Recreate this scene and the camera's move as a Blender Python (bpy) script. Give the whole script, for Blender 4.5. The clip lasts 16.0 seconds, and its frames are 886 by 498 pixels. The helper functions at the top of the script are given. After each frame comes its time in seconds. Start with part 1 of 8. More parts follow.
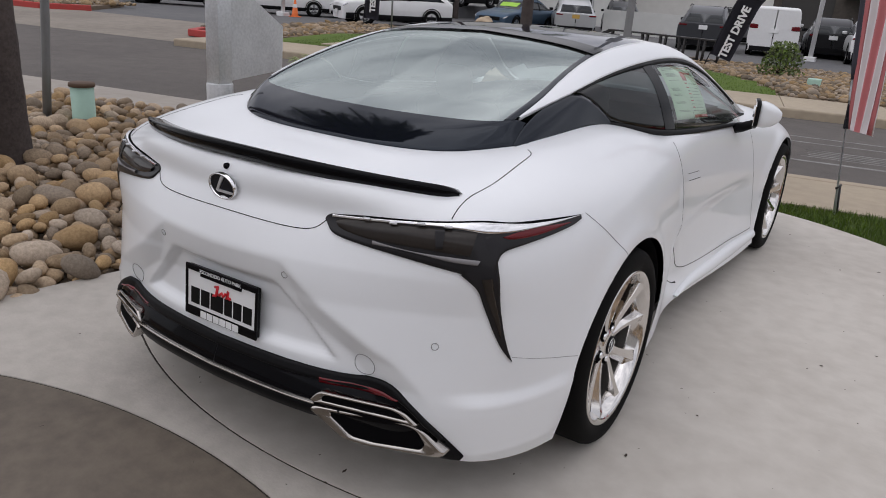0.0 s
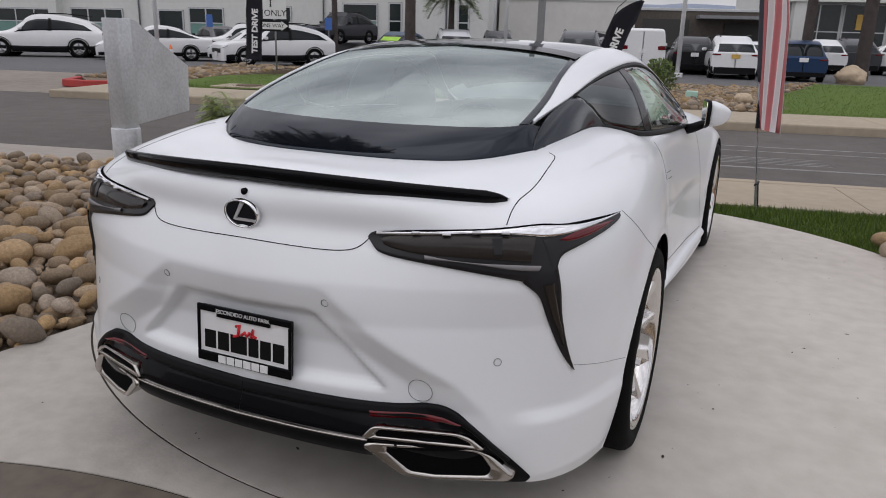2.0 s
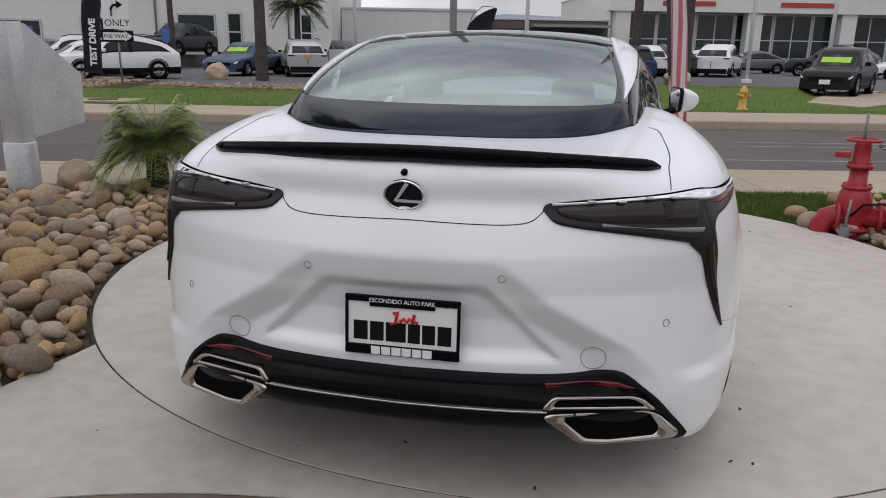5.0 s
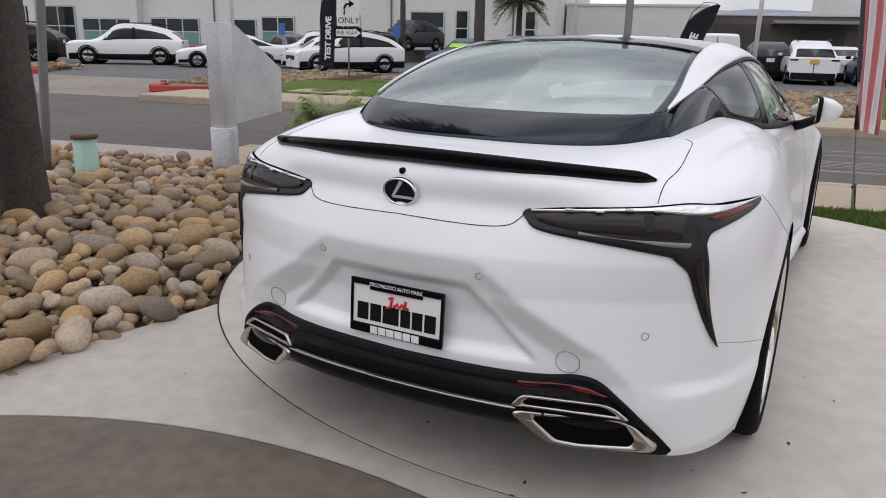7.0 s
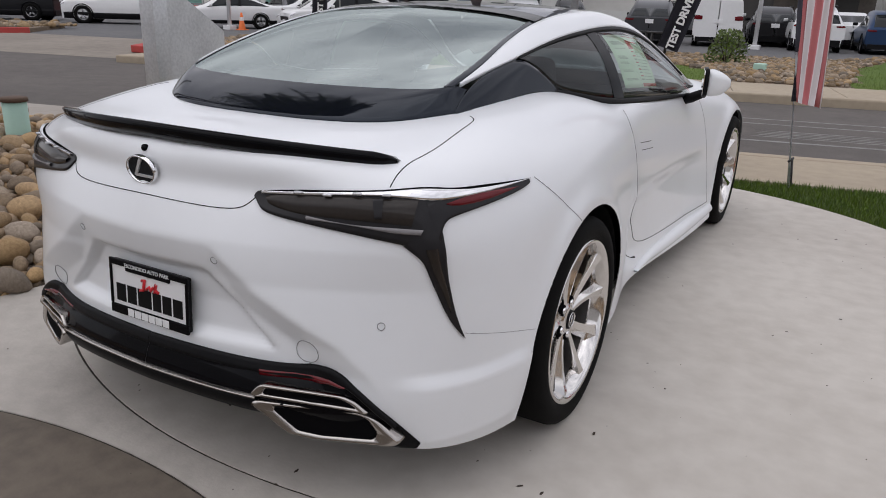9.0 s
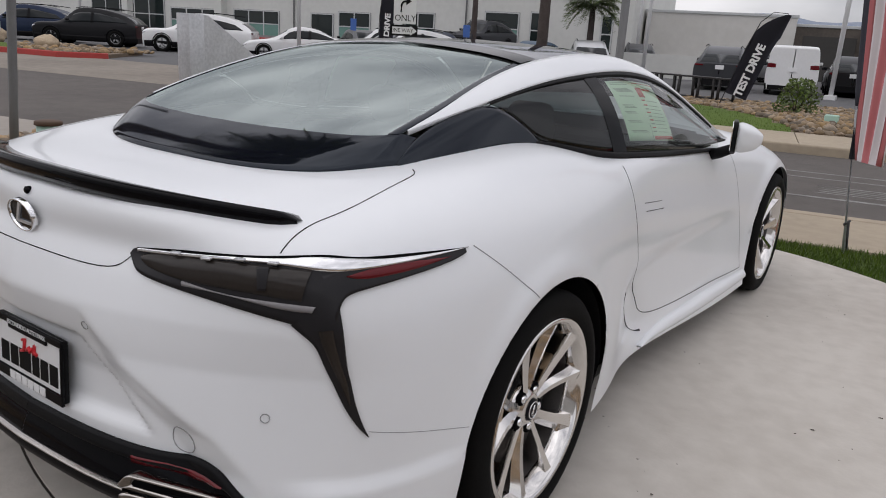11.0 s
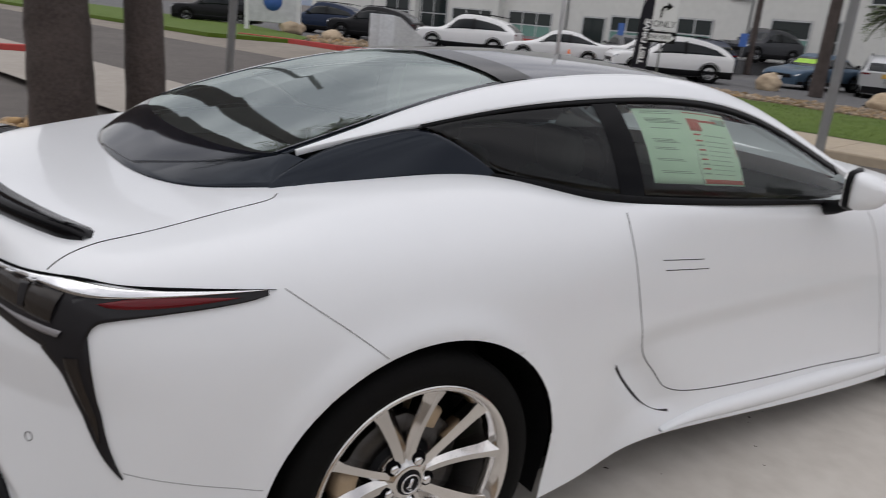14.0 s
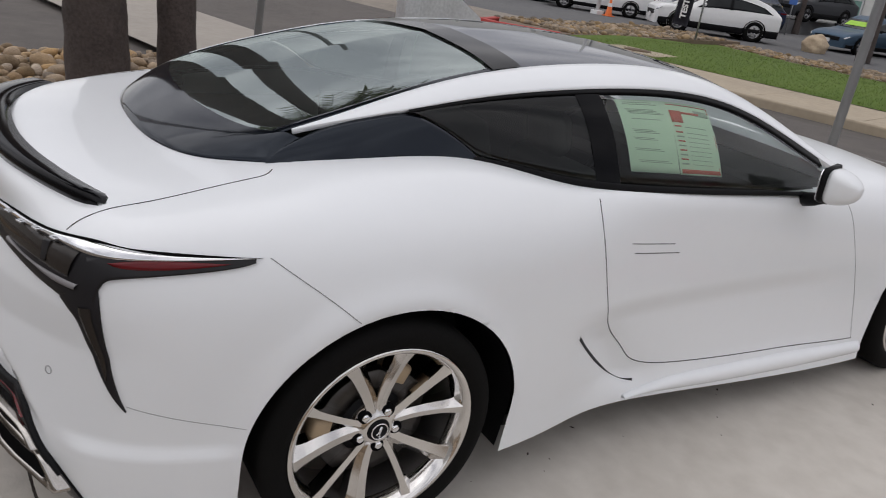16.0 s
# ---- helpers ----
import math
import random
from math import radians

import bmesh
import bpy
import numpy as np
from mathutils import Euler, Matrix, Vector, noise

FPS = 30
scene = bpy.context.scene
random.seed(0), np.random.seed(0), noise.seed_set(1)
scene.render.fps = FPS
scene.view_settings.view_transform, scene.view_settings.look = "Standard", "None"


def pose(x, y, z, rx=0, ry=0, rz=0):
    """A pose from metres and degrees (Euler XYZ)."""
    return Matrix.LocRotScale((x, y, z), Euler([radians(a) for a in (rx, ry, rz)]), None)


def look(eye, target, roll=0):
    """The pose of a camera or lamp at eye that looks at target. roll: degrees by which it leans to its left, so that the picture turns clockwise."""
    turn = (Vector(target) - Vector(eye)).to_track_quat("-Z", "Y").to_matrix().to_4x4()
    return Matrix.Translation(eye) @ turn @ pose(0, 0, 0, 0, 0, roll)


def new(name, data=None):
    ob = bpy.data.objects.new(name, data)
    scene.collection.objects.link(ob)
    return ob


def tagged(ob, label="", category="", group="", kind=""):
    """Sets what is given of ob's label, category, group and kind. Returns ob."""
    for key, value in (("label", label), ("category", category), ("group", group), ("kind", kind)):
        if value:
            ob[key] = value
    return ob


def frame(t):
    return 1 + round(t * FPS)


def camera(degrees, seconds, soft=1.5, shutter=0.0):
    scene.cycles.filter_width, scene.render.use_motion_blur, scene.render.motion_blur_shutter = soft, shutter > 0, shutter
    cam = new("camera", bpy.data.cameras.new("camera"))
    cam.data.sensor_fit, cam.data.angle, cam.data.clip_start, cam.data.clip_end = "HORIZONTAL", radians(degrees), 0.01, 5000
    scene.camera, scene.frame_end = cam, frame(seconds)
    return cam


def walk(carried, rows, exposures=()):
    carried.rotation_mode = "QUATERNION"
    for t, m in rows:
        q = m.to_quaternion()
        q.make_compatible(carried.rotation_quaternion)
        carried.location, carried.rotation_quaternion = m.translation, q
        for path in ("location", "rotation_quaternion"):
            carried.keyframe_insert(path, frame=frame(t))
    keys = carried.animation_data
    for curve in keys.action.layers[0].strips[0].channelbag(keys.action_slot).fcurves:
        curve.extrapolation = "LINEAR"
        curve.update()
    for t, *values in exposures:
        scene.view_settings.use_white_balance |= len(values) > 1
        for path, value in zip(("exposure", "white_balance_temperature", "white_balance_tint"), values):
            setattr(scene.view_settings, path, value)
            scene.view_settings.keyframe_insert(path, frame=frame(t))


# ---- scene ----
# ---------- camera and its walk ----------
cam = camera(61.8, 16.0, 0.95, 0.2)
PATH = [
    (0, (1.649, -2.334, 1.485), (0.65, -0.732, 0.824), 4.4),
    (0.5, (1.642, -2.318, 1.475), (0.653, -0.705, 0.827), 4.2),
    (1, (1.572, -2.316, 1.445), (0.626, -0.671, 0.813), 3.8),
    (1.5, (1.41, -2.415, 1.411), (0.508, -0.728, 0.827), 1.8),
    (2, (1.246, -2.451, 1.373), (0.482, -0.69, 0.813), 1.6),
    (2.5, (1.093, -2.4, 1.345), (0.377, -0.619, 0.785), 1.9),
    (3, (0.93, -2.432, 1.328), (0.303, -0.613, 0.782), 3.0),
    (3.5, (0.744, -2.555, 1.314), (0.306, -0.692, 0.734), 0.5),
    (4, (0.645, -2.599, 1.295), (0.211, -0.728, 0.737), 2.1),
    (4.5, (0.516, -2.692, 1.283), (0.171, -0.801, 0.729), 1.0),
    (5, (0.464, -2.736, 1.268), (0.089, -0.843, 0.743), 0.9),
    (7.5, (1.254, -2.6, 1.321), (0.298, -0.933, 0.768), 1.3),
    (8, (1.398, -2.47, 1.302), (0.516, -0.77, 0.729), 1.4),
    (8.5, (1.584, -2.337, 1.338), (0.682, -0.669, 0.701), 3.4),
    (9, (1.651, -2.218, 1.354), (0.729, -0.561, 0.717), 1.8),
    (11.5, (1.858, -1.619, 1.367), (0.766, -0.035, 0.822), 3.9),
    (12, (2.066, -1.484, 1.475), (0.994, 0.109, 0.915), 4.3),
    (12.5, (2.144, -1.336, 1.477), (1.1, 0.276, 0.92), 5.4),
    (13, (2.197, -1.111, 1.495), (0.977, 0.381, 0.958), 5.4),
    (13.5, (2.206, -1.031, 1.503), (0.926, 0.402, 0.948), 5.9),
    (14, (2.212, -0.902, 1.451), (0.659, 0.209, 0.855), 5.3),
    (14.5, (2.271, -0.862, 1.481), (0.543, -0.165, 0.756), 3.7),
    (15, (2.342, -0.926, 1.568), (0.715, -0.164, 0.689), 6.7),
    (15.5, (2.388, -0.953, 1.606), (0.792, -0.024, 0.837), 9.2),
    (16, (2.405, -0.884, 1.612), (0.864, 0.149, 0.865), 8.3),
]
walk(cam, [(t, look(eye, target, roll)) for t, eye, target, roll in PATH], [(0, 0.02, 6350, 13), (5.2, 0.04, 6370, 13), (7.5, 0.31, 6370, 13), (8.0, 0.21, 6370, 13), (9.0, 0.07, 6350, 13), (11.5, 0.0, 6450, 12), (16, 0.0, 6490, 11)])
# ---------- world, sun ----------
world = bpy.data.worlds.new("overcast_sky")
scene.world = world
world.use_nodes = True
wn = world.node_tree
wn.nodes.clear()
w_out, w_bg = wn.nodes.new("ShaderNodeOutputWorld"), wn.nodes.new("ShaderNodeBackground")
w_sky, w_mix = wn.nodes.new("ShaderNodeTexSky"), wn.nodes.new("ShaderNodeMixRGB")
w_noise, w_ramp = wn.nodes.new("ShaderNodeTexNoise"), wn.nodes.new("ShaderNodeValToRGB")
SUN_EL, SUN_AZ = 62.0, 215.0
w_sky.sky_type, w_sky.sun_disc = "NISHITA", False
w_sky.sun_elevation, w_sky.sun_rotation = radians(SUN_EL), radians(SUN_AZ)
# a closed cloud deck in front of the clear sky: soft grey-white lumps, brighter overhead
w_tc, w_map = wn.nodes.new("ShaderNodeTexCoord"), wn.nodes.new("ShaderNodeMapping")
w_map.inputs["Scale"].default_value = (1.0, 1.0, 2.6)
w_noise.inputs["Scale"].default_value, w_noise.inputs["Detail"].default_value = 2.7, 6.0
w_ramp.color_ramp.elements[0].position, w_ramp.color_ramp.elements[0].color = 0.34, (4.9, 4.9, 5.2, 1)
w_ramp.color_ramp.elements[1].position, w_ramp.color_ramp.elements[1].color = 0.66, (10.7, 10.55, 10.7, 1)
wn.links.new(w_tc.outputs["Generated"], w_map.inputs["Vector"])
wn.links.new(w_map.outputs["Vector"], w_noise.inputs["Vector"])
wn.links.new(w_noise.outputs["Fac"], w_ramp.inputs["Fac"])
w_mix.inputs["Fac"].default_value = 0.88
wn.links.new(w_sky.outputs["Color"], w_mix.inputs["Color1"])
w_sep, w_grad, w_mul = wn.nodes.new("ShaderNodeSeparateXYZ"), wn.nodes.new("ShaderNodeMapRange"), wn.nodes.new("ShaderNodeVectorMath")
w_mul.operation = "SCALE"
w_grad.inputs["To Min"].default_value, w_grad.inputs["To Max"].default_value = 0.86, 1.33
wn.links.new(w_tc.outputs["Generated"], w_sep.inputs["Vector"])
wn.links.new(w_sep.outputs["Z"], w_grad.inputs["Value"])
wn.links.new(w_ramp.outputs["Color"], w_mul.inputs[0])
wn.links.new(w_grad.outputs["Result"], w_mul.inputs["Scale"])
wn.links.new(w_mul.outputs["Vector"], w_mix.inputs["Color2"])
wn.links.new(w_mix.outputs["Color"], w_bg.inputs["Color"])
w_bg.inputs["Strength"].default_value = 0.10
wn.links.new(w_bg.outputs["Background"], w_out.inputs["Surface"])

sun = new("sun", bpy.data.lights.new("sun", "SUN"))
sun.data.energy, sun.data.angle, sun.data.color = 0.5, radians(80), (1.0, 0.97, 0.93)
_az, _el = radians(SUN_AZ), radians(SUN_EL)
_dir = Vector((math.sin(_az) * math.cos(_el), math.cos(_az) * math.cos(_el), math.sin(_el)))
sun.matrix_world = look(_dir * 60, (0, 0, 0))
# ---------- materials ----------
def mat(name, color, rough=0.5, metal=0.0, coat=0.0, spec=0.5, trans=0.0, ior=1.45, var=0.0, scale=8.0, bump=0.0, bscale=60.0, color2=None, emit=0.0, detail=5.0, islands=0.0):
    """A principled material with two scales of mottling, fine relief and, for loose pieces, a tone of their own."""
    m = bpy.data.materials.new(name)
    m.use_nodes = True
    nt = m.node_tree
    b = nt.nodes["Principled BSDF"]
    b.inputs["Base Color"].default_value = (*color, 1)
    b.inputs["Roughness"].default_value, b.inputs["Metallic"].default_value = rough, metal
    b.inputs["Coat Weight"].default_value, b.inputs["Coat Roughness"].default_value = coat, 0.03
    b.inputs["Specular IOR Level"].default_value, b.inputs["IOR"].default_value = spec, ior
    b.inputs["Transmission Weight"].default_value = trans
    if emit:
        b.inputs["Emission Color"].default_value, b.inputs["Emission Strength"].default_value = (*color, 1), emit
    tc = nt.nodes.new("ShaderNodeTexCoord")
    if var or color2:
        second = color2 or tuple(min(1, c * 0.7) for c in color)
        n1, n2 = nt.nodes.new("ShaderNodeTexNoise"), nt.nodes.new("ShaderNodeTexNoise")
        n1.inputs["Scale"].default_value, n1.inputs["Detail"].default_value = scale, detail
        n2.inputs["Scale"].default_value, n2.inputs["Detail"].default_value = scale * 11, 3
        add, ramp, mix = nt.nodes.new("ShaderNodeMath"), nt.nodes.new("ShaderNodeMapRange"), nt.nodes.new("ShaderNodeMixRGB")
        add.operation = "ADD"
        nt.links.new(tc.outputs["Object"], n1.inputs["Vector"])
        nt.links.new(tc.outputs["Object"], n2.inputs["Vector"])
        nt.links.new(n1.outputs["Fac"], add.inputs[0])
        nt.links.new(n2.outputs["Fac"], add.inputs[1])
        ramp.inputs["From Min"].default_value, ramp.inputs["From Max"].default_value = 0.75, 1.25
        ramp.inputs["To Max"].default_value = max(var, 0.01) if not color2 else (var or 1.0)
        nt.links.new(add.outputs[0], ramp.inputs["Value"])
        nt.links.new(ramp.outputs["Result"], mix.inputs["Fac"])
        mix.inputs["Color1"].default_value, mix.inputs["Color2"].default_value = (*color, 1), (*second, 1)
        last = mix.outputs["Color"]
        if islands:
            info, hsv, mr = nt.nodes.new("ShaderNodeObjectInfo"), nt.nodes.new("ShaderNodeHueSaturation"), nt.nodes.new("ShaderNodeMapRange")
            geo, addr, fr = nt.nodes.new("ShaderNodeNewGeometry"), nt.nodes.new("ShaderNodeMath"), nt.nodes.new("ShaderNodeMath")
            addr.operation, fr.operation = "ADD", "FRACT"
            nt.links.new(info.outputs["Random"], addr.inputs[0])
            nt.links.new(geo.outputs["Random Per Island"], addr.inputs[1])
            nt.links.new(addr.outputs[0], fr.inputs[0])
            mr.inputs["To Min"].default_value, mr.inputs["To Max"].default_value = 1 - islands, 1 + islands
            nt.links.new(fr.outputs[0], mr.inputs["Value"])
            nt.links.new(mr.outputs["Result"], hsv.inputs["Value"])
            mr2, f2, m2 = nt.nodes.new("ShaderNodeMapRange"), nt.nodes.new("ShaderNodeMath"), nt.nodes.new("ShaderNodeMath")
            m2.operation, f2.operation = "MULTIPLY", "FRACT"
            m2.inputs[1].default_value = 7.31
            nt.links.new(fr.outputs[0], m2.inputs[0])
            nt.links.new(m2.outputs[0], f2.inputs[0])
            mr2.inputs["To Min"].default_value, mr2.inputs["To Max"].default_value = 0.66, 1.3
            nt.links.new(f2.outputs[0], mr2.inputs["Value"])
            nt.links.new(mr2.outputs["Result"], hsv.inputs["Saturation"])
            nt.links.new(last, hsv.inputs["Color"])
            last = hsv.outputs["Color"]
        nt.links.new(last, b.inputs["Base Color"])
    if bump:
        nb, bp = nt.nodes.new("ShaderNodeTexNoise"), nt.nodes.new("ShaderNodeBump")
        nb.inputs["Scale"].default_value, nb.inputs["Detail"].default_value = bscale, 6
        bp.inputs["Strength"].default_value, bp.inputs["Distance"].default_value = bump, 0.02
        nt.links.new(tc.outputs["Object"], nb.inputs["Vector"])
        nt.links.new(nb.outputs["Fac"], bp.inputs["Height"])
        nt.links.new(bp.outputs["Normal"], b.inputs["Normal"])
    return m


def glass_mat(name, tint, ior=1.7, rough=0.02, haze=0.0, sheen=(1, 1, 1)):
    """Thin tinted glazing: a mirror-like outer face over a see-through tint."""
    m = bpy.data.materials.new(name)
    m.use_nodes = True
    nt = m.node_tree
    nt.nodes.clear()
    out, mix = nt.nodes.new("ShaderNodeOutputMaterial"), nt.nodes.new("ShaderNodeMixShader")
    gl, tr, fr = nt.nodes.new("ShaderNodeBsdfGlossy"), nt.nodes.new("ShaderNodeBsdfTransparent"), nt.nodes.new("ShaderNodeFresnel")
    fr.inputs["IOR"].default_value = ior
    gl.inputs["Roughness"].default_value, gl.inputs["Color"].default_value = rough, (*sheen, 1)
    tr.inputs["Color"].default_value = (*tint, 1)
    nt.links.new(fr.outputs["Fac"], mix.inputs["Fac"])
    if haze:
        # pale diffuse share mixed in, standing for bright sky mirrored in the pane
        df, hz = nt.nodes.new("ShaderNodeBsdfDiffuse"), nt.nodes.new("ShaderNodeMixShader")
        df.inputs["Color"].default_value, hz.inputs["Fac"].default_value = (0.70, 0.76, 0.74, 1), haze
        nt.links.new(tr.outputs["BSDF"], hz.inputs[1])
        nt.links.new(df.outputs["BSDF"], hz.inputs[2])
        nt.links.new(hz.outputs["Shader"], mix.inputs[1])
    else:
        nt.links.new(tr.outputs["BSDF"], mix.inputs[1])
    nt.links.new(gl.outputs["BSDF"], mix.inputs[2])
    nt.links.new(mix.outputs["Shader"], out.inputs["Surface"])
    return m


M_WHITE = mat("white_car_paint", (0.83, 0.847, 0.864), 0.34, coat=0.5, var=0.03, scale=1.5)
M_SHUT = mat("shadowed_shut_line", (0.055, 0.055, 0.058), 0.7, spec=0.1, var=0.2, scale=20)
M_SEAM = mat("bumper_seam", (0.26, 0.26, 0.265), 0.6, var=0.2, scale=20)
M_JOINT = mat("joint_dirt", (0.028, 0.022, 0.018), 0.95, color2=(0.06, 0.05, 0.04), var=0.8, scale=14, bump=0.4, bscale=60)
M_GAP = mat("dark_gap", (0.004, 0.004, 0.0045), 0.9, spec=0.05)
M_BLACK = mat("gloss_black_trim", (0.003, 0.003, 0.004), 0.10, coat=0.08, spec=0.10, var=0.2, scale=30)
M_SATIN = mat("satin_black_plastic", (0.007, 0.007, 0.008), 0.45, spec=0.14, var=0.3, scale=40, bump=0.05, bscale=400)
M_RUBBER = mat("tyre_rubber", (0.007, 0.0068, 0.0066), 0.75, spec=0.1, var=0.4, scale=14, bump=0.1, bscale=150)
M_CHROME = mat("chrome", (0.86, 0.86, 0.87), 0.08, metal=1.0, var=0.05, scale=10)
M_CHROME2 = mat("dark_chrome", (0.50, 0.475, 0.45), 0.16, metal=1.0, color2=(0.40, 0.37, 0.34), var=0.6, scale=18)
M_SILVER = mat("satin_silver_badge", (0.66, 0.66, 0.67), 0.3, metal=0.35, var=0.1, scale=40)
M_ALLOY = mat("polished_alloy", (0.74, 0.72, 0.70), 0.11, metal=1.0, var=0.15, scale=8)
# darkened copy of the rim alloy: the shade inside the wheel as colour
M_BARREL = mat("shaded_barrel_alloy", (0.15, 0.14, 0.135), 0.45, metal=0.6, var=0.4, scale=12)
M_DISC = mat("brake_steel", (0.085, 0.08, 0.076), 0.4, metal=1.0, var=0.4, scale=20)
M_CALIPER = mat("tan_caliper_paint", (0.46, 0.35, 0.23), 0.5, metal=0.2, var=0.3, scale=30)
M_LAMP = mat("smoked_lamp_lens", (0.030, 0.025, 0.022), 0.12, coat=0.2, spec=0.25, var=0.5, scale=9)
M_LAMP3 = mat("lamp_grey_bar", (0.22, 0.21, 0.215), 0.35, var=0.2, scale=15)
M_LAMP2 = mat("dark_lamp_bezel", (0.018, 0.017, 0.019), 0.28, coat=0.12, spec=0.25, var=0.3, scale=12)
M_RED = mat("red_lens", (0.13, 0.004, 0.008), 0.15, coat=0.25, spec=0.3, var=0.4, scale=40)
M_CLEAR = mat("clear_lamp_edge", (0.62, 0.63, 0.65), 0.1, metal=0.7, coat=0.7, var=0.3, scale=20)
M_GLASS = glass_mat("tinted_window_glass", (0.13, 0.165, 0.165), 1.42)
M_SCREEN = glass_mat("windscreen_glass", (0.42, 0.46, 0.45), 1.5)
# overstated IOR and a little pale haze imitate the bright sky reflection
M_GLASS_R = glass_mat("rear_window_glass", (0.60, 0.70, 0.66), 5.0, haze=0.04, sheen=(0.86, 0.95, 0.93))
M_GLASS_F = glass_mat("door_window_glass", (0.90, 0.94, 0.92), 1.42)
M_FRIT = mat("black_glass_border", (0.006, 0.007, 0.011), 0.06, coat=0.0, spec=0.5, var=0.1, scale=5)
M_FRIT.node_tree.nodes["Principled BSDF"].inputs["Specular Tint"].default_value = (0.78, 0.88, 1.0, 1)
M_ROOF = mat("dark_glass_roof", (0.010, 0.014, 0.030), 0.05, coat=0.25, var=0.1, scale=5)
M_ROOF.node_tree.nodes["Principled BSDF"].inputs["Specular Tint"].default_value = (0.72, 0.84, 1.0, 1)
M_CABIN = mat("dark_cabin_lining", (0.03, 0.029, 0.028), 0.85, var=0.3, scale=20, bump=0.1, bscale=200)
M_SEAT = mat("light_seat_leather", (0.42, 0.40, 0.37), 0.5, var=0.2, scale=15, bump=0.15, bscale=120)
M_REDTRIM = mat("red_cabin_leather", (0.20, 0.02, 0.02), 0.5, var=0.3, scale=15)
M_PAPER = mat("pale_green_sticker_paper", (0.62, 0.77, 0.60), 0.6, var=0.12, scale=12)
M_PRINT = mat("dark_print", (0.36, 0.44, 0.35), 0.7)
M_REDPRINT = mat("red_print", (0.55, 0.17, 0.13), 0.7, var=0.2, scale=60)
M_PLATEW = mat("white_plate", (0.78, 0.78, 0.78), 0.35, var=0.04, scale=12)
M_LETTERW = mat("white_lettering", (0.78, 0.78, 0.78), 0.5)
M_LETTERR = mat("red_lettering", (0.62, 0.02, 0.03), 0.45)
M_CONC = mat("pale_broomed_concrete", (0.56, 0.525, 0.475), 0.8, color2=(0.43, 0.395, 0.35), var=0.7, scale=0.8, detail=8.0, bump=0.05, bscale=70)
# link slab: a tone darker than the pad's concrete
M_CONC3 = mat("darker_link_concrete", (0.50, 0.465, 0.42), 0.8, color2=(0.39, 0.36, 0.322), var=0.9, scale=1.1, bump=0.10, bscale=70)
M_CONC2 = mat("stained_brown_concrete", (0.165, 0.137, 0.108), 0.75, color2=(0.102, 0.084, 0.066), var=0.9, scale=1.3, bump=0.10, bscale=60)
M_SIDEWALK = mat("tan_sidewalk_concrete", (0.41, 0.342, 0.252), 0.85, color2=(0.33, 0.275, 0.205), var=0.8, scale=0.7, bump=0.15, bscale=50)
M_ASPH = mat("worn_asphalt", (0.122, 0.108, 0.098), 0.9, color2=(0.09, 0.08, 0.073), var=0.9, scale=0.35, bump=0.3, bscale=90)
M_ASPH2 = mat("lot_asphalt", (0.10, 0.10, 0.105), 0.9, color2=(0.14, 0.138, 0.135), var=0.8, scale=0.2, bump=0.3, bscale=60)
M_GRASS = mat("mown_grass", (0.068, 0.120, 0.008), 0.95, color2=(0.098, 0.145, 0.015), var=0.8, scale=0.8, bump=0.8, bscale=25)
M_BLADE = mat("grass_blades", (0.066, 0.119, 0.009), 0.8, color2=(0.10, 0.145, 0.017), var=0.8, scale=3, islands=0.3)
M_LITTER = mat("dry_leaf_bits", (0.05, 0.035, 0.025), 0.9, var=0.5, scale=30)
M_DIRT2 = mat("tan_soil", (0.20, 0.15, 0.105), 0.95, color2=(0.12, 0.09, 0.065), var=0.8, scale=6, bump=0.6, bscale=30)
M_APRON = mat("worn_apron_concrete", (0.27, 0.235, 0.195), 0.9, color2=(0.19, 0.165, 0.14), var=0.9, scale=0.4, bump=0.2, bscale=50)
M_DRIVE = mat("worn_drive_concrete", (0.36, 0.325, 0.285), 0.85, color2=(0.30, 0.27, 0.235), var=0.8, scale=0.6, bump=0.15, bscale=50)
M_STONE = mat("river_stone", (0.43, 0.315, 0.20), 0.78, color2=(0.21, 0.148, 0.090), var=0.8, scale=7, bump=0.25, bscale=40, islands=0.42)
M_RUBBLE = mat("brown_bank_stone", (0.31, 0.23, 0.145), 0.82, color2=(0.14, 0.10, 0.062), var=0.8, scale=7, bump=0.3, bscale=40, islands=0.45)
M_DIRT = mat("bed_soil", (0.13, 0.10, 0.075), 0.95, var=0.7, scale=5, bump=0.6, bscale=30)
M_BOULDER = mat("tan_boulder", (0.50, 0.40, 0.28), 0.85, color2=(0.38, 0.29, 0.20), var=0.9, scale=1.6, bump=0.5, bscale=9)
# large soft blotches in the colour imitate cloudy reflections on brushed metal
M_BRUSHED = mat("cloud_mottled_sign_metal", (0.66, 0.67, 0.685), 0.36, metal=0.3, color2=(0.46, 0.47, 0.485), var=0.8, scale=3.2, detail=1.5, bump=0.02, bscale=20)
M_GALV = mat("grey_steel_post", (0.26, 0.265, 0.27), 0.5, metal=0.5, var=0.4, scale=9)
M_TRUNK = mat("palm_trunk_bark", (0.088, 0.070, 0.064), 0.95, color2=(0.045, 0.036, 0.033), var=0.9, scale=4, bump=0.9, bscale=14)
M_FERN = mat("pygmy_frond", (0.21, 0.29, 0.065), 0.55, color2=(0.36, 0.41, 0.15), var=0.7, scale=3, islands=0.3)
M_FROND = mat("palm_frond", (0.10, 0.155, 0.04), 0.6, color2=(0.17, 0.20, 0.07), var=0.7, scale=3, islands=0.3)
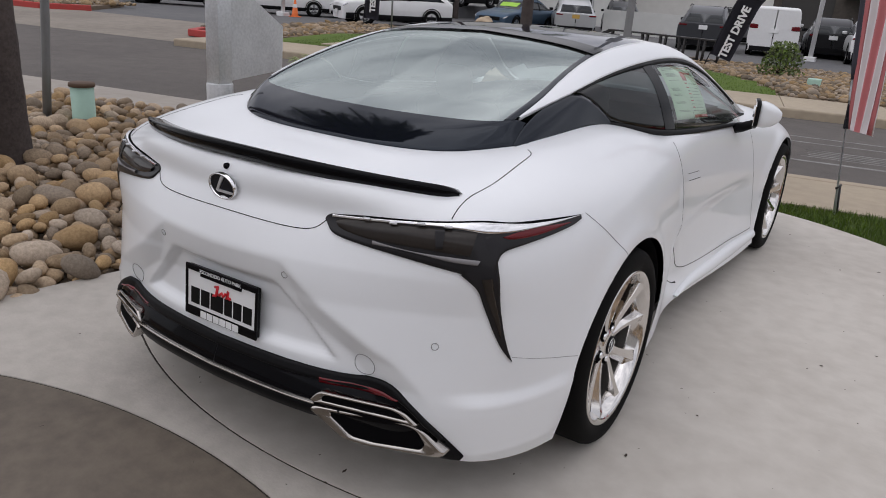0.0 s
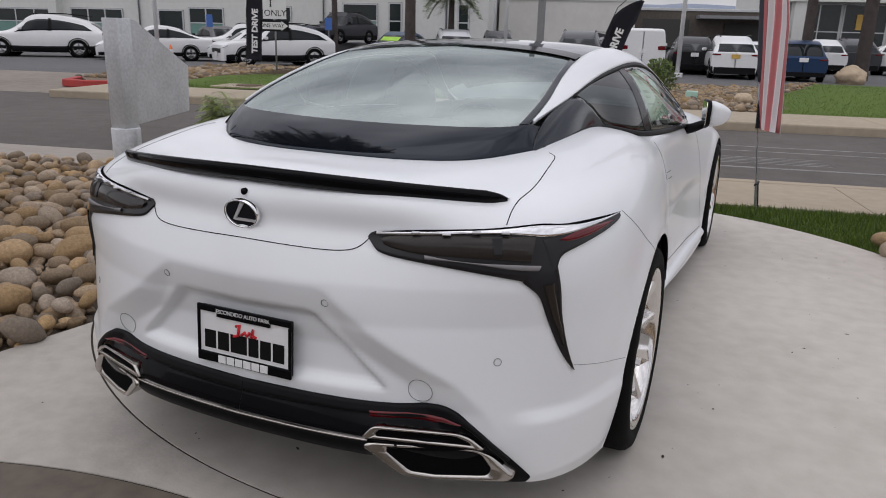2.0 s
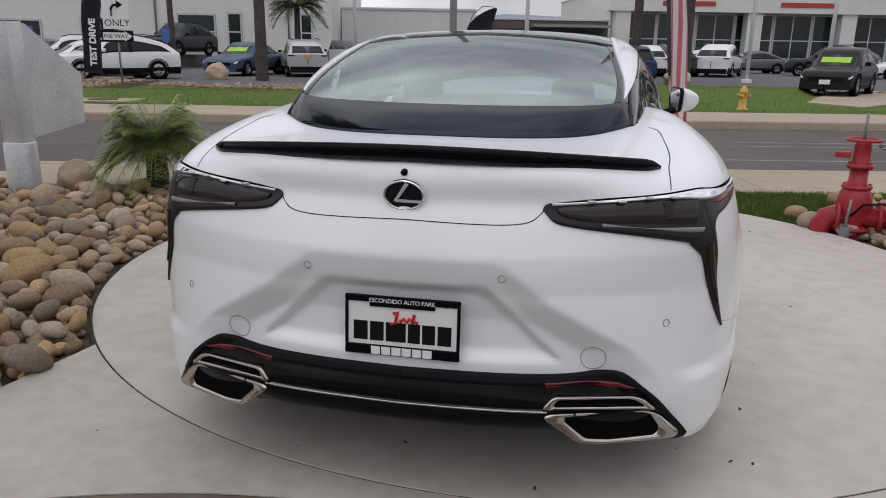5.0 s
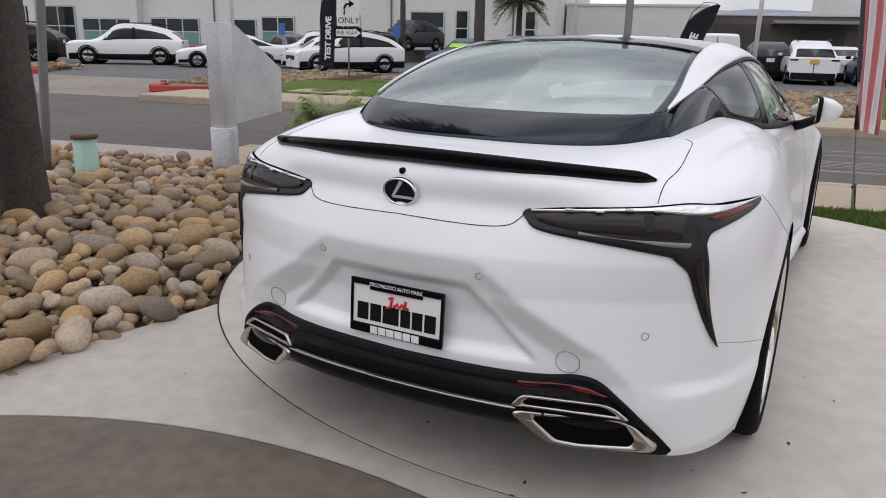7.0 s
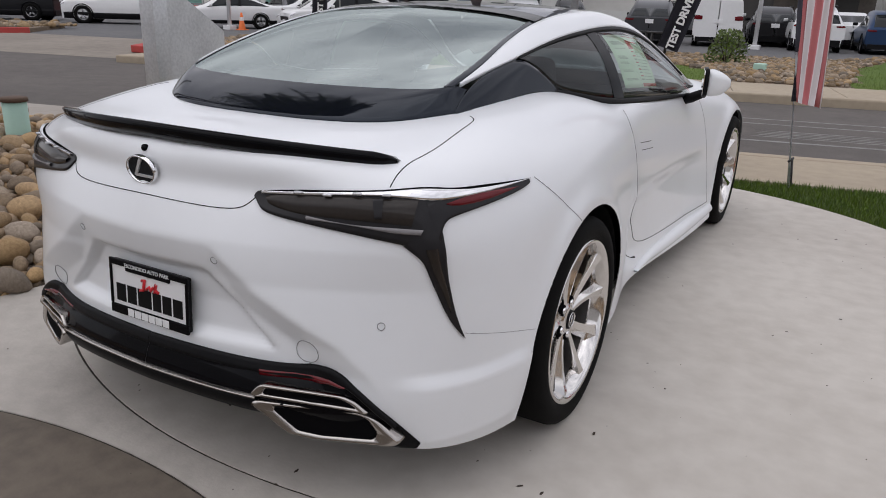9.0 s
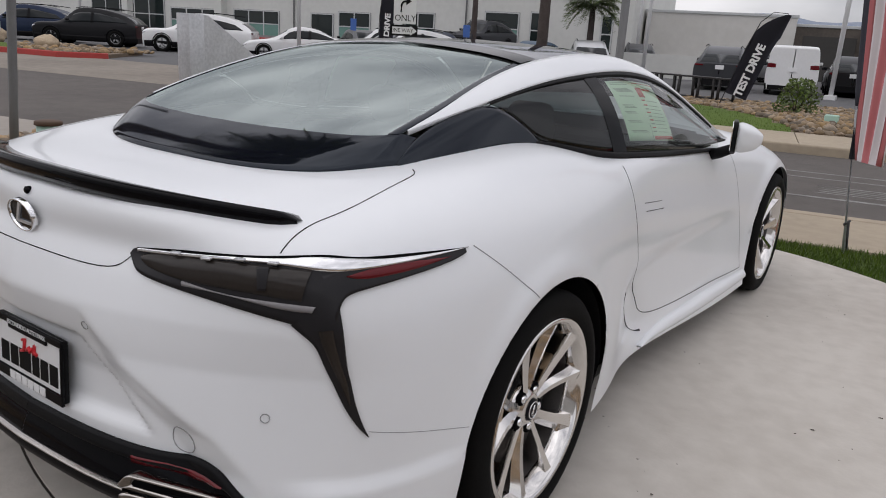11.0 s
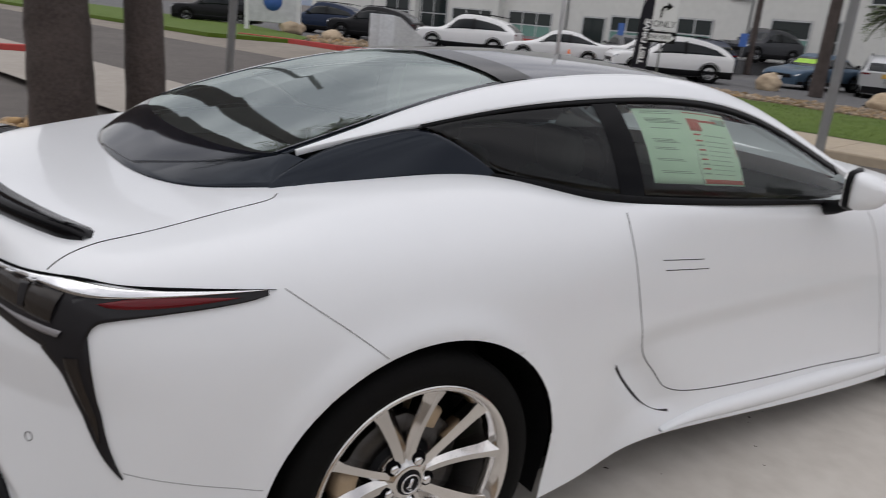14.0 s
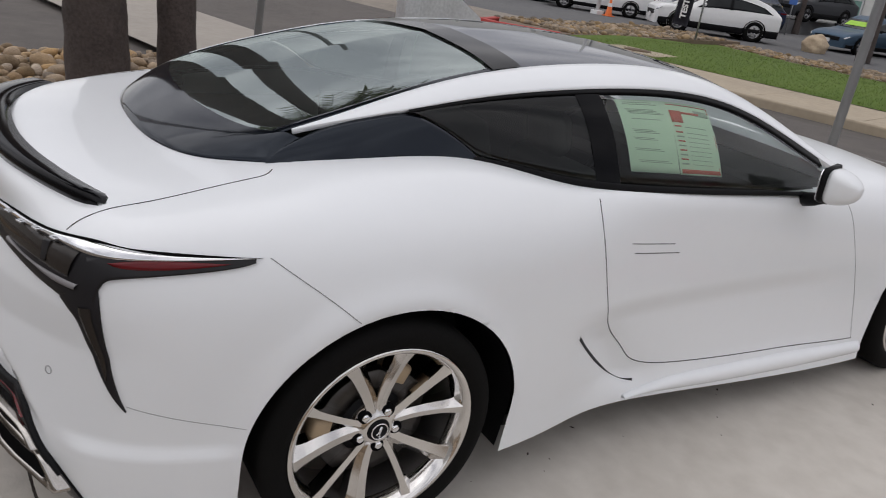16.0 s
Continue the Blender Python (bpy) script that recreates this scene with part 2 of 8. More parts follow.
M_TEAL = mat("pale_green_pvc", (0.42, 0.62, 0.52), 0.5, var=0.2, scale=9)
M_RUST = mat("rusty_brown_cap", (0.12, 0.075, 0.05), 0.8, var=0.5, scale=20)
M_HYDRED = mat("red_hydrant_paint", (0.40, 0.028, 0.035), 0.4, color2=(0.26, 0.02, 0.028), var=0.7, scale=9, bump=0.2, bscale=30)
M_HYDYEL = mat("yellow_hydrant_paint", (0.60, 0.38, 0.09), 0.55, var=0.3, scale=9)
M_KERBRED = mat("red_kerb_paint", (0.45, 0.05, 0.045), 0.7, color2=(0.33, 0.06, 0.05), var=0.8, scale=3)
M_LANE = mat("worn_lane_paint", (0.28, 0.275, 0.26), 0.9, color2=(0.13, 0.122, 0.115), var=0.9, scale=5)
M_STRIPE_W = mat("flag_white", (0.75, 0.70, 0.70), 0.8, var=0.08, scale=6)
M_STRIPE_R = mat("flag_red", (0.62, 0.24, 0.25), 0.8, var=0.12, scale=6)
M_BANNER = mat("black_banner_cloth", (0.024, 0.023, 0.032), 0.8, var=0.2, scale=8)
M_WALL_W = mat("white_stucco", (0.66, 0.66, 0.63), 0.9, color2=(0.58, 0.58, 0.555), var=0.7, scale=0.25, bump=0.1, bscale=20)
M_WALL_G = mat("grey_stucco", (0.66, 0.645, 0.61), 0.9, color2=(0.58, 0.565, 0.53), var=0.7, scale=0.2, bump=0.1, bscale=20)
M_RIM_FAR = mat("dull_grey_alloy", (0.30, 0.30, 0.31), 0.4, metal=0.9, var=0.3, scale=8)
M_CARGLASS = mat("parked_car_glass", (0.012, 0.015, 0.017), 0.06, spec=0.3, var=0.5, scale=2)
M_SALECARD = mat("yellow_green_card", (0.35, 0.62, 0.06), 0.6, var=0.3, scale=6)
M_WGLASS = mat("building_window_glass", (0.016, 0.024, 0.024), 0.06, coat=0.15, spec=0.35, var=0.5, scale=0.6)
M_WGREEN = mat("green_window_band", (0.16, 0.30, 0.26), 0.2, coat=0.4, var=0.4, scale=0.6)
M_FRAME = mat("pale_window_frame", (0.55, 0.56, 0.56), 0.5, metal=0.3, var=0.1, scale=3)
M_SHED = mat("dark_brown_siding", (0.115, 0.098, 0.082), 0.85, color2=(0.075, 0.064, 0.055), var=0.8, scale=0.5, bump=0.2, bscale=15)
M_DARKVOID = mat("dark_roller_door", (0.05, 0.047, 0.043), 0.7, var=0.4, scale=0.6)
M_HILL = mat("hazy_blue_hill", (0.22, 0.26, 0.33), 1.0, color2=(0.28, 0.31, 0.37), var=0.8, scale=0.01)
M_SIGNW = mat("sign_white", (0.72, 0.72, 0.72), 0.5, var=0.05, scale=8)
M_SIGNK = mat("sign_black", (0.008, 0.008, 0.008), 0.6, spec=0.12)
M_BLUE = mat("sign_blue", (0.05, 0.13, 0.40), 0.5, var=0.1, scale=4)
M_ORANGE = mat("cone_orange", (0.75, 0.16, 0.03), 0.5, var=0.1, scale=8)
M_BUSH = mat("bush_leaf", (0.085, 0.13, 0.035), 0.7, color2=(0.15, 0.19, 0.06), var=0.8, scale=3, islands=0.35)
M_TIMBER = mat("dark_steel_rack", (0.035, 0.033, 0.033), 0.6, var=0.4, scale=5)


# ---------- small building kit ----------
def part(name, bm, material, parent=None, label="", smooth=True, autosharp=None):
    """Links a bmesh as one mesh object under a thing or a part."""
    me = bpy.data.meshes.new(name)
    bmesh.ops.recalc_face_normals(bm, faces=bm.faces)
    if smooth:
        for f in bm.faces:
            f.smooth = True
        if autosharp:
            lim = radians(autosharp)
            for e in bm.edges:
                if len(e.link_faces) == 2 and e.calc_face_angle(0) > lim:
                    e.smooth = False
    bm.to_mesh(me)
    bm.free()
    me.materials.append(material)
    ob = new(name, me)
    if parent is not None:
        ob.parent = parent
    if label:
        ob["label"] = label
    return ob


def thing(name, label, category, m=None, group="", kind=""):
    """An empty at the thing's base."""
    ob = new(name)
    if m is not None:
        ob.matrix_basis = m
    return tagged(ob, label, category, group, kind)


def box(bm, x0, x1, y0, y1, z0, z1, bevel=0.0, m=None, seg=2):
    vs = [bm.verts.new((x, y, z)) for z in (z0, z1) for y in (y0, y1) for x in (x0, x1)]
    for q in ((0, 2, 3, 1), (4, 5, 7, 6), (0, 1, 5, 4), (2, 6, 7, 3), (0, 4, 6, 2), (1, 3, 7, 5)):
        bm.faces.new([vs[i] for i in q])
    if bevel:
        es = list({e for v in vs for e in v.link_edges})
        r = bmesh.ops.bevel(bm, geom=es, offset=bevel, segments=seg, affect="EDGES", profile=0.5)
        vs = list({v for f in r["faces"] for v in f.verts} | {v for v in vs if v.is_valid})
    if m is not None:
        bmesh.ops.transform(bm, matrix=m, verts=vs)
    return vs


def lathe(bm, profile, seg=32, m=None, closed=False):
    """Turns a profile of (radius, height) round the z axis."""
    rings = []
    for r, h in profile:
        if r < 1e-6:
            rings.append([bm.verts.new((0, 0, h))])
        else:
            rings.append([bm.verts.new((r * math.cos(2 * math.pi * k / seg), r * math.sin(2 * math.pi * k / seg), h)) for k in range(seg)])
    pairs = list(zip(rings, rings[1:]))
    if closed:
        pairs.append((rings[-1], rings[0]))
    for a, b in pairs:
        for k in range(seg):
            k2 = (k + 1) % seg
            if len(a) == 1 and len(b) > 1:
                bm.faces.new((a[0], b[k], b[k2]))
            elif len(b) == 1 and len(a) > 1:
                bm.faces.new((a[k], a[k2], b[0]))
            elif len(a) > 1:
                bm.faces.new((a[k], a[k2], b[k2], b[k]))
    vs = [v for r in rings for v in r]
    if m is not None:
        bmesh.ops.transform(bm, matrix=m, verts=vs)
    return vs


def tube(bm, pts, r, seg=8, r_end=None, caps=True):
    """A round bar along a line of points."""
    pts = [Vector(p) for p in pts]
    rings = []
    for i, p in enumerate(pts):
        d = (pts[min(i + 1, len(pts) - 1)] - pts[max(i - 1, 0)]).normalized()
        side = d.cross(Vector((0, 0, 1)))
        side = d.cross(Vector((1, 0, 0))) if side.length < 1e-3 else side
        side.normalize()
        up = side.cross(d)
        rad = r if r_end is None else r + (r_end - r) * i / (len(pts) - 1)
        rings.append([bm.verts.new(p + rad * (math.cos(2 * math.pi * k / seg) * side + math.sin(2 * math.pi * k / seg) * up)) for k in range(seg)])
    for a, b in zip(rings, rings[1:]):
        for k in range(seg):
            bm.faces.new((a[k], a[(k + 1) % seg], b[(k + 1) % seg], b[k]))
    if caps:
        bm.faces.new(rings[0][::-1])
        bm.faces.new(rings[-1])
    return [v for ring in rings for v in ring]


def slab(bm, outline, z0, z1):
    """A flat plate of any outline."""
    low, high = [bm.verts.new((x, y, z0)) for x, y in outline], [bm.verts.new((x, y, z1)) for x, y in outline]
    bm.faces.new(high)
    bm.faces.new(low[::-1])
    n = len(outline)
    for k in range(n):
        bm.faces.new((low[k], low[(k + 1) % n], high[(k + 1) % n], high[k]))
    return low + high


def words(name, text, size, material, parent, m, extrude=0.001, shear=0.0, spacing=1.0, bold=0.0, width=1.0):
    """Raised lettering in the built-in font, turned into a mesh."""
    cu = bpy.data.curves.new(name, "FONT")
    cu.body, cu.size, cu.extrude, cu.shear, cu.space_character, cu.offset = text, size, extrude, shear, spacing, bold
    cu.align_x, cu.align_y, cu.resolution_u = "CENTER", "CENTER", 3
    tmp = bpy.data.objects.new(name, cu)
    scene.collection.objects.link(tmp)
    me = bpy.data.meshes.new_from_object(tmp.evaluated_get(bpy.context.evaluated_depsgraph_get()))
    bpy.data.objects.remove(tmp)
    bpy.data.curves.remove(cu)
    me.transform(m @ Matrix.Diagonal((width, 1, 1, 1)))
    me.materials.clear()
    me.materials.append(material)
    ob = new(name, me)
    ob.parent = parent
    return ob
# ---------- ground, street, pads ----------
ST = radians(12.4)


def st(u, w, z=0.0):
    """A place given along (u) and across (w) the street."""
    return (u * math.cos(ST) - w * math.sin(ST), u * math.sin(ST) + w * math.cos(ST), z)


def st2(u, w):
    return st(u, w)[:2]


W_IN, W_KERB, W_FAR, W_FAR2, W_BANK = 4.05, 5.40, 11.15, 13.2, 20.6


def structure(name, bm, material, label, smooth=False):
    ob = part(name, bm, material, None, smooth=smooth)
    return tagged(ob, label, kind="structure")


bm = bmesh.new()
bmesh.ops.create_grid(bm, x_segments=40, y_segments=40, size=1500)
bmesh.ops.transform(bm, matrix=Matrix.Translation((0, 0, -0.13)), verts=bm.verts)
structure("ground", bm, M_ASPH, "worn grey-brown asphalt of the street and driveway")

# soil under the planting, this side of the street
bm = bmesh.new()
slab(bm, [(-6.9, -9), (6.0, -9), (9.0, st(9, W_IN)[1]), st2(6.0, W_IN), st2(2.0, W_IN), st2(-6.0, W_IN)], -0.128, -0.045)
structure("soil", bm, M_DIRT, "dark soil under the river stones")

# near pavement in panels with joints, and its kerb
pave = tagged(new("pavement"), "tan concrete pavement along the street in jointed panels", kind="structure")
for k in range(21):
    u = -4.4 + 1.5 * k
    bm = bmesh.new()
    box(bm, u + 0.004, u + 1.496, W_IN, W_KERB - 0.17, -0.13, 0.0, 0.006)
    bmesh.ops.transform(bm, matrix=Matrix.Rotation(ST, 4, "Z"), verts=bm.verts)
    part("panel", bm, M_SIDEWALK, pave, smooth=False)
bm = bmesh.new()
box(bm, -4.4, 60, W_KERB - 0.16, W_KERB, -0.16, 0.004, 0.02)
bmesh.ops.transform(bm, matrix=Matrix.Rotation(ST, 4, "Z"), verts=bm.verts)
structure("kerb_near", bm, M_SIDEWALK, "tan concrete kerb with a rounded edge", smooth=False)
# driveway apron, sloping down to the street
bm = bmesh.new()
vs = [bm.verts.new(st(*p)) for p in ((-4.42, W_IN + 0.01, -0.03), (-5.92, W_IN - 1.35, -0.03), (-40, W_IN - 1.35, -0.03), (-40, W_KERB, -0.115), (-4.42, W_KERB, -0.115))]
bm.faces.new(vs)
structure("apron", bm, M_DRIVE, "grey-brown concrete driveway apron beside the stone bed")
bm = bmesh.new()
slab(bm, [(-7.05, -9), (-6.9, -9), st2(-6.0, W_IN), st2(-6.15, W_IN)], -0.13, 0.0)
structure("bed_edging", bm, M_SIDEWALK, "concrete edging of the stone bed")

# far pavement with kerb
pave2 = tagged(new("pavement_far"), "tan concrete pavement across the street in jointed panels", kind="structure")
for k in range(40):
    u = -10.5 + 1.8 * k
    bm = bmesh.new()
    box(bm, u + 0.006, u + 1.794, W_FAR + 0.17, W_FAR2, -0.13, 0.02, 0.006)
    bmesh.ops.transform(bm, matrix=Matrix.Rotation(ST, 4, "Z"), verts=bm.verts)
    part("panel", bm, M_SIDEWALK, pave2, smooth=False)
bm = bmesh.new()
box(bm, -10.5, 62, W_FAR, W_FAR + 0.16, -0.16, 0.025, 0.03)
bmesh.ops.transform(bm, matrix=Matrix.Rotation(ST, 4, "Z"), verts=bm.verts)
structure("kerb_far", bm, M_SIDEWALK, "grey-tan concrete kerb across the street", smooth=False)

# lane lines and worn markings
for k, (u0, u1, w, h) in enumerate(((-4, 60, 7.05, 0.045), (-4, 60, 8.55, 0.035), (-4, 60, 9.05, 0.04))):
    bm = bmesh.new()
    slab(bm, [st2(u0, w - h), st2(u1, w - h), st2(u1, w + h), st2(u0, w + h)], -0.13, -0.126)
    structure("lane_line", bm, M_LANE, "worn white lane line on the asphalt")
bm = bmesh.new()
for k in range(5):
    w = 7.38 + 0.13 * k
    slab(bm, [st2(2.1 + 0.13 * k, w), st2(3.7 - 0.1 * (k % 2), w + 0.01), st2(3.75, w + 0.05), st2(2.2, w + 0.05)], -0.13, -0.126)
structure("lane_marking", bm, M_LANE, "worn white marking on the asphalt")

# far bank: lawn rising to the lot
def sstep(a, b, x):
    k = np.clip((x - a) / (b - a), 0, 1)
    return k * k * (3 - 2 * k)


def bank(u, w):
    k = min(1, max(0, (w - W_FAR2) / (W_BANK - W_FAR2)))
    low = 0.02 - 0.09 * k + 0.09 * math.sin(k * math.pi) + 0.02 * noise.noise((u * 0.5, w * 0.5, 0))
    end = 10.2 + (w - 17.9) * 0.69
    crest = sstep(5.0, 7.5, u) * sstep(end, end - 1.2, u) * sstep(14.0, 20.5, w) * sstep(23.4, 22.0, w)
    drop = sstep(end - 0.4, end + 0.4, u)
    return (low + 0.26 * crest) * (1 - drop) + (-0.05 + 0.015 * noise.noise((u * 0.5, w * 0.5, 0))) * drop


def lawn_top(u):
    """Where the grass gives way to stones, going up the bank."""
    if u < 3.0:
        return float(np.interp(u, (-9, -7.3, -3.9, -1.9, .1, 1.1, 1.8, 2.2), (21.9, 21.3, 20.6, 19.9, 18.6, 16.6, 14.9, 13.0)))
    return float(np.interp(u, (4.2, 4.6, 5.4, 7.5), (13.0, 14.5, 18.6, 22.7)))


turf, banked = bmesh.new(), bmesh.new()
nu_, nw_ = 220, 34
for i in range(nu_):
    for j in range(nw_):
        u, w, du, dw = -9.5 + i * 0.33, W_FAR2 + 0.02 + j * 0.312, 0.33, 0.312
        b = turf if w + dw / 2 < lawn_top(u + du / 2) else banked
        b.faces.new([b.verts.new(st(a, c, bank(a, c))) for a, c in ((u, w), (u + du, w), (u + du, w + dw), (u, w + dw))])
for b, nm, ma, lab in ((turf, "lawn_far", M_GRASS, "mown green lawn on the bank across the street"), (banked, "stony_bank", M_DIRT2, "tan soil of the stony bank across the street")):
    bmesh.ops.remove_doubles(b, verts=b.verts, dist=0.002)
    structure(nm, b, ma, lab, smooth=True)
bm = bmesh.new()
slab(bm, [st2(-9.6, 23.5), st2(80, 23.5), st2(80, 130), st2(-120, 130), st2(-120, 17.6), st2(-9.6, 17.6)], -0.129, -0.08)
structure("lot", bm, M_ASPH2, "grey asphalt of the car lots across the street")


# concrete pad in the lawn under the small hatchback
bm = bmesh.new()
slab(bm, [(6.0, 19.5), (7.1, 17.9), (10.2, 22.4), (12.3, 25.4), (10.3, 27.4), (7.75, 23.6)], -0.09, -0.02)
bmesh.ops.bevel(bm, geom=list(bm.edges), offset=0.012, segments=2, affect="EDGES")
structure("lawn_pad", bm, M_SIDEWALK, "tan concrete display pad set in the lawn")

# raised forecourt before the dealership, with a red kerb
bm = bmesh.new()
slab(bm, [st2(-60, 36.5), st2(-14.5, 36.5), st2(-14.5, 47.9), st2(-60, 47.9)], -0.1, 0.60)
structure("forecourt", bm, M_ASPH2, "raised grey asphalt forecourt before the dealership")
bm = bmesh.new()
box(bm, -60, -14.5, 36.35, 36.49, -0.1, 0.64, 0.02)
bmesh.ops.transform(bm, matrix=Matrix.Rotation(ST, 4, "Z"), verts=bm.verts)
structure("red_kerb", bm, M_KERBRED, "red-painted kerb along the raised forecourt")
# unseen plain wall closing the place behind the walk, added to block low sky light
bm = bmesh.new()
box(bm, -26, 24, -19.5, -19.0, -0.13, 6.5)
structure("shade_wall_south", bm, M_WALL_G, "plain grey stucco wall, unseen, added to shade the car's tail")


def ramp(w):
    return -0.126 + 0.05 * min(1, max(0, (w - 11.9) / 5.7))


bm = bmesh.new()
sheet_rows = [[st(u, w, ramp(w)) for u in (-9.55, -12, -18, -24, -40, -90)] for w in (11.9, 13.5, 15.5, 17.61)]
vs = [[bm.verts.new(q) for q in r] for r in sheet_rows]
for a, b in zip(vs, vs[1:]):
    for k in range(len(a) - 1):
        bm.faces.new((a[k], a[k + 1], b[k + 1], b[k]))
structure("apron_far", bm, M_APRON, "tan concrete driveway apron rising to the far lot")
# planted island beyond the driveway
bm = bmesh.new()
slab(bm, [st2(-23.2, 16.9), st2(-25.5, 14.2), st2(-60, 14.0), st2(-60, 23.0), st2(-36, 23.0), st2(-26, 19.5)], -0.1, 0.06)
structure("lawn_island", bm, M_GRASS, "mown lawn island beyond the far driveway")
bm = bmesh.new()
slab(bm, [st2(-19.6, 17.9), st2(-20.6, 16.9), st2(-23.15, 16.9), st2(-25.9, 19.5), st2(-26.5, 22.0), st2(-21.5, 21.5)], -0.1, 0.05)
structure("stony_island", bm, M_DIRT2, "tan soil at the tip of the island")
for name, pts in (("red_kerb", ((-9.7, 14.0), (-11.2, 13.3), (-11.8, 13.4), (-12.2, 14.4))), ("red_kerb", ((-26.0, 16.0), (-23.2, 16.75), (-20.6, 16.75), (-19.5, 17.8)))):
    bm = bmesh.new()
    for (a, b), (c, d) in zip(pts, pts[1:]):
        L = math.hypot(c - a, d - b)
        box(bm, -0.03, L + 0.03, -0.09, 0.09, -0.1, 0.10 if a < -15 else 0.07, 0.02, Matrix.Translation(st(a, b)) @ Matrix.Rotation(ST + math.atan2(d - b, c - a), 4, "Z"))
    structure(name, bm, M_KERBRED, "red-painted concrete kerb at the far driveway")
bm = bmesh.new()
slab(bm, [st2(-9.5, 23.6), st2(-9.5, 14.0), st2(-11.2, 13.4), st2(-12.1, 14.4), st2(-12.6, 23.0)], -0.1, 0.05)
structure("stony_corner", bm, M_DIRT2, "tan soil of the stony corner by the driveway")
bm = bmesh.new()
box(bm, -17.2, -17.0, -14, 1.2, -0.13, 0.05, 0.02)
structure("red_kerb", bm, M_KERBRED, "red-painted kerb along the driveway")

# round display pad with its joint, the link slab and the dark round slab behind it
PAD, PAD_R = (0.19, 1.60), 2.455
DARK, DARK_R = (-0.15, -3.345), 2.375


def arc(c, r, a0, a1, n):
    return [(c[0] + r * math.cos(radians(a0 + (a1 - a0) * k / n)), c[1] + r * math.sin(radians(a0 + (a1 - a0) * k / n))) for k in range(n + 1)]


def rounded_disc(bm, c, r, z0, z1, edge=0.006, seg=160):
    lathe(bm, [(0, z1), (r * 0.5, z1), (r - edge, z1), (r, z1 - edge), (r, z0), (0, z0)], seg, Matrix.Translation((*c, 0)))


bm = bmesh.new()
rounded_disc(bm, PAD, PAD_R - 0.004, -0.128, 0.0, 0.001)
structure("display_pad", bm, M_CONC, "round pale concrete display pad under the car")
bm = bmesh.new()
rounded_disc(bm, DARK, DARK_R - 0.004, -0.128, 0.0, 0.001)
structure("round_slab", bm, M_CONC2, "round brown-stained concrete slab behind the pad")
a_p = [math.degrees(math.atan2(y - PAD[1], x - PAD[0])) for x, y in ((-1.62, -0.12), (1.55, -0.50))]
top_edge = arc(PAD, PAD_R + 0.005, a_p[0] + 360 if a_p[0] < 0 else a_p[0], a_p[1] + 360, 40)
low_edge = arc(DARK, DARK_R + 0.004, 33, 136, 40)
bm = bmesh.new()
slab(bm, top_edge + low_edge, -0.128, 0.0)
structure("link_slab", bm, M_CONC3, "pale concrete slab between the two round slabs")

# dirt packed in the round joints
for nm, c, r in (("joint_fill", PAD, PAD_R), ("joint_fill", DARK, DARK_R)):
    bm = bmesh.new()
    sheet_pts = [[(c[0] + q * math.cos(t), c[1] + q * math.sin(t), -0.004) for t in np.linspace(0, 2 * math.pi, 161)] for q in (r - 0.012, r + 0.012)]
    rows_ = [[bm.verts.new(q) for q in row] for row in sheet_pts]
    for k in range(160):
        bm.faces.new((rows_[0][k], rows_[1][k], rows_[1][k + 1], rows_[0][k + 1]))
    structure(nm, bm, M_JOINT, "dark dirt packed in the round joint")

# lawn strip between the pad and the pavement
bm = bmesh.new()
slab(bm, arc(PAD, PAD_R + 0.01, 105, 42, 24) + [(2.35, 3.35), (2.6, 4.3), st2(4.2, W_IN - 0.005), st2(0.6, W_IN - 0.005)], -0.128, -0.02)
structure("lawn_near", bm, M_GRASS, "strip of mown grass beside the pad")
# ---------- the white coupe ----------
def smooth_axis(p, axis):
    """Sharpens a control net so that the spline through it keeps its form."""
    q = np.moveaxis(p, axis, 0)
    s = q.copy()
    s[1:-1] = (q[:-2] + 4 * q[1:-1] + q[2:]) / 6
    return np.moveaxis(q + 0.75 * (q - s), 0, axis)


def bspline(p, t):
    """Uniform cubic spline along the first axis at the parameters t (0 .. n-1)."""
    n = len(p)
    ext = np.concatenate([2 * p[:1] - p[1:2], p, 2 * p[-1:] - p[-2:-1]])
    i = np.clip(np.floor(t).astype(int), 0, n - 2)
    f = (t - i).reshape((-1,) + (1,) * (p.ndim - 1))
    b0, b1, b2, b3 = (1 - f) ** 3 / 6, (3 * f**3 - 6 * f**2 + 4) / 6, (-3 * f**3 + 3 * f**2 + 3 * f + 1) / 6, f**3 / 6
    return b0 * ext[i] + b1 * ext[i + 1] + b2 * ext[i + 2] + b3 * ext[i + 3]


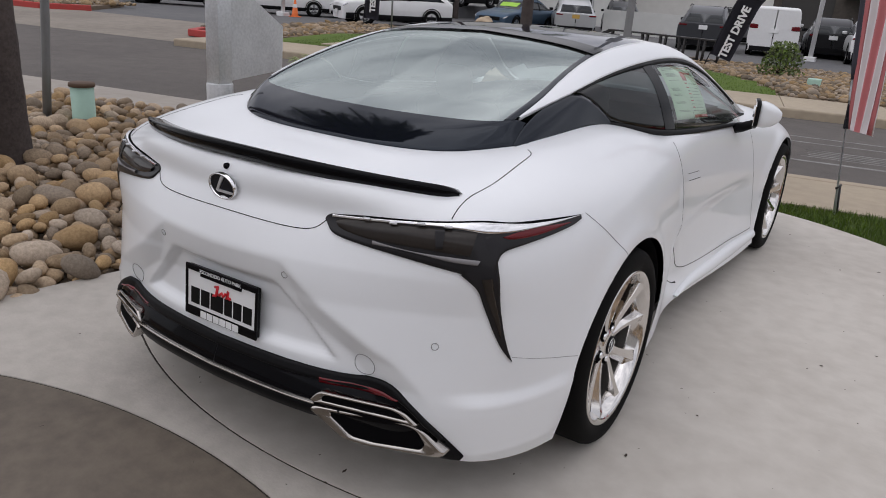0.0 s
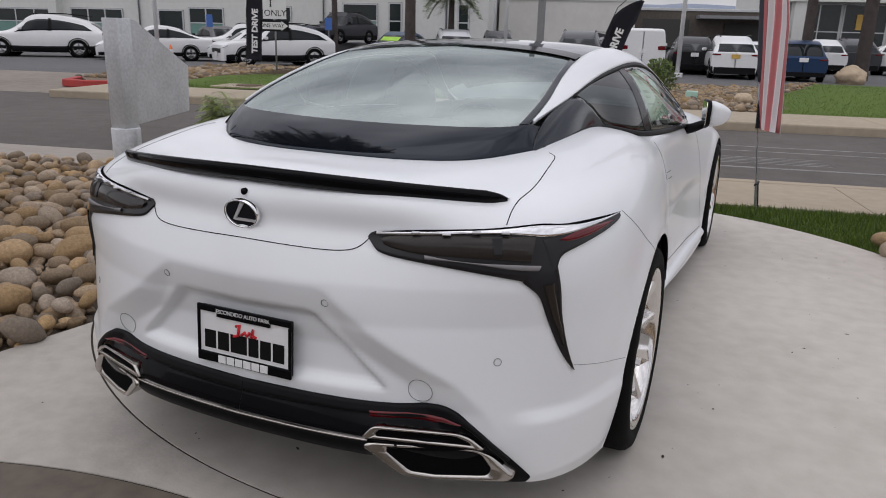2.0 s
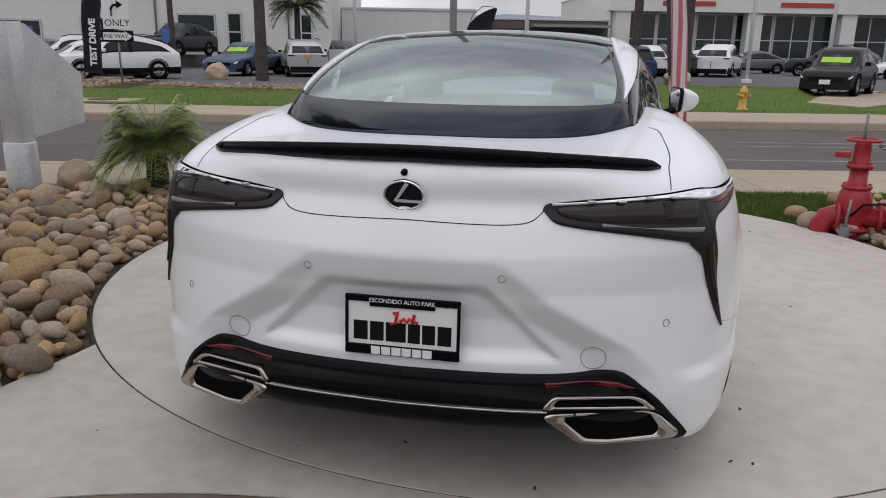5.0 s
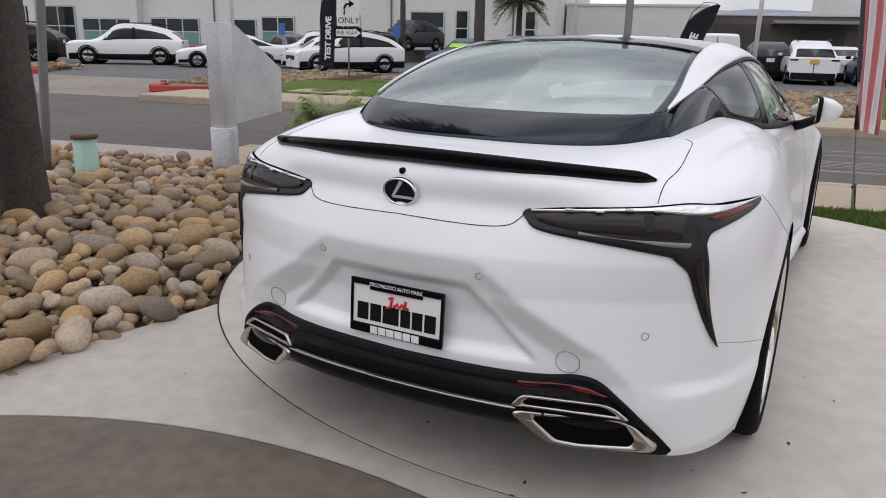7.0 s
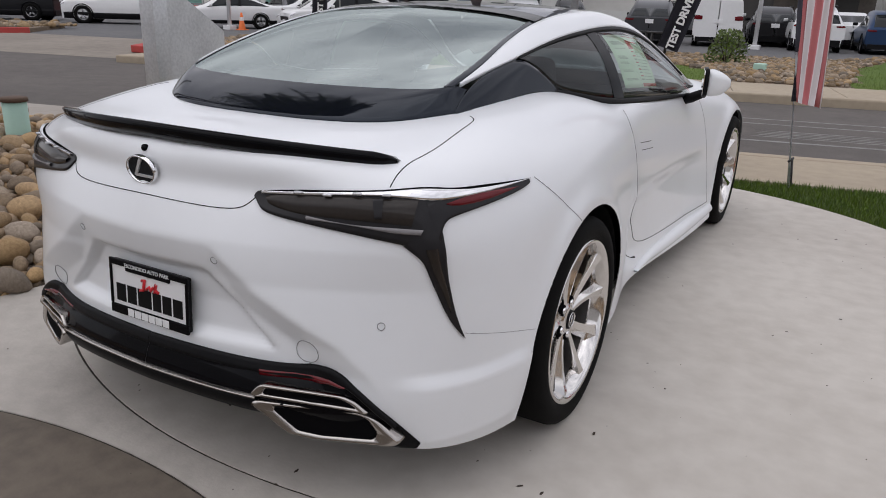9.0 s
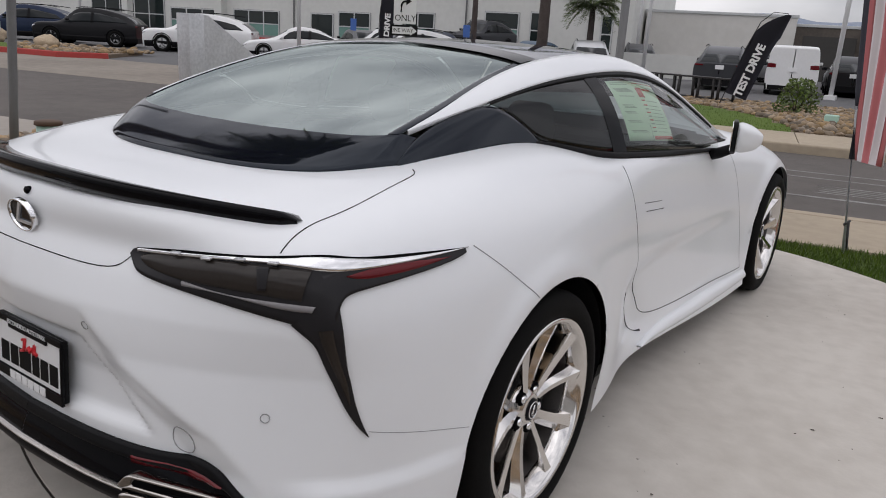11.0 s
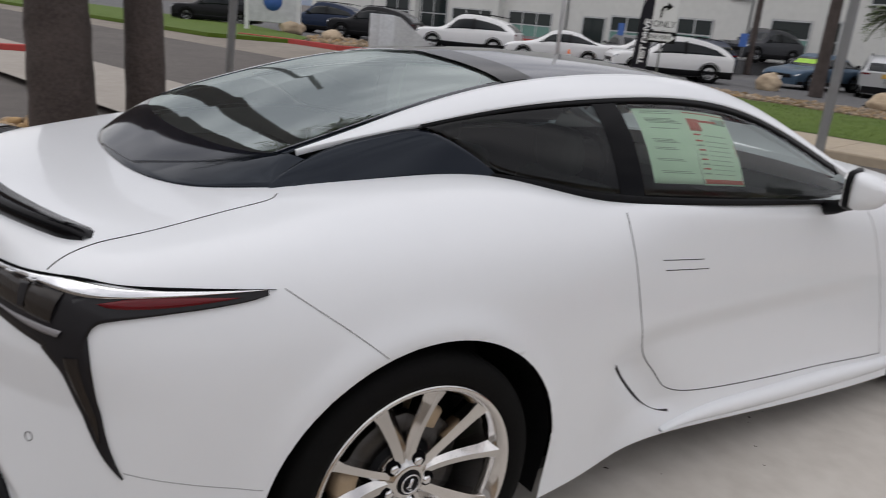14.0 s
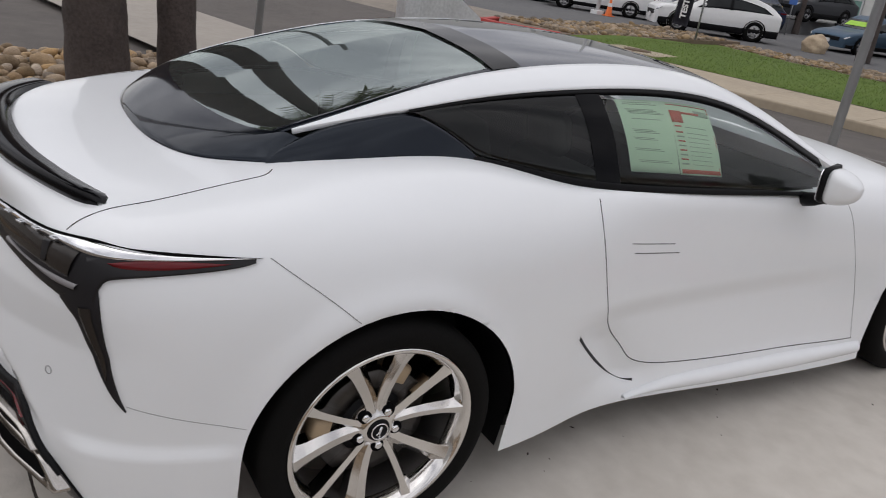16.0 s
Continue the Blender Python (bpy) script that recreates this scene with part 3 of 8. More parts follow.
class Skin:
    """A smooth sheet over a net of control points, with features laid on it by (u, v)."""

    def __init__(self, net, shape=None, nu=300, nv=120):
        net = smooth_axis(smooth_axis(np.array(net, float), 0), 1)
        self.net, self.shape = net, shape
        self.nu, self.nv = net.shape[1] - 1, net.shape[0] - 1
        self.us, self.vs = np.linspace(0, self.nu, nu), np.linspace(0, self.nv, nv)
        self.pts = self.grid(self.us, self.vs)
        du, dv = np.gradient(self.pts, axis=1), np.gradient(self.pts, axis=0)
        n = np.cross(du, dv)
        self.nor = n / np.maximum(np.linalg.norm(n, axis=-1, keepdims=True), 1e-9)

    def grid(self, us, vs):
        p = bspline(np.moveaxis(bspline(self.net, np.asarray(vs)), 1, 0), np.asarray(us))
        p = np.moveaxis(p, 0, 1)
        return self.shape(p) if self.shape else p

    def _at(self, table, u, v):
        x, y = np.clip(u / self.nu * (len(self.us) - 1), 0, len(self.us) - 1.001), np.clip(v / self.nv * (len(self.vs) - 1), 0, len(self.vs) - 1.001)
        i, j = x.astype(int), y.astype(int)
        f, g = (x - i)[..., None], (y - j)[..., None]
        return (table[j, i] * (1 - f) + table[j, i + 1] * f) * (1 - g) + (table[j + 1, i] * (1 - f) + table[j + 1, i + 1] * f) * g

    def place(self, u, v, off=0.0):
        u, v = np.asarray(u, float), np.asarray(v, float)
        return self._at(self.pts, u, v) + off * self._at(self.nor, u, v)

    def uv(self, p):
        d = ((self.pts - np.array(p)) ** 2).sum(-1)
        j, i = np.unravel_index(d.argmin(), d.shape)
        return self.us[i], self.vs[j]

    def line(self, pts, n):
        """A smooth (u, v) line through the feet of some places."""
        uv = np.array([self.uv(p) for p in pts], float)
        if len(uv) > 2:
            uv = smooth_axis(uv, 0)
        return bspline(uv, np.linspace(0, len(uv) - 1, n))


def sheet(bm, pts, flip=False):
    """Quads over a grid of places."""
    vs = [[bm.verts.new(p) for p in row] for row in pts]
    for a, b in zip(vs, vs[1:]):
        for k in range(len(a) - 1):
            q = (a[k], a[k + 1], b[k + 1], b[k])
            bm.faces.new(q[::-1] if flip else q)
    return vs


def patch(bm, skin, low, high, n=40, m=8, off=0.004, sink=-0.004, crown=0.0, side=1, skirt=0.0):
    """A panel on a skin between two lines, with a rim down into the skin."""
    a = np.asarray(low) if isinstance(low, np.ndarray) else skin.line(low, n)
    b = np.asarray(high) if isinstance(high, np.ndarray) else skin.line(high, n)
    ks = np.linspace(0, 1, m)
    g = np.stack([a * (1 - k) + b * k for k in ks])
    rise = off + crown * (4 * ks * (1 - ks))[:, None, None] * np.ones((1, len(a), 1))
    pts = skin.place(g[..., 0], g[..., 1]) + rise * skin._at(skin.nor, g[..., 0], g[..., 1])
    rim0, rim1 = skin.place(a[:, 0], a[:, 1], sink)[None], skin.place(b[:, 0], b[:, 1], sink)[None]
    pts = np.concatenate([rim0, pts, rim1])
    if skirt:
        first = pts[:, :1] - np.array([0, 0, skirt])
        pts = np.concatenate([first, pts], 1)
    pts[..., 0] *= side
    sheet(bm, pts, side < 0)


def ribbon(bm, skin, line, width=0.004, off=0.0012, n=60, side=1):
    """A narrow line laid on a skin: a shut line or a moulding."""
    uv = skin.line(line, n)
    c = skin.place(uv[:, 0], uv[:, 1])
    nor = skin._at(skin.nor, uv[:, 0], uv[:, 1])
    t = np.gradient(c, axis=0)
    s = np.cross(t, nor)
    s /= np.maximum(np.linalg.norm(s, axis=-1, keepdims=True), 1e-9)
    pts = np.stack([c - s * width / 2 - nor * 0.002, c - s * width / 2 + nor * off, c + s * width / 2 + nor * off, c + s * width / 2 - nor * 0.002])
    pts[..., 0] *= side
    sheet(bm, pts, side < 0)


# half net of the lower body: rows from the sill to the centre line, columns from the tail round to the nose
SILL = [(0, -.87, .265), (.30, -.86, .26), (.55, -.83, .235), (.735, -.765, .212), (.85, -.615, .185), (.915, -.38, .165), (.945, 0, .165), (.928, .45, .165), (.886, .72, .17), (.850, 1.0, .175), (.90, 1.7, .145), (.93, 2.4, .125), (.93, 2.87, .14), (.88, 3.3, .16), (.55, 3.66, .16), (0, 3.76, .16)]
LOW = [(0, -.98, .34), (.30, -.965, .34), (.55, -.905, .34), (.74, -.785, .34), (.865, -.63, .34), (.938, -.38, .34), (.955, 0, .34), (.935, .45, .33), (.90, .72, .32), (.866, 1.0, .31), (.885, 1.7, .28), (.91, 2.4, .30), (.945, 2.87, .34), (.905, 3.35, .34), (.58, 3.74, .34), (0, 3.83, .34)]
MID = [(0, -1.0, .50), (.30, -.98, .50), (.55, -.898, .50), (.73, -.783, .51), (.866, -.655, .52), (.945, -.38, .52), (.966, 0, .53), (.938, .45, .52), (.905, .72, .51), (.872, 1.0, .50), (.868, 1.7, .48), (.91, 2.4, .50), (.952, 2.87, .52), (.91, 3.36, .50), (.6, 3.76, .50), (0, 3.84, .50)]
UPPER = [(0, -.985, .70), (.30, -.962, .70), (.54, -.876, .705), (.71, -.786, .71), (.852, -.66, .72), (.938, -.37, .73), (.958, 0, .75), (.932, .45, .73), (.897, .72, .715), (.862, 1.0, .70), (.858, 1.7, .67), (.90, 2.4, .68), (.942, 2.87, .69), (.895, 3.34, .64), (.6, 3.72, .62), (0, 3.81, .62)]
WAIST = [(0, -.930, .845), (.30, -.890, .85), (.50, -.835, .865), (.68, -.770, .885), (.80, -.665, .90), (.886, -.36, .905), (.908, 0, .92), (.890, .45, .905), (.862, .72, .88), (.838, 1.0, .86), (.838, 1.7, .83), (.872, 2.4, .83), (.905, 2.87, .80), (.85, 3.32, .73), (.55, 3.66, .70), (0, 3.75, .69)]
SHOULDER = [(0, -.905, .95), (.30, -.875, .95), (.48, -.82, .95), (.63, -.715, .952), (.735, -.58, .962), (.79, -.34, .992), (.80, 0, 1.012), (.79, .42, 1.018), (.80, .70, .965), (.81, 1.0, .962), (.812, 1.7, .922), (.80, 2.4, .925), (.80, 2.87, .875), (.72, 3.28, .79), (.45, 3.55, .74), (0, 3.62, .73)]
DECK = [(0, -.86, .988), (.28, -.83, .988), (.43, -.775, .985), (.55, -.665, .982), (.615, -.5, .995), (.64, -.28, 1.032), (.65, 0, 1.055), (.66, .33, 1.066), (.705, .66, .985), (.72, 1.0, .978), (.71, 1.7, .935), (.65, 2.4, .96), (.60, 2.87, .91), (.52, 3.2, .83), (.32, 3.4, .79), (0, 3.45, .78)]
INNER = [(0, -.72, .998), (.18, -.69, .998), (.28, -.64, .998), (.35, -.56, 1.0), (.38, -.42, 1.01), (.39, -.2, 1.04), (.39, .05, 1.06), (.39, .33, 1.06), (.39, .66, 1.0), (.39, 1.0, .98), (.39, 1.7, .955), (.35, 2.4, .985), (.32, 2.87, .94), (.28, 3.1, .88), (.15, 3.25, .83), (0, 3.3, .82)]
KEEL = [(0, -.66, 1.0), (0, -.64, 1.0), (0, -.60, 1.0), (0, -.53, 1.005), (0, -.40, 1.012), (0, -.2, 1.04), (0, .05, 1.06), (0, .33, 1.06), (0, .66, 1.0), (0, 1.0, .98), (0, 1.7, .96), (0, 2.4, .99), (0, 2.87, .945), (0, 3.05, .89), (0, 3.15, .845), (0, 3.2, .835)]
AXLE_R, AXLE_F, HUB_Z = 0.0, 2.87, 0.352


def tail_shape(p):
    """Folds of the tail: the plate bay, the slanting planes beside it, the tucked lower door."""
    x, y, z = np.abs(p[..., 0]), p[..., 1], p[..., 2]
    q = p.copy()
    back = sstep(-0.45, -0.62, y)
    half = 0.225 + np.clip(0.655 - z, -0.06, 0.3) * 1.02
    bay = np.clip(np.minimum(np.minimum((half + 0.006 - x) / 0.020, (0.672 - z) / 0.024), (z - 0.462) / 0.030), 0, 1)
    q[..., 1] += 0.024 * bay * back
    edge = np.interp(z, (0.268, 0.431, 0.503, 0.593, 0.632, 0.686, 0.718, 0.76), (0.770, 0.672, 0.606, 0.456, 0.390, 0.324, 0.281, 0.22))
    slant = np.clip(np.minimum(0.36 * (edge - x), 0.32 * (0.742 - z)), 0, 0.054) * np.clip((z - 0.34) / 0.08, 0, 1)
    q[..., 1] += slant * back
    corner = np.clip((0.430 - z) / 0.035, 0, 1) * np.clip((z - 0.17) / 0.06, 0, 1) * sstep(0.70, 0.80, x) * sstep(-0.36, -0.48, y)
    q[..., 0] += np.sign(p[..., 0]) * 0.012 * corner
    q[..., 1] -= 0.012 * corner
    under = np.clip(np.minimum((0.755 - z) / 0.10, (z - 0.36) / 0.30), 0, 1) * sstep(0.95, 0.80, x)
    q[..., 1] += 0.016 * under * back
    hollow = np.exp(-(((z - 0.885) / 0.035) ** 2)) * sstep(0.62, 0.40, x)
    q[..., 1] += 0.010 * hollow * back
    side = sstep(0.70, 0.80, x) * sstep(-0.40, -0.1, y)
    door = sstep(0.55, 0.95, y) * sstep(2.35, 1.9, y) * side
    q[..., 0] -= np.sign(p[..., 0]) * 0.022 * door * sstep(0.62, 0.52, z) * sstep(0.16, 0.30, z)
    scoop = np.exp(-(((y - 0.93 + 0.95 * (z - 0.36)) / 0.10) ** 2)) * sstep(0.56, 0.44, z) * sstep(0.2, 0.3, z) * side
    q[..., 0] -= np.sign(p[..., 0]) * 0.026 * scoop
    for ay in (AXLE_R, AXLE_F):
        r = np.hypot(y - ay, z - HUB_Z)
        q[..., 0] += np.sign(p[..., 0]) * 0.012 * np.exp(-(((r - 0.41) / 0.045) ** 2)) * sstep(0.70, 0.80, x) * sstep(0.15, 0.4, z)
    return q


BODY = Skin([SILL, LOW, MID, UPPER, WAIST, SHOULDER, DECK, INNER, KEEL], tail_shape)
# half net of the cabin: stations from the tail glass to the cowl, rows from the belt to the centre line
CAB_Y = (-.56, -.25, .05, .35, .65, 1.0, 1.35, 1.65, 1.95, 2.25, 2.48)
CAB = [
    [(.54, .93), (.60, 1.022), (.645, 1.045), (.665, 1.055), (.752, .985), (.80, .962), (.815, .94), (.82, .925), (.825, .91), (.81, .895), (.79, .885)],
    [(.52, .945), (.585, 1.06), (.625, 1.105), (.645, 1.14), (.705, 1.145), (.74, 1.13), (.755, 1.10), (.775, 1.045), (.795, .975), (.79, .92), (.77, .90)],
    [(.48, .955), (.555, 1.085), (.60, 1.158), (.618, 1.218), (.63, 1.25), (.635, 1.267), (.645, 1.243), (.685, 1.155), (.735, 1.035), (.75, .94), (.73, .91)],
    [(.42, .972), (.50, 1.10), (.53, 1.19), (.53, 1.262), (.53, 1.302), (.53, 1.322), (.54, 1.302), (.58, 1.225), (.64, 1.10), (.68, .97), (.66, .925)],
    [(.26, .99), (.28, 1.118), (.30, 1.212), (.30, 1.29), (.30, 1.33), (.30, 1.345), (.30, 1.328), (.33, 1.264), (.36, 1.15), (.40, 1.015), (.40, .945)],
    [(0, .998), (0, 1.122), (0, 1.222), (0, 1.302), (0, 1.34), (0, 1.353), (0, 1.338), (0, 1.277), (0, 1.165), (0, 1.03), (0, .955)],
]
CABIN = Skin([[(x, y, z) for (x, z), y in zip(row, CAB_Y)] for row in CAB], nu=260, nv=90)


def cab_v(y, v):
    """(u, v) on the cabin skin for a station y."""
    return np.interp(y, CAB_Y, range(len(CAB_Y))), v


def cab_line(pairs, n=50):
    uv = np.array([cab_v(y, v) for y, v in pairs], float)
    if len(uv) > 2:
        uv = smooth_axis(uv, 0)
    return bspline(uv, np.linspace(0, len(uv) - 1, n))


coupe = thing("coupe", "glossy white two-door sports coupe parked on the round concrete pad", "car")


ARCH_A, ARCH_B = 0.418, 0.392


def in_arch(y, z, grow=0.0):
    return any(((y - a - 0.008) / ARCH_A) ** 2 + ((z - HUB_Z) / ARCH_B) ** 2 < 1 for a in (AXLE_R, AXLE_F)) or any(abs(y - a - 0.008) < ARCH_A and z < HUB_Z for a in (AXLE_R, AXLE_F))


def body_mesh():
    us = np.unique(np.concatenate([np.linspace(0, 5, 110), np.linspace(5, 9, 80), np.linspace(9, 11.5, 30), np.linspace(11.5, 13.2, 40), np.linspace(13.2, BODY.nu, 26)]))
    vs = np.unique(np.concatenate([np.linspace(0, 4, 84), np.linspace(4, BODY.nv, 50)]))
    p = BODY.grid(us, vs)
    bm = bmesh.new()
    cab = CABIN.pts[::2, ::3].reshape(-1, 3)
    under_cabin = np.zeros((len(vs), len(us)), bool)
    for j in range(len(vs)):
        if vs[j] > 5.3:
            d = ((p[j][:, None, :2] - cab[None, :, :2]) ** 2).sum(-1)
            near = d.argmin(1)
            under_cabin[j] = (d.min(1) < 0.0015) & (cab[near, 2] > p[j][:, 2] + 0.065)
    for side in (1, -1):
        grid = [[None] * len(us) for _ in vs]
        q = p * np.array([side, 1, 1])
        keep = np.ones((len(vs), len(us)), bool)
        for j in range(len(vs)):
            for i in range(len(us)):
                x, y, z = p[j, i]
                if x > 0.6 and z < 0.80 and in_arch(y, z):
                    keep[j, i] = False
                if vs[j] > 5.3 and under_cabin[j, i]:
                    keep[j, i] = False
        for j in range(len(vs)):
            for i in range(len(us)):
                if keep[j, i]:
                    grid[j][i] = bm.verts.new(q[j, i])
        lip = {}
        for j in range(len(vs)):
            for i in range(len(us)):
                if keep[j, i]:
                    continue
                near = [(b, a) for b, a in ((j - 1, i), (j + 1, i), (j, i - 1), (j, i + 1), (j - 1, i - 1), (j + 1, i + 1), (j - 1, i + 1), (j + 1, i - 1)) if 0 <= b < len(vs) and 0 <= a < len(us) and keep[b, a]]
                x, y, z = q[j, i]
                if near and abs(x) > 0.6 and z < 0.82 and vs[j] < 5.6:
                    ay = AXLE_R if abs(y - AXLE_R) < 1 else AXLE_F
                    if z >= HUB_Z:
                        r = math.hypot((y - ay - 0.008) / ARCH_A, (z - HUB_Z) / ARCH_B)
                        y, z = ay + 0.008 + (y - ay - 0.008) / r, HUB_Z + (z - HUB_Z) / r
                    else:
                        y = ay + 0.008 + math.copysign(ARCH_A, y - ay)
                    lip[j, i] = grid[j][i] = bm.verts.new((x, y, z))
        for j in range(len(vs) - 1):
            for i in range(len(us) - 1):
                c = [grid[j][i], grid[j][i + 1], grid[j + 1][i + 1], grid[j + 1][i]]
                k = [(j, i), (j, i + 1), (j + 1, i + 1), (j + 1, i)]
                if all(c) and not all(t in lip for t in k):
                    bm.faces.new(c if side > 0 else c[::-1])
    bmesh.ops.remove_doubles(bm, verts=bm.verts, dist=0.0004)
    return bm


body = part("body", body_mesh(), M_WHITE, coupe, "glossy white painted body shell")
# dark liner inside each wheel arch, and the underbody
for side in (1, -1):
    for ay in (AXLE_R, AXLE_F):
        bm = bmesh.new()
        rim_ = [(ay + 0.008 + 0.417 * math.cos(radians(a)), HUB_Z + 0.391 * math.sin(radians(a))) for a in range(0, 181, 6)]
        rim_ = [(ay + 0.425, 0.17)] + rim_ + [(ay - 0.409, 0.17)]
        xs = (0.955 if ay == 0 else 0.94, 0.90, 0.62)
        sheet(bm, [[(side * (x - (0.03 if z < 0.3 else 0) - 0.02), y, z) for y, z in rim_] for x in xs])
        c = [bm.verts.new((side * 0.62, y, z)) for y, z in rim_]
        bm.faces.new(c)
        part("arch_liner", bm, M_SATIN, coupe, "black wheel arch liner")
bm = bmesh.new()
slab(bm, [(-.56, -.66), (.56, -.66), (.62, -.45), (.62, .45), (.84, .5), (.84, 2.4), (.62, 2.45), (.62, 3.3), (.4, 3.5), (-.4, 3.5), (-.62, 3.3), (-.62, 2.45), (-.84, 2.4), (-.84, .5), (-.62, .45), (-.62, -.45)], 0.185, 0.225)
part("underbody", bm, M_SATIN, coupe, "black underbody tray", smooth=False)


# ---- wheels ----
def wheel(parent, centre, side, spin):
    hub = new("wheel")
    hub.parent = parent
    hub["label"] = "silver ten-spoke alloy wheel with low black tyre"
    hub.matrix_basis = Matrix.Translation(centre) @ Matrix.Rotation(radians(90 * side), 4, "Y") @ Matrix.Rotation(radians(spin), 4, "Z")
    # local z points outwards from the car
    R, rim = 0.355, 0.272
    bm = bmesh.new()
    prof = [(rim, -0.105), (rim + 0.03, -0.125), (R - 0.03, -0.128), (R - 0.008, -0.112), (R, -0.09), (R, 0.09), (R - 0.006, 0.108), (R - 0.02, 0.122), (rim + 0.035, 0.128), (rim + 0.016, 0.122), (rim + 0.006, 0.112), (rim, 0.10)]
    lathe(bm, prof, 96, Matrix.Translation((0, 0, -0.125)))
    part("tyre", bm, M_RUBBER, hub, "low-profile black tyre")
    bm = bmesh.new()
    lathe(bm, [(rim - 0.0285, -0.060), (rim - 0.026, -0.040), (rim - 0.012, -0.016), (rim - 0.004, -0.006), (rim + 0.005, -0.003), (rim + 0.010, -0.010), (rim + 0.008, -0.03)], 96)
    part("rim", bm, M_ALLOY, hub)
    bm = bmesh.new()
    lathe(bm, [(rim + 0.004, -0.23), (rim - 0.004, -0.235), (rim - 0.014, -0.2), (rim - 0.030, -0.09), (rim - 0.0285, -0.060)], 64)
    part("barrel", bm, M_BARREL, hub, "inner barrel of the rim, coloured dark for its shade")
    for k in range(5):
        for s in (-1, 1):
            bm = bmesh.new()
            mid = radians(72 * k)
            ax, ay = Vector((math.cos(mid), math.sin(mid), 0)), Vector((-math.sin(mid), math.cos(mid), 0)) * s
            rows = []
            for i in range(11):
                f = i / 10
                c = ax * (0.048 + 0.203 * f) + ay * (0.010 + 0.071 * f**1.35)
                c.z = -0.056 + 0.040 * f**1.6
                wd = (0.0185 + 0.011 * f if s > 0 else 0.0145 + 0.003 * f) + 0.012 * max(0.0, (f - 0.75) / 0.25) ** 2
                dip = Vector((0, 0, -0.008 - 0.020 * f))
                # a broad outer facet and a lower facet that slopes into the vee
                rows.append([c - ay * wd * 1.15 + dip * 2.6, c - ay * wd * 1.1 + dip, c - ay * wd * 0.30, c + ay * wd * 0.90 - Vector((0, 0, 0.002)), c + ay * wd - Vector((0, 0, 0.010)), c + ay * wd * 0.9 - Vector((0, 0, 0.05))])
            vs = sheet(bm, rows)
            for row in (vs[0], vs[-1]):
                bm.faces.new(row)
            bmesh.ops.recalc_face_normals(bm, faces=bm.faces)
            part("spoke", bm, M_ALLOY, hub, autosharp=25)
    bm = bmesh.new()
    lathe(bm, [(0.078, -0.085), (0.074, -0.066), (0.060, -0.058), (0.046, -0.052), (0.037, -0.045), (0.034, -0.048), (0, -0.048)], 40)
    part("hub", bm, M_ALLOY, hub)
    bm = bmesh.new()
    lathe(bm, [(0.033, -0.05), (0.033, -0.043), (0.029, -0.040), (0, -0.039)], 32)
    part("centre_cap", bm, M_SATIN, hub, "black centre cap with a silver mark")
    bm = bmesh.new()
    lathe(bm, [(0.0265, -0.039), (0.0265, -0.0375), (0.0232, -0.0375), (0.0232, -0.039)], 32)
    box(bm, -0.004, 0.004, -0.015, 0.015, -0.0395, -0.0375, m=Matrix.Rotation(0.5, 4, "Z"))
    box(bm, -0.002, 0.016, -0.014, -0.008, -0.0395, -0.0375)
    part("cap_mark", bm, M_CHROME, hub)
    for k in range(5):
        bm = bmesh.new()
        a = radians(72 * k + 36)
        lathe(bm, [(0.0125, -0.07), (0.0125, -0.050), (0.009, -0.047), (0, -0.047)], 6, Matrix.Translation((0.060 * math.cos(a), 0.056 * math.sin(a), 0)))
        part("lug_nut", bm, M_CHROME, hub)
        # raised black disc in place of a recess, giving its shade by colour
        bm = bmesh.new()
        lathe(bm, [(0.021, -0.066), (0.019, -0.0535), (0.0, -0.0535)], 16, Matrix.Translation((0.060 * math.cos(a), 0.060 * math.sin(a), 0)))
        part("nut_pocket_shade", bm, M_GAP, hub, "black disc for the shaded recess round the nut")
    bm = bmesh.new()
    lathe(bm, [(0.07, -0.09), (0.168, -0.09), (0.17, -0.093), (0.17, -0.117), (0.168, -0.12), (0.07, -0.12)], 64, closed=True)
    part("brake_disc", bm, M_DISC, hub)
    bm = bmesh.new()
    lathe(bm, [(0.0, -0.16), (0.10, -0.16), (0.10, -0.085), (0.0, -0.085)], 32)
    part("hub_carrier", bm, M_SATIN, hub)
    for a0 in (152, 250):
        bm = bmesh.new()
        rows = []
        for i in range(5):
            a = radians(a0 - spin + i * 5.5)
            rows.append([((r) * math.cos(a), (r) * math.sin(a), h) for r, h in ((0.14, -0.07), (0.145, -0.060), (0.19, -0.060), (0.197, -0.07), (0.197, -0.13), (0.14, -0.13))])
        vs = sheet(bm, rows)
        bm.faces.new(vs[0]), bm.faces.new(vs[-1])
        part("brake_caliper", bm, M_CALIPER, hub, "tan brake caliper")
    return hub


wheel(coupe, (0.964, AXLE_R - 0.013, 0.352), 1, 42.5)
wheel(coupe, (-0.964, AXLE_R - 0.013, 0.352), -1, 50)
wheel(coupe, (0.952, AXLE_F - 0.01, 0.352), 1, 5)
wheel(coupe, (-0.952, AXLE_F - 0.01, 0.352), -1, 30)

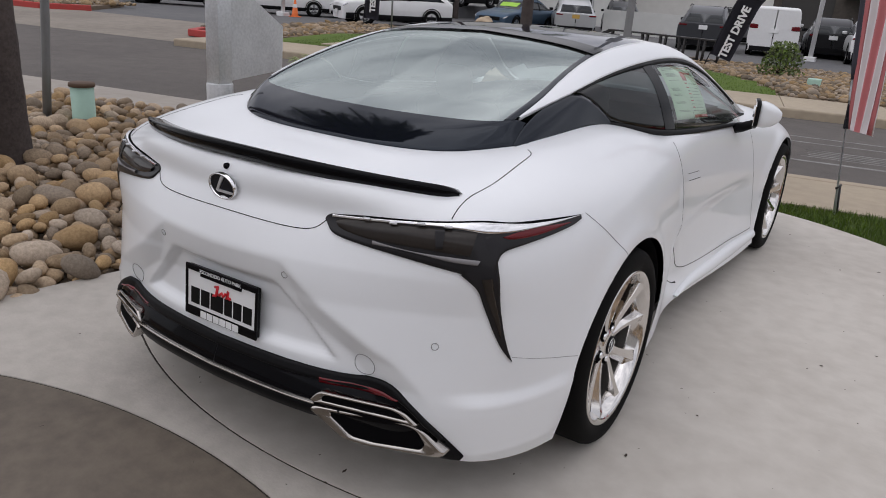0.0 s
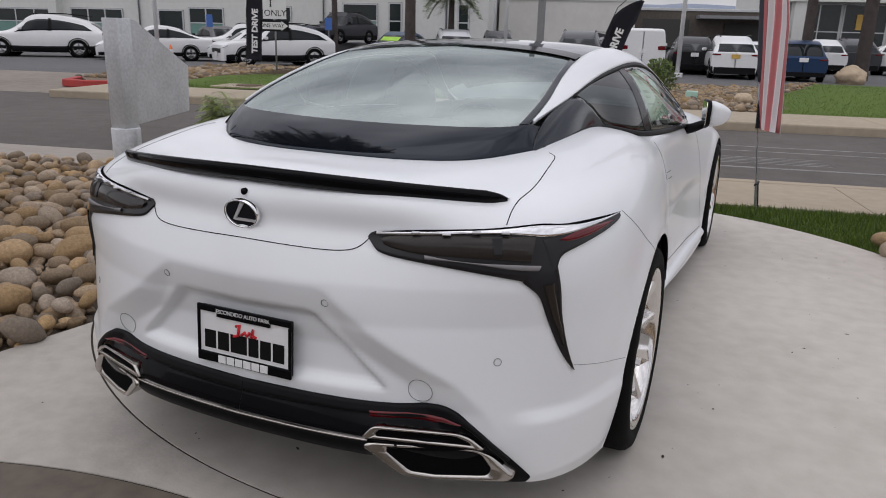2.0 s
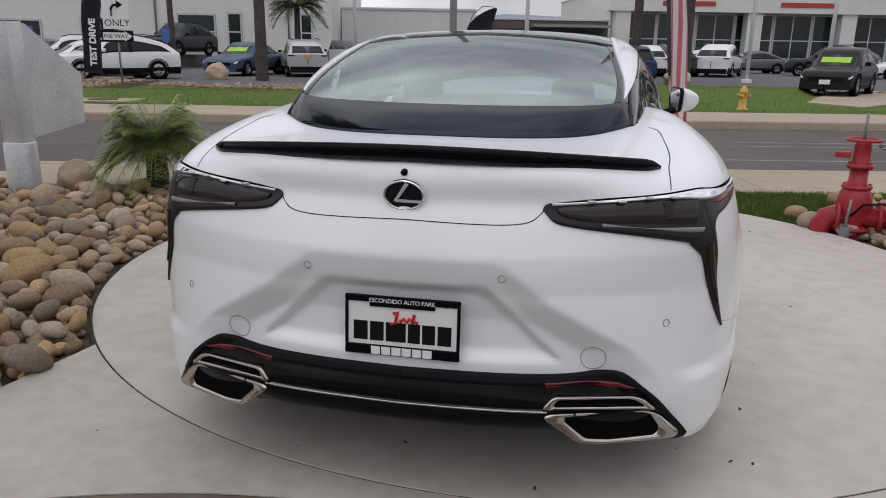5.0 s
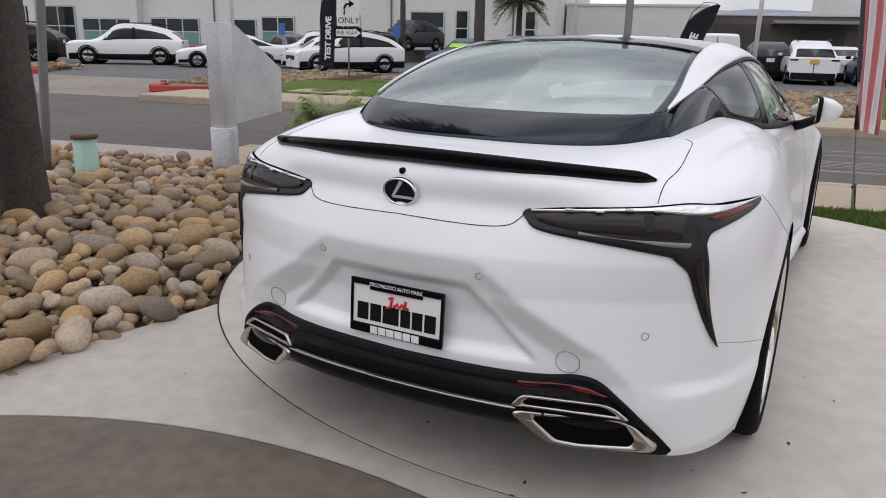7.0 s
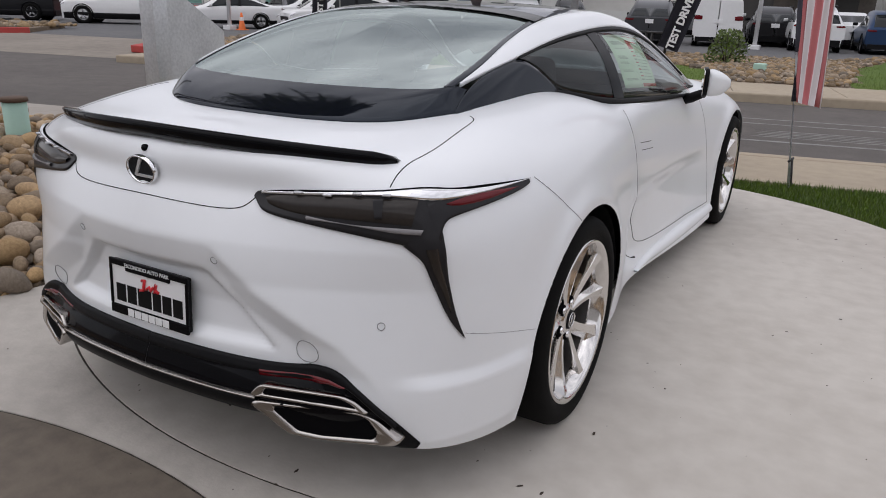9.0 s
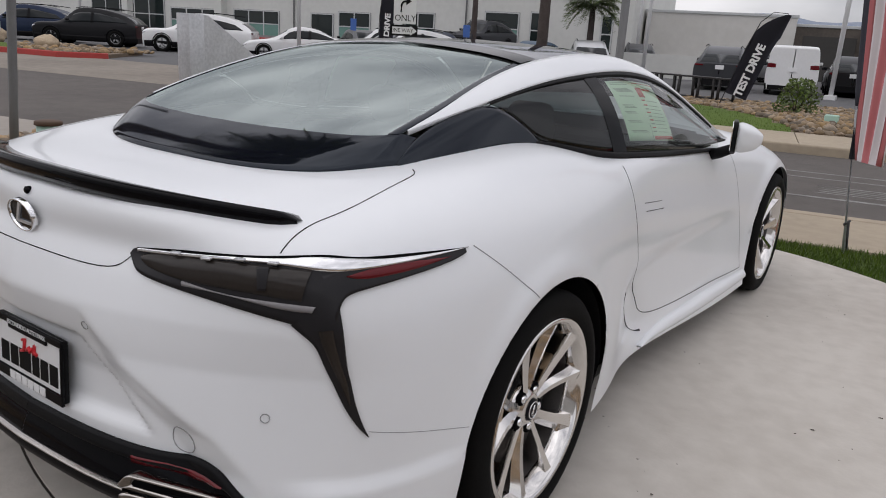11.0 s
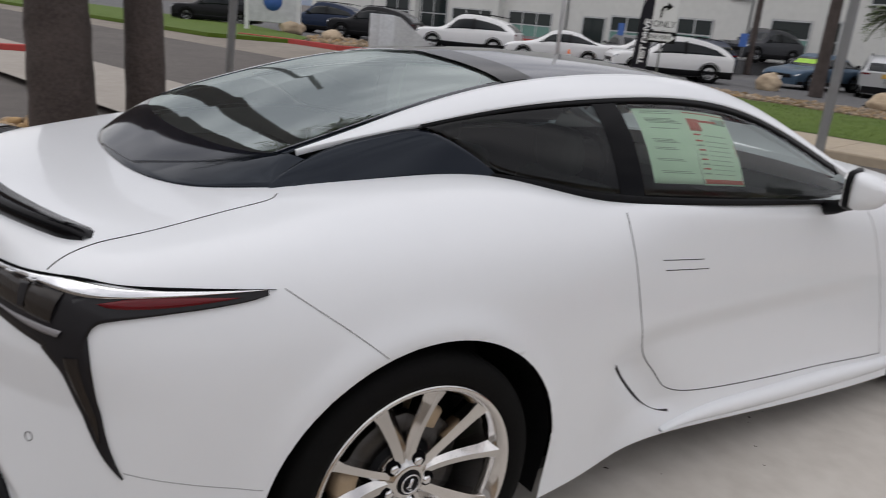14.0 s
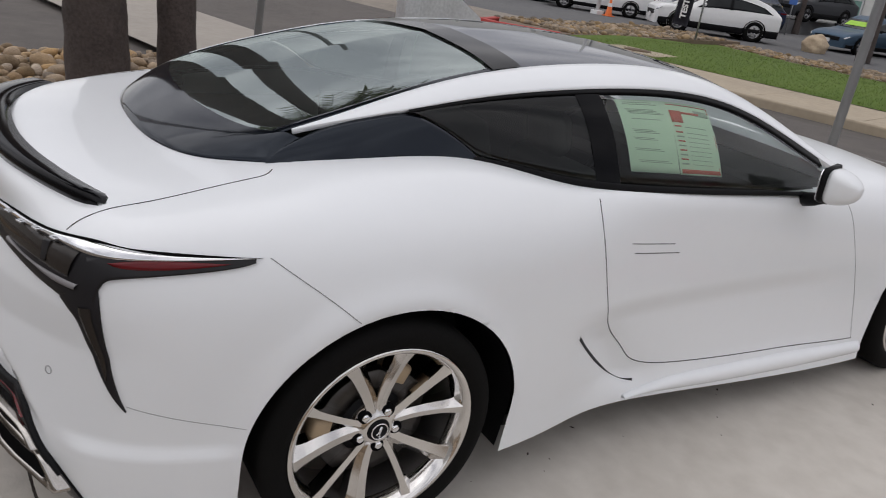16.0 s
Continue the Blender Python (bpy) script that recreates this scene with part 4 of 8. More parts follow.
# ---- cabin skin: pillars, roof, glass ----
for side in (1, -1):
    bm = bmesh.new()
    low = cab_line(((-.18, 2.25), (0.0, 2.12), (.16, 2.05), (.5, 2.05), (.95, 2.05), (1.35, 2.08), (1.65, 2.12), (1.95, 2.05), (2.3, 1.7)), 90)
    high = cab_line(((-.18, 2.32), (0.0, 2.62), (.16, 2.85), (.5, 3.0), (.95, 3.02), (1.35, 2.95), (1.65, 2.78), (1.95, 2.6), (2.3, 2.3)), 90)
    patch(bm, CABIN, low, high, 90, 10, 0.008, -0.01, side=side)
    part("roof_rail", bm, M_WHITE, coupe, "white arched roof rail and pillar")
    bm = bmesh.new()
    patch(bm, CABIN, cab_line(((-.26, 0.2), (-.2, 0.06), (-.09, 0.0), (.03, 0.0), (.12, 0.0), (.20, 0.0), (.28, 0.0), (.36, 0.0)), 40), cab_line(((-.26, 0.6), (-.2, 1.4), (-.09, 2.05), (.03, 2.06), (.12, 2.0), (.20, 1.4), (.28, 0.72), (.36, 0.06)), 40), 40, 10, 0.003, -0.01, side=side)
    part("quarter_panel_trim", bm, M_FRIT, coupe, "gloss black triangular pillar trim")
    bm = bmesh.new()
    patch(bm, CABIN, cab_line(((.15, 1.95), (.21, 1.42), (.28, 0.80), (.36, 0.14), (.5, 0.08), (.63, 0.08), (.76, 0.08)), 40), cab_line(((.15, 2.0), (.24, 2.0), (.33, 2.0), (.43, 2.0), (.53, 2.0), (.63, 2.0), (.74, 2.0)), 40), 40, 12, 0.002, -0.002, side=side)
    part("quarter_glass", bm, M_GLASS, coupe, "dark tinted rear quarter window")
    bm = bmesh.new()
    patch(bm, CABIN, cab_line(((.84, 0.12), (1.2, 0.12), (1.6, 0.12), (1.93, 0.12)), 40), cab_line(((.80, 2.0), (1.2, 2.0), (1.6, 2.0), (1.93, 1.95)), 40), 40, 12, 0.002, -0.002, side=side)
    part("door_glass", bm, M_GLASS_F if side > 0 else M_GLASS, coupe, "tinted side door window")
    bm = bmesh.new()
    patch(bm, CABIN, cab_line(((.76, 0.02), (.80, 0.02), (.855, 0.02)), 8), cab_line(((.70, 2.02), (.745, 2.02), (.80, 2.02)), 8), 8, 16, 0.0035, -0.004, side=side)
    part("centre_pillar", bm, M_BLACK, coupe, "gloss black centre pillar cover")
    bm = bmesh.new()
    patch(bm, CABIN, cab_line(((.34, 0.0), (.55, 0.0), (.84, 0.0), (1.3, 0.0), (1.96, 0.0)), 60), cab_line(((.34, 0.12), (.55, 0.13), (.84, 0.13), (1.3, 0.12), (1.96, 0.16)), 60), 60, 4, 0.004, -0.01, side=side)
    part("belt_moulding", bm, M_SATIN, coupe, "black belt moulding")
    bm = bmesh.new()
    patch(bm, CABIN, cab_line(((.14, 1.94), (.5, 1.93), (.95, 1.93), (1.35, 1.93), (1.65, 1.9), (1.96, 1.6)), 70), cab_line(((.14, 2.08), (.5, 2.07), (.95, 2.07), (1.35, 2.10), (1.65, 2.14), (1.96, 2.1)), 70), 70, 4, 0.006, -0.01, side=side)
    part("window_frame", bm, M_SATIN, coupe, "black upper window frame")


def across(pairs, n=30):
    return cab_line(pairs, n)


def both(name, low, high, material, off, label, n=60, m=16, crown=0.0, skirt=0.0):
    bm = bmesh.new()
    for s in (1, -1):
        patch(bm, CABIN, low, high, n, m, off, off if not skirt else -skirt, crown, side=s, skirt=skirt)
    bmesh.ops.remove_doubles(bm, verts=bm.verts, dist=0.0006)
    return part(name, bm, material, coupe, label)


g_low = [(-.335 + .135 * k * k, 5 - 2.64 * k) for k in np.linspace(0, 1, 8)]
g_top = [(.53 - .04 * k * k, 5 - 1.97 * k) for k in np.linspace(0, 1, 8)]
both("rear_glass", cab_line(g_low, 60), cab_line(g_top, 60), M_GLASS_R, 0.002, "large sloping tinted rear window", 60, 24)
# its opaque lower border sweeps down to a rounded edge on the deck
bm = bmesh.new()
n_b, m_b = 40, 10
rim_xy = bspline(smooth_axis(np.array([(0.0, -.500), (.12, -.497), (.24, -.484), (.362, -.452), (.464, -.400), (.535, -.328), (.588, -.258), (.622, -.195)]), 0), np.linspace(0, 7, n_b))
deck = BODY.pts[60:].reshape(-1, 3)
rim_z = np.array([deck[((deck[:, :2] - q) ** 2).sum(1).argmin(), 2] for q in rim_xy])
rim_z = np.convolve(np.pad(rim_z, 3, mode="edge"), np.ones(7) / 7, "valid")
fade_b = 1 - sstep(0.80, 1.0, np.linspace(0, 1, n_b))
low_b = np.c_[rim_xy, rim_z - 0.010 + 0.014 * fade_b]
v_b = np.linspace(5, 1.7, n_b)
u_b = np.array([cab_v(-.335 + .135 * k * k if k < 1 else -.20 + .136 * (k - 1), 0)[0] for k in np.linspace(0, 1.25, n_b)])
high_b = CABIN.place(u_b, v_b) + (0.006 * fade_b - 0.003)[:, None] * CABIN._at(CABIN.nor, u_b, v_b)
tan_b = CABIN.place(u_b + 0.25, v_b, 0.003) - high_b
tan_b /= np.linalg.norm(tan_b, axis=1, keepdims=True)
mid_b = high_b - tan_b * (0.55 * np.linalg.norm(high_b - low_b, axis=1, keepdims=True))
rows = [low_b - np.array([0, -0.004, 0.05]), low_b - np.array([0, 0, 0.004])] + [low_b * (1 - k) ** 2 + mid_b * 2 * k * (1 - k) + high_b * k * k for k in np.linspace(0, 1, m_b)]
for sd in (1, -1):
    sheet(bm, [r * np.array([sd, 1, 1]) for r in rows], sd < 0)
bmesh.ops.remove_doubles(bm, verts=bm.verts, dist=0.0006)
part("rear_glass_border", bm, M_FRIT, coupe, "opaque black lower border of the rear window")
for sd in (1, -1):
    bm = bmesh.new()
    patch(bm, CABIN, cab_line(((-.205, 2.36), (-.10, 2.52), (0.0, 2.66), (.2, 2.9), (.47, 3.02)), 40), cab_line(((-.222, 2.66), (-.11, 2.76), (0.0, 2.86), (.2, 3.04), (.47, 3.14)), 40), 40, 5, 0.0045, 0.0, side=sd)
    part("rear_glass_side_border", bm, M_FRIT, coupe, "opaque black side border of the rear window")
both("roof_panel", cab_line(((.56, 3.03), (.95, 3.05), (1.3, 3.0), (1.50, 2.9)), 40), cab_line(((.60, 5), (.95, 5), (1.3, 5), (1.50, 5)), 40), M_ROOF, 0.003, "dark glass roof panel")
both("roof_spoiler_bar", cab_line(((.47, 3.02), (.575, 3.03)), 6), cab_line(((.51, 5), (.615, 5)), 6), M_BLACK, 0.009, "gloss black bar between rear window and roof", 6, 24)
both("windscreen", cab_line(((1.52, 2.9), (1.75, 2.72), (2.0, 2.58), (2.38, 2.3)), 40), cab_line(((1.52, 5), (1.75, 5), (2.0, 5), (2.38, 5)), 40), M_SCREEN, 0.001, "curved windscreen")

# ---- tail lamps ----
def tail_lamp(side):
    lamp = new("tail_lamp")
    lamp.parent = coupe
    lamp["label"] = "smoked L-shaped tail lamp with chrome upper edge"
    B = BODY
    bm = bmesh.new()
    patch(bm, B, [(.350, -.868, .868), (.376, -.876, .846), (.412, -.876, .831), (.554, -.842, .809), (.699, -.79, .794), (.745, -.765, .781), (.785, -.725, .765)], [(.350, -.868, .872), (.366, -.866, .888), (.42, -.86, .892), (.56, -.825, .901), (.66, -.785, .906), (.73, -.745, .910), (.80, -.67, .912)], 70, 10, 0.006, -0.01, side=side)
    part("bezel", bm, M_LAMP2, lamp, "near-black lamp bezel")
    bm = bmesh.new()
    patch(bm, B, [(.392, -.867, .862), (.42, -.866, .850), (.50, -.85, .843), (.62, -.815, .836), (.748, -.755, .832)], [(.392, -.867, .874), (.42, -.864, .884), (.50, -.845, .890), (.62, -.81, .896), (.755, -.735, .898)], 50, 10, 0.008, 0.0, 0.005, side=side)
    part("lens", bm, M_LAMP, lamp, "smoked brown lens")
    bm = bmesh.new()
    patch(bm, B, [(.50, -.85, .834), (.60, -.825, .824), (.70, -.785, .813), (.765, -.735, .806)], [(.50, -.85, .836), (.60, -.82, .832), (.70, -.782, .826), (.768, -.73, .824)], 40, 5, 0.010, 0.0, 0.002, side=side)
    part("grey_bar", bm, M_LAMP3, lamp, "satin grey bar under the lens")
    bm = bmesh.new()
    patch(bm, B, [(.665, -.79, .842), (.682, -.785, .841)], [(.662, -.79, .894), (.680, -.783, .895)], 4, 10, 0.0142, 0.0, side=side)
    part("lens_rib", bm, M_LAMP2, lamp, "dark divider in the lens")
    bm = bmesh.new()
    patch(bm, B, [(.375, -.862, .8835), (.55, -.83, .897), (.68, -.775, .905), (.75, -.72, .896), (.795, -.67, .893), (.845, -.56, .893), (.89, -.37, .896)], [(.375, -.862, .8865), (.55, -.83, .902), (.68, -.775, .912), (.75, -.71, .917), (.80, -.645, .913), (.845, -.55, .909), (.89, -.37, .902)], 80, 5, 0.012, -0.01, side=side)
    part("chrome_edge", bm, M_CHROME, lamp, "bright chrome upper edge")
    bm = bmesh.new()
    patch(bm, B, [(.806, -.708, .79), (.806, -.695, .833), (.822, -.656, .850), (.860, -.551, .865), (.882, -.426, .874), (.893, -.37, .890)], [(.770, -.72, .895), (.795, -.67, .894), (.822, -.61, .894), (.853, -.53, .894), (.878, -.45, .895), (.892, -.37, .896)], 50, 8, 0.007, -0.01, side=side)
    part("horn", bm, M_LAMP2, lamp, "dark side horn of the lamp")
    bm = bmesh.new()
    patch(bm, B, [(.800, -.675, .879), (.819, -.645, .867), (.858, -.551, .877), (.882, -.43, .886)], [(.798, -.675, .883), (.822, -.61, .886), (.850, -.54, .888), (.882, -.43, .8885)], 40, 5, 0.009, 0.0, 0.002, side=side)
    part("red_lens", bm, M_RED, lamp, "dark red side lens")
    bm = bmesh.new()
    patch(bm, B, [(.735, -.77, .786), (.762, -.755, .765), (.780, -.74, .735), (.803, -.722, .662), (.836, -.697, .578), (.866, -.668, .520)], [(.808, -.700, .84), (.810, -.706, .79), (.818, -.703, .745), (.831, -.696, .665), (.851, -.680, .582), (.867, -.664, .522)], 60, 8, 0.0065, -0.01, side=side)
    part("leg", bm, M_LAMP2, lamp, "dark tapering lower leg of the lamp")
    bm = bmesh.new()
    patch(bm, B, [(.785, -.735, .775), (.806, -.718, .69), (.824, -.705, .625), (.834, -.698, .60)], [(.802, -.713, .775), (.818, -.703, .69), (.832, -.694, .63), (.839, -.692, .60)], 30, 5, 0.010, 0.0, 0.002, side=side)
    part("leg_lens", bm, M_LAMP, lamp, "smoked lens strip")
    bm = bmesh.new()
    patch(bm, B, [(.368, -.862, .884), (.50, -.84, .897), (.65, -.785, .911), (.75, -.70, .919), (.80, -.645, .915), (.845, -.55, .910), (.892, -.36, .902)], [(.366, -.862, .890), (.50, -.84, .906), (.65, -.785, .919), (.75, -.70, .925), (.80, -.645, .921), (.845, -.55, .915), (.892, -.36, .905)], 70, 3, 0.004, -0.01, side=side)
    part("shadow_gap", bm, M_GAP, lamp, "dark gap above the lamp")
    for x, y, z in ((.47, -.848, .893), (.545, -.83, .899), (.62, -.80, .905), (.685, -.77, .911)):
        bm = bmesh.new()
        c = B.place(*[np.array([q]) for q in B.uv((x, y, z))], 0.012)[0]
        box(bm, -0.011, 0.011, -0.010, 0.004, -0.003, 0.003, 0.002, Matrix.Translation((side * c[0], c[1], c[2])) @ Matrix.Rotation(radians(side * 25), 4, "Z"))
        part("chrome_fin", bm, M_CLEAR, lamp)


tail_lamp(1), tail_lamp(-1)

# ---- shut lines ----
for side in (1, -1):
    for name, pts in (
        ("boot_gap", [(0.0, -.935, .838), (.18, -.925, .84), (.31, -.905, .846), (.345, -.885, .862), (.365, -.865, .877)]),
        ("boot_side_gap", [(.676, -.742, .913), (.672, -.70, .935), (.674, -.655, .956), (.682, -.60, .970), (.681, -.457, .997), (.677, -.325, 1.019), (.664, -.285, 1.027), (.640, -.262, 1.036)]),
        ("bumper_gap", [(.89, -.345, .90), (.91, -.28, .855), (.935, -.21, .80), (.962, -.129, .737)]),
        ("bumper_low_gap", [(.864, -.66, .535), (.90, -.56, .515), (.935, -.46, .49), (.95, -.41, .478)]),
        ("door_gap", [(.817, .738, .966), (.85, .735, .88), (.888, .78, .675), (.87, .86, .52), (.857, .948, .423), (.86, 1.03, .34), (.862, 1.116, .303), (.87, 1.4, .275), (.87, 1.9, .25), (.90, 2.36, .245)]),
        ("front_door_gap", [(.90, 2.36, .245), (.89, 2.27, .5), (.88, 2.20, .7), (.85, 2.12, .86), (.82, 2.05, .91)]),
    ):
        bm = bmesh.new()
        ribbon(bm, BODY, pts, 0.0024 if name.startswith("boot") else 0.0012 if "low" in name else 0.0032 if name == "door_gap" else 0.0022, 0.0008, 60, side)
        part(name, bm, M_SEAM if name.startswith(("bumper", "front")) else M_GAP if name.startswith("boot") else M_SHUT, coupe, "narrow shut line")
    # flush door handle outline and the scoop behind the door
    bm = bmesh.new()
    for a, b in (((.86, .89, .812), (.85, 1.115, .792)), ((.865, .90, .778), (.856, 1.125, .756))):
        ribbon(bm, BODY, [a, b], 0.0026, 0.0008, 12, side)
    part("door_handle", bm, M_SHUT, coupe, "flush white door handle outlined by a dark gap")
    bm = bmesh.new()
    patch(bm, BODY, [(.895, .715, .508), (.87, .80, .42), (.853, .90, .335), (.865, 1.0, .275), (.87, 1.08, .256)], [(.895, .716, .510), (.87, .807, .427), (.853, .907, .343), (.865, 1.005, .281), (.87, 1.08, .259)], 30, 4, 0.002, -0.003, side=side)
    part("side_scoop", bm, M_SHUT, coupe, "dark slit of the side scoop")
    bm = bmesh.new()
    patch(bm, BODY, [(.85, 1.02, .19), (.865, 1.25, .18), (.885, 1.5, .17), (.895, 1.9, .16), (.915, 2.44, .16)], [(.85, 1.02, .195), (.865, 1.25, .235), (.88, 1.5, .24), (.89, 1.9, .232), (.91, 2.44, .225)], 60, 6, 0.004, -0.01, 0.018, side=side)
    part("sill", bm, M_WHITE, coupe, "white flared side sill")
# ---- tail garnish, outlets, spoiler ----
def on_tail(x, z, off=0.0, side=1):
    # settle on the skin at this x and z
    best = BODY.pts[..., 1] < -0.5
    d = np.where(best, (BODY.pts[..., 0] - abs(x)) ** 2 + (BODY.pts[..., 2] - z) ** 2, 9)
    j, i = np.unravel_index(d.argmin(), d.shape)
    uv, h = np.array([BODY.us[i], BODY.vs[j]]), 0.01
    at = lambda q: BODY.place(np.array([q[0]]), np.array([q[1]]))[0][[0, 2]]
    for _ in range(5):
        f0 = at(uv)
        jac = np.c_[(at(uv + (h, 0)) - f0) / h, (at(uv + (0, h)) - f0) / h]
        if abs(np.linalg.det(jac)) < 1e-7:
            break
        uv = np.clip(uv - np.clip(np.linalg.solve(jac, f0 - np.array([abs(x), z])), -0.1, 0.1), 0, (BODY.nu - 0.02, BODY.nv - 0.02))
    p = BODY.place(uv[:1], uv[1:], off)[0]
    return Vector((math.copysign(1, side) * p[0] if x >= 0 else -p[0], p[1], p[2]))


bm = bmesh.new()
for side in (1, -1):
    patch(bm, BODY, [(0, -.87, .267), (.3, -.86, .262), (.55, -.83, .237), (.70, -.775, .215), (.762, -.735, .215)], [(0, -.97, .434), (.29, -.95, .433), (.48, -.92, .441), (.58, -.895, .438), (.642, -.868, .410), (.684, -.838, .369), (.733, -.781, .298), (.775, -.73, .235)], 80, 14, 0.006, -0.02, side=side)
part("rear_garnish", bm, M_BLACK, coupe, "gloss black lower bumper garnish")
bm = bmesh.new()
for side in (1, -1):
    patch(bm, BODY, [(0, -.97, .416), (.29, -.95, .415), (.48, -.92, .424), (.575, -.895, .419), (.632, -.868, .395), (.672, -.84, .355), (.722, -.79, .288)], [(0, -.97, .433), (.29, -.95, .432), (.48, -.92, .440), (.58, -.895, .437), (.641, -.868, .410), (.683, -.838, .369), (.732, -.781, .298)], 80, 5, 0.012, 0.0, 0.003, side=side)
part("garnish_lip", bm, M_SATIN, coupe, "satin black upper lip of the garnish")


def at_tail(x, z, off):
    """A place on the tail at a given breadth and height, standing proud by off."""
    p = on_tail(x, z, off, 1)
    return Vector((x, p.y, z))


for side in (1, -1):
    bm = bmesh.new()
    rows = [[] for _ in range(4)]
    for k in range(21):
        x = 0.385 + 0.235 * k / 20
        z0 = float(np.interp(x, (.40, .48, .575, .615), (.415, .419, .413, .400)))
        y = at_tail(x, z0, 0.017).y
        h = 0.015 * min(1, (20.01 - k) / 6)
        for r, (dy, dz) in zip(rows, ((0.012, -h), (-0.003, -h), (-0.003, 0.001), (0.012, 0.001))):
            r.append((side * x, y + dy, z0 + dz))
    sheet(bm, rows, side < 0)
    part("rear_reflector", bm, M_RED, coupe, "dark red strip reflector")
bm = bmesh.new()
rows = [[] for _ in range(5)]
for k in range(41):
    x = -0.395 + 0.79 * k / 40
    y = at_tail(x, 0.345, 0.016).y
    for r, (dy, dz) in zip(rows, ((0.03, 0.003), (-0.001, 0.003), (-0.003, 0.001), (-0.001, -0.003), (0.03, -0.003))):
        r.append((x, y + dy, 0.347 + dz))
sheet(bm, rows)
part("chrome_strip", bm, M_CHROME2, coupe, "thin chrome strip between the outlets")


# black lip under the strip, rolling in under the car
bm = bmesh.new()
rows = [[] for _ in range(7)]
for k in range(41):
    x = -0.47 + 0.94 * k / 40
    y = at_tail(x, 0.345, 0.010).y
    e = min(1, (20.5 - abs(k - 20)) / 4)
    for r, (dy, dz) in zip(rows, ((0.03, 0.344), (0.0, 0.342), (-0.003, 0.336), (0.002, 0.316), (0.012, 0.296), (0.045, 0.272), (0.30, 0.240))):
        r.append((x, y + dy, 0.342 + (dz - 0.342) * (0.4 + 0.6 * e) if dz < 0.342 else dz))
sheet(bm, rows)
part("diffuser_lip", bm, M_SATIN, coupe, "black lower lip under the chrome strip")


def finisher(name, outer, inner, depth, parent, side, proud):
    """A chrome frame of an angular outlet: outer lip, sloping face, and a shallow throat closed by a black sheet."""
    ends = [at_tail(x, 0.35, 0.0) for x, z in outer]
    ys = np.polyfit([p.x for p in ends], [p.y for p in ends], 1)

    def ring(outline, dy, rad):
        pts = [Vector((x, float(np.polyval(ys, x)) - proud + dy, z)) for x, z in outline]
        fine, n = [], len(pts)
        for k in range(n):
            a, b, d = pts[k - 1], pts[k], pts[(k + 1) % n]
            ra, rd = min(rad, (a - b).length * 0.42), min(rad, (d - b).length * 0.42)
            pa, pd = b + (a - b).normalized() * ra, b + (d - b).normalized() * rd
            for t in (0, 0.25, 0.5, 0.75, 1):
                fine.append(pa.lerp(b, t).lerp(b.lerp(pd, t), t))
        return [Vector((side * p.x, p.y, p.z)) for p in fine + fine[:1]]

    blend = lambda f: [(a[0] * (1 - f) + b[0] * f, a[1] * (1 - f) + b[1] * f) for a, b in zip(outer, inner)]
    holder = new(name)
    holder.parent = parent
    holder["label"] = "angular chrome exhaust outlet"
    bm = bmesh.new()
    sheet(bm, [ring(blend(-0.02), 0.07, 0.014), ring(blend(-0.04), 0.008, 0.014), ring(outer, 0.0, 0.014), ring(blend(0.25), -0.003, 0.014), ring(blend(0.9), depth * 0.35, 0.012), ring(inner, depth * 0.65, 0.012), ring(blend(1.02), depth, 0.012)], side < 0)
    part("chrome_frame", bm, M_CHROME2, holder, "broad polished chrome frame")
    # near-black face paints the darkness of a deeper opening
    bm = bmesh.new()
    bm.faces.new([bm.verts.new(p) for p in ring(blend(1.0), depth - 0.004, 0.012)[:-1]])
    part("throat", bm, M_GAP, holder, "black sheet for the shade in the throat")


for side in (1, -1):
    finisher("exhaust_outlet", [(.386, .334), (.402, .344), (.655, .333), (.692, .316), (.752, .254), (.738, .240), (.54, .243), (.478, .254)], [(.440, .318), (.446, .329), (.650, .323), (.668, .315), (.695, .275), (.688, .254), (.56, .253), (.498, .262)], 0.010, coupe, side, 0.017)
    finisher("garnish_vent", [(.380, .356), (.408, .390), (.615, .381), (.645, .370), (.684, .336), (.655, .341)], [(.410, .361), (.422, .379), (.608, .371), (.630, .362), (.652, .348), (.635, .350)], 0.010, coupe, side, 0.019)

bm = bmesh.new()
rows = [[] for _ in range(7)]
for k in range(61):
    x = -0.652 + 1.304 * k / 60
    f = abs(x) / 0.652
    y, z = -0.872 + 0.205 * f**2.3, 1.003 - 0.040 * f**2
    tap = min(1.0, (1 - f) / 0.06 + 0.25)
    # the ends run forwards along the deck
    for r, (dy, dz) in zip(rows, ((0.062, -0.010), (0.064, 0.001), (0.020, 0.014), (-0.016, 0.024), (-0.026, 0.019), (-0.014, -0.018), (0.030, -0.024))):
        r.append((x, y + dy * tap, z + dz * tap))
vs = sheet(bm, rows + [rows[0]])
part("lip_spoiler", bm, M_BLACK, coupe, "gloss black lip spoiler on the boot edge")

# ---- badge, camera, sensors ----
badge = new("badge")
badge.parent = coupe
badge["label"] = "oval chrome and black badge"
bc = on_tail(0.0, 0.902, 0.0)
tilt = Matrix.Translation((0, bc.y - 0.009, 0.902)) @ Matrix.Rotation(radians(100), 4, "X")


def oval_ring(bm, a, b, w, h, m, seg=48):
    rings = [[m @ Vector(((a + g) * math.cos(t), (b + g) * math.sin(t), z)) for t in np.linspace(0, 2 * math.pi, seg + 1)] for g, z in ((0, -0.004), (0, h), (-w * 0.5, h + 0.002), (-w, h), (-w, -0.004))]
    sheet(bm, rings)


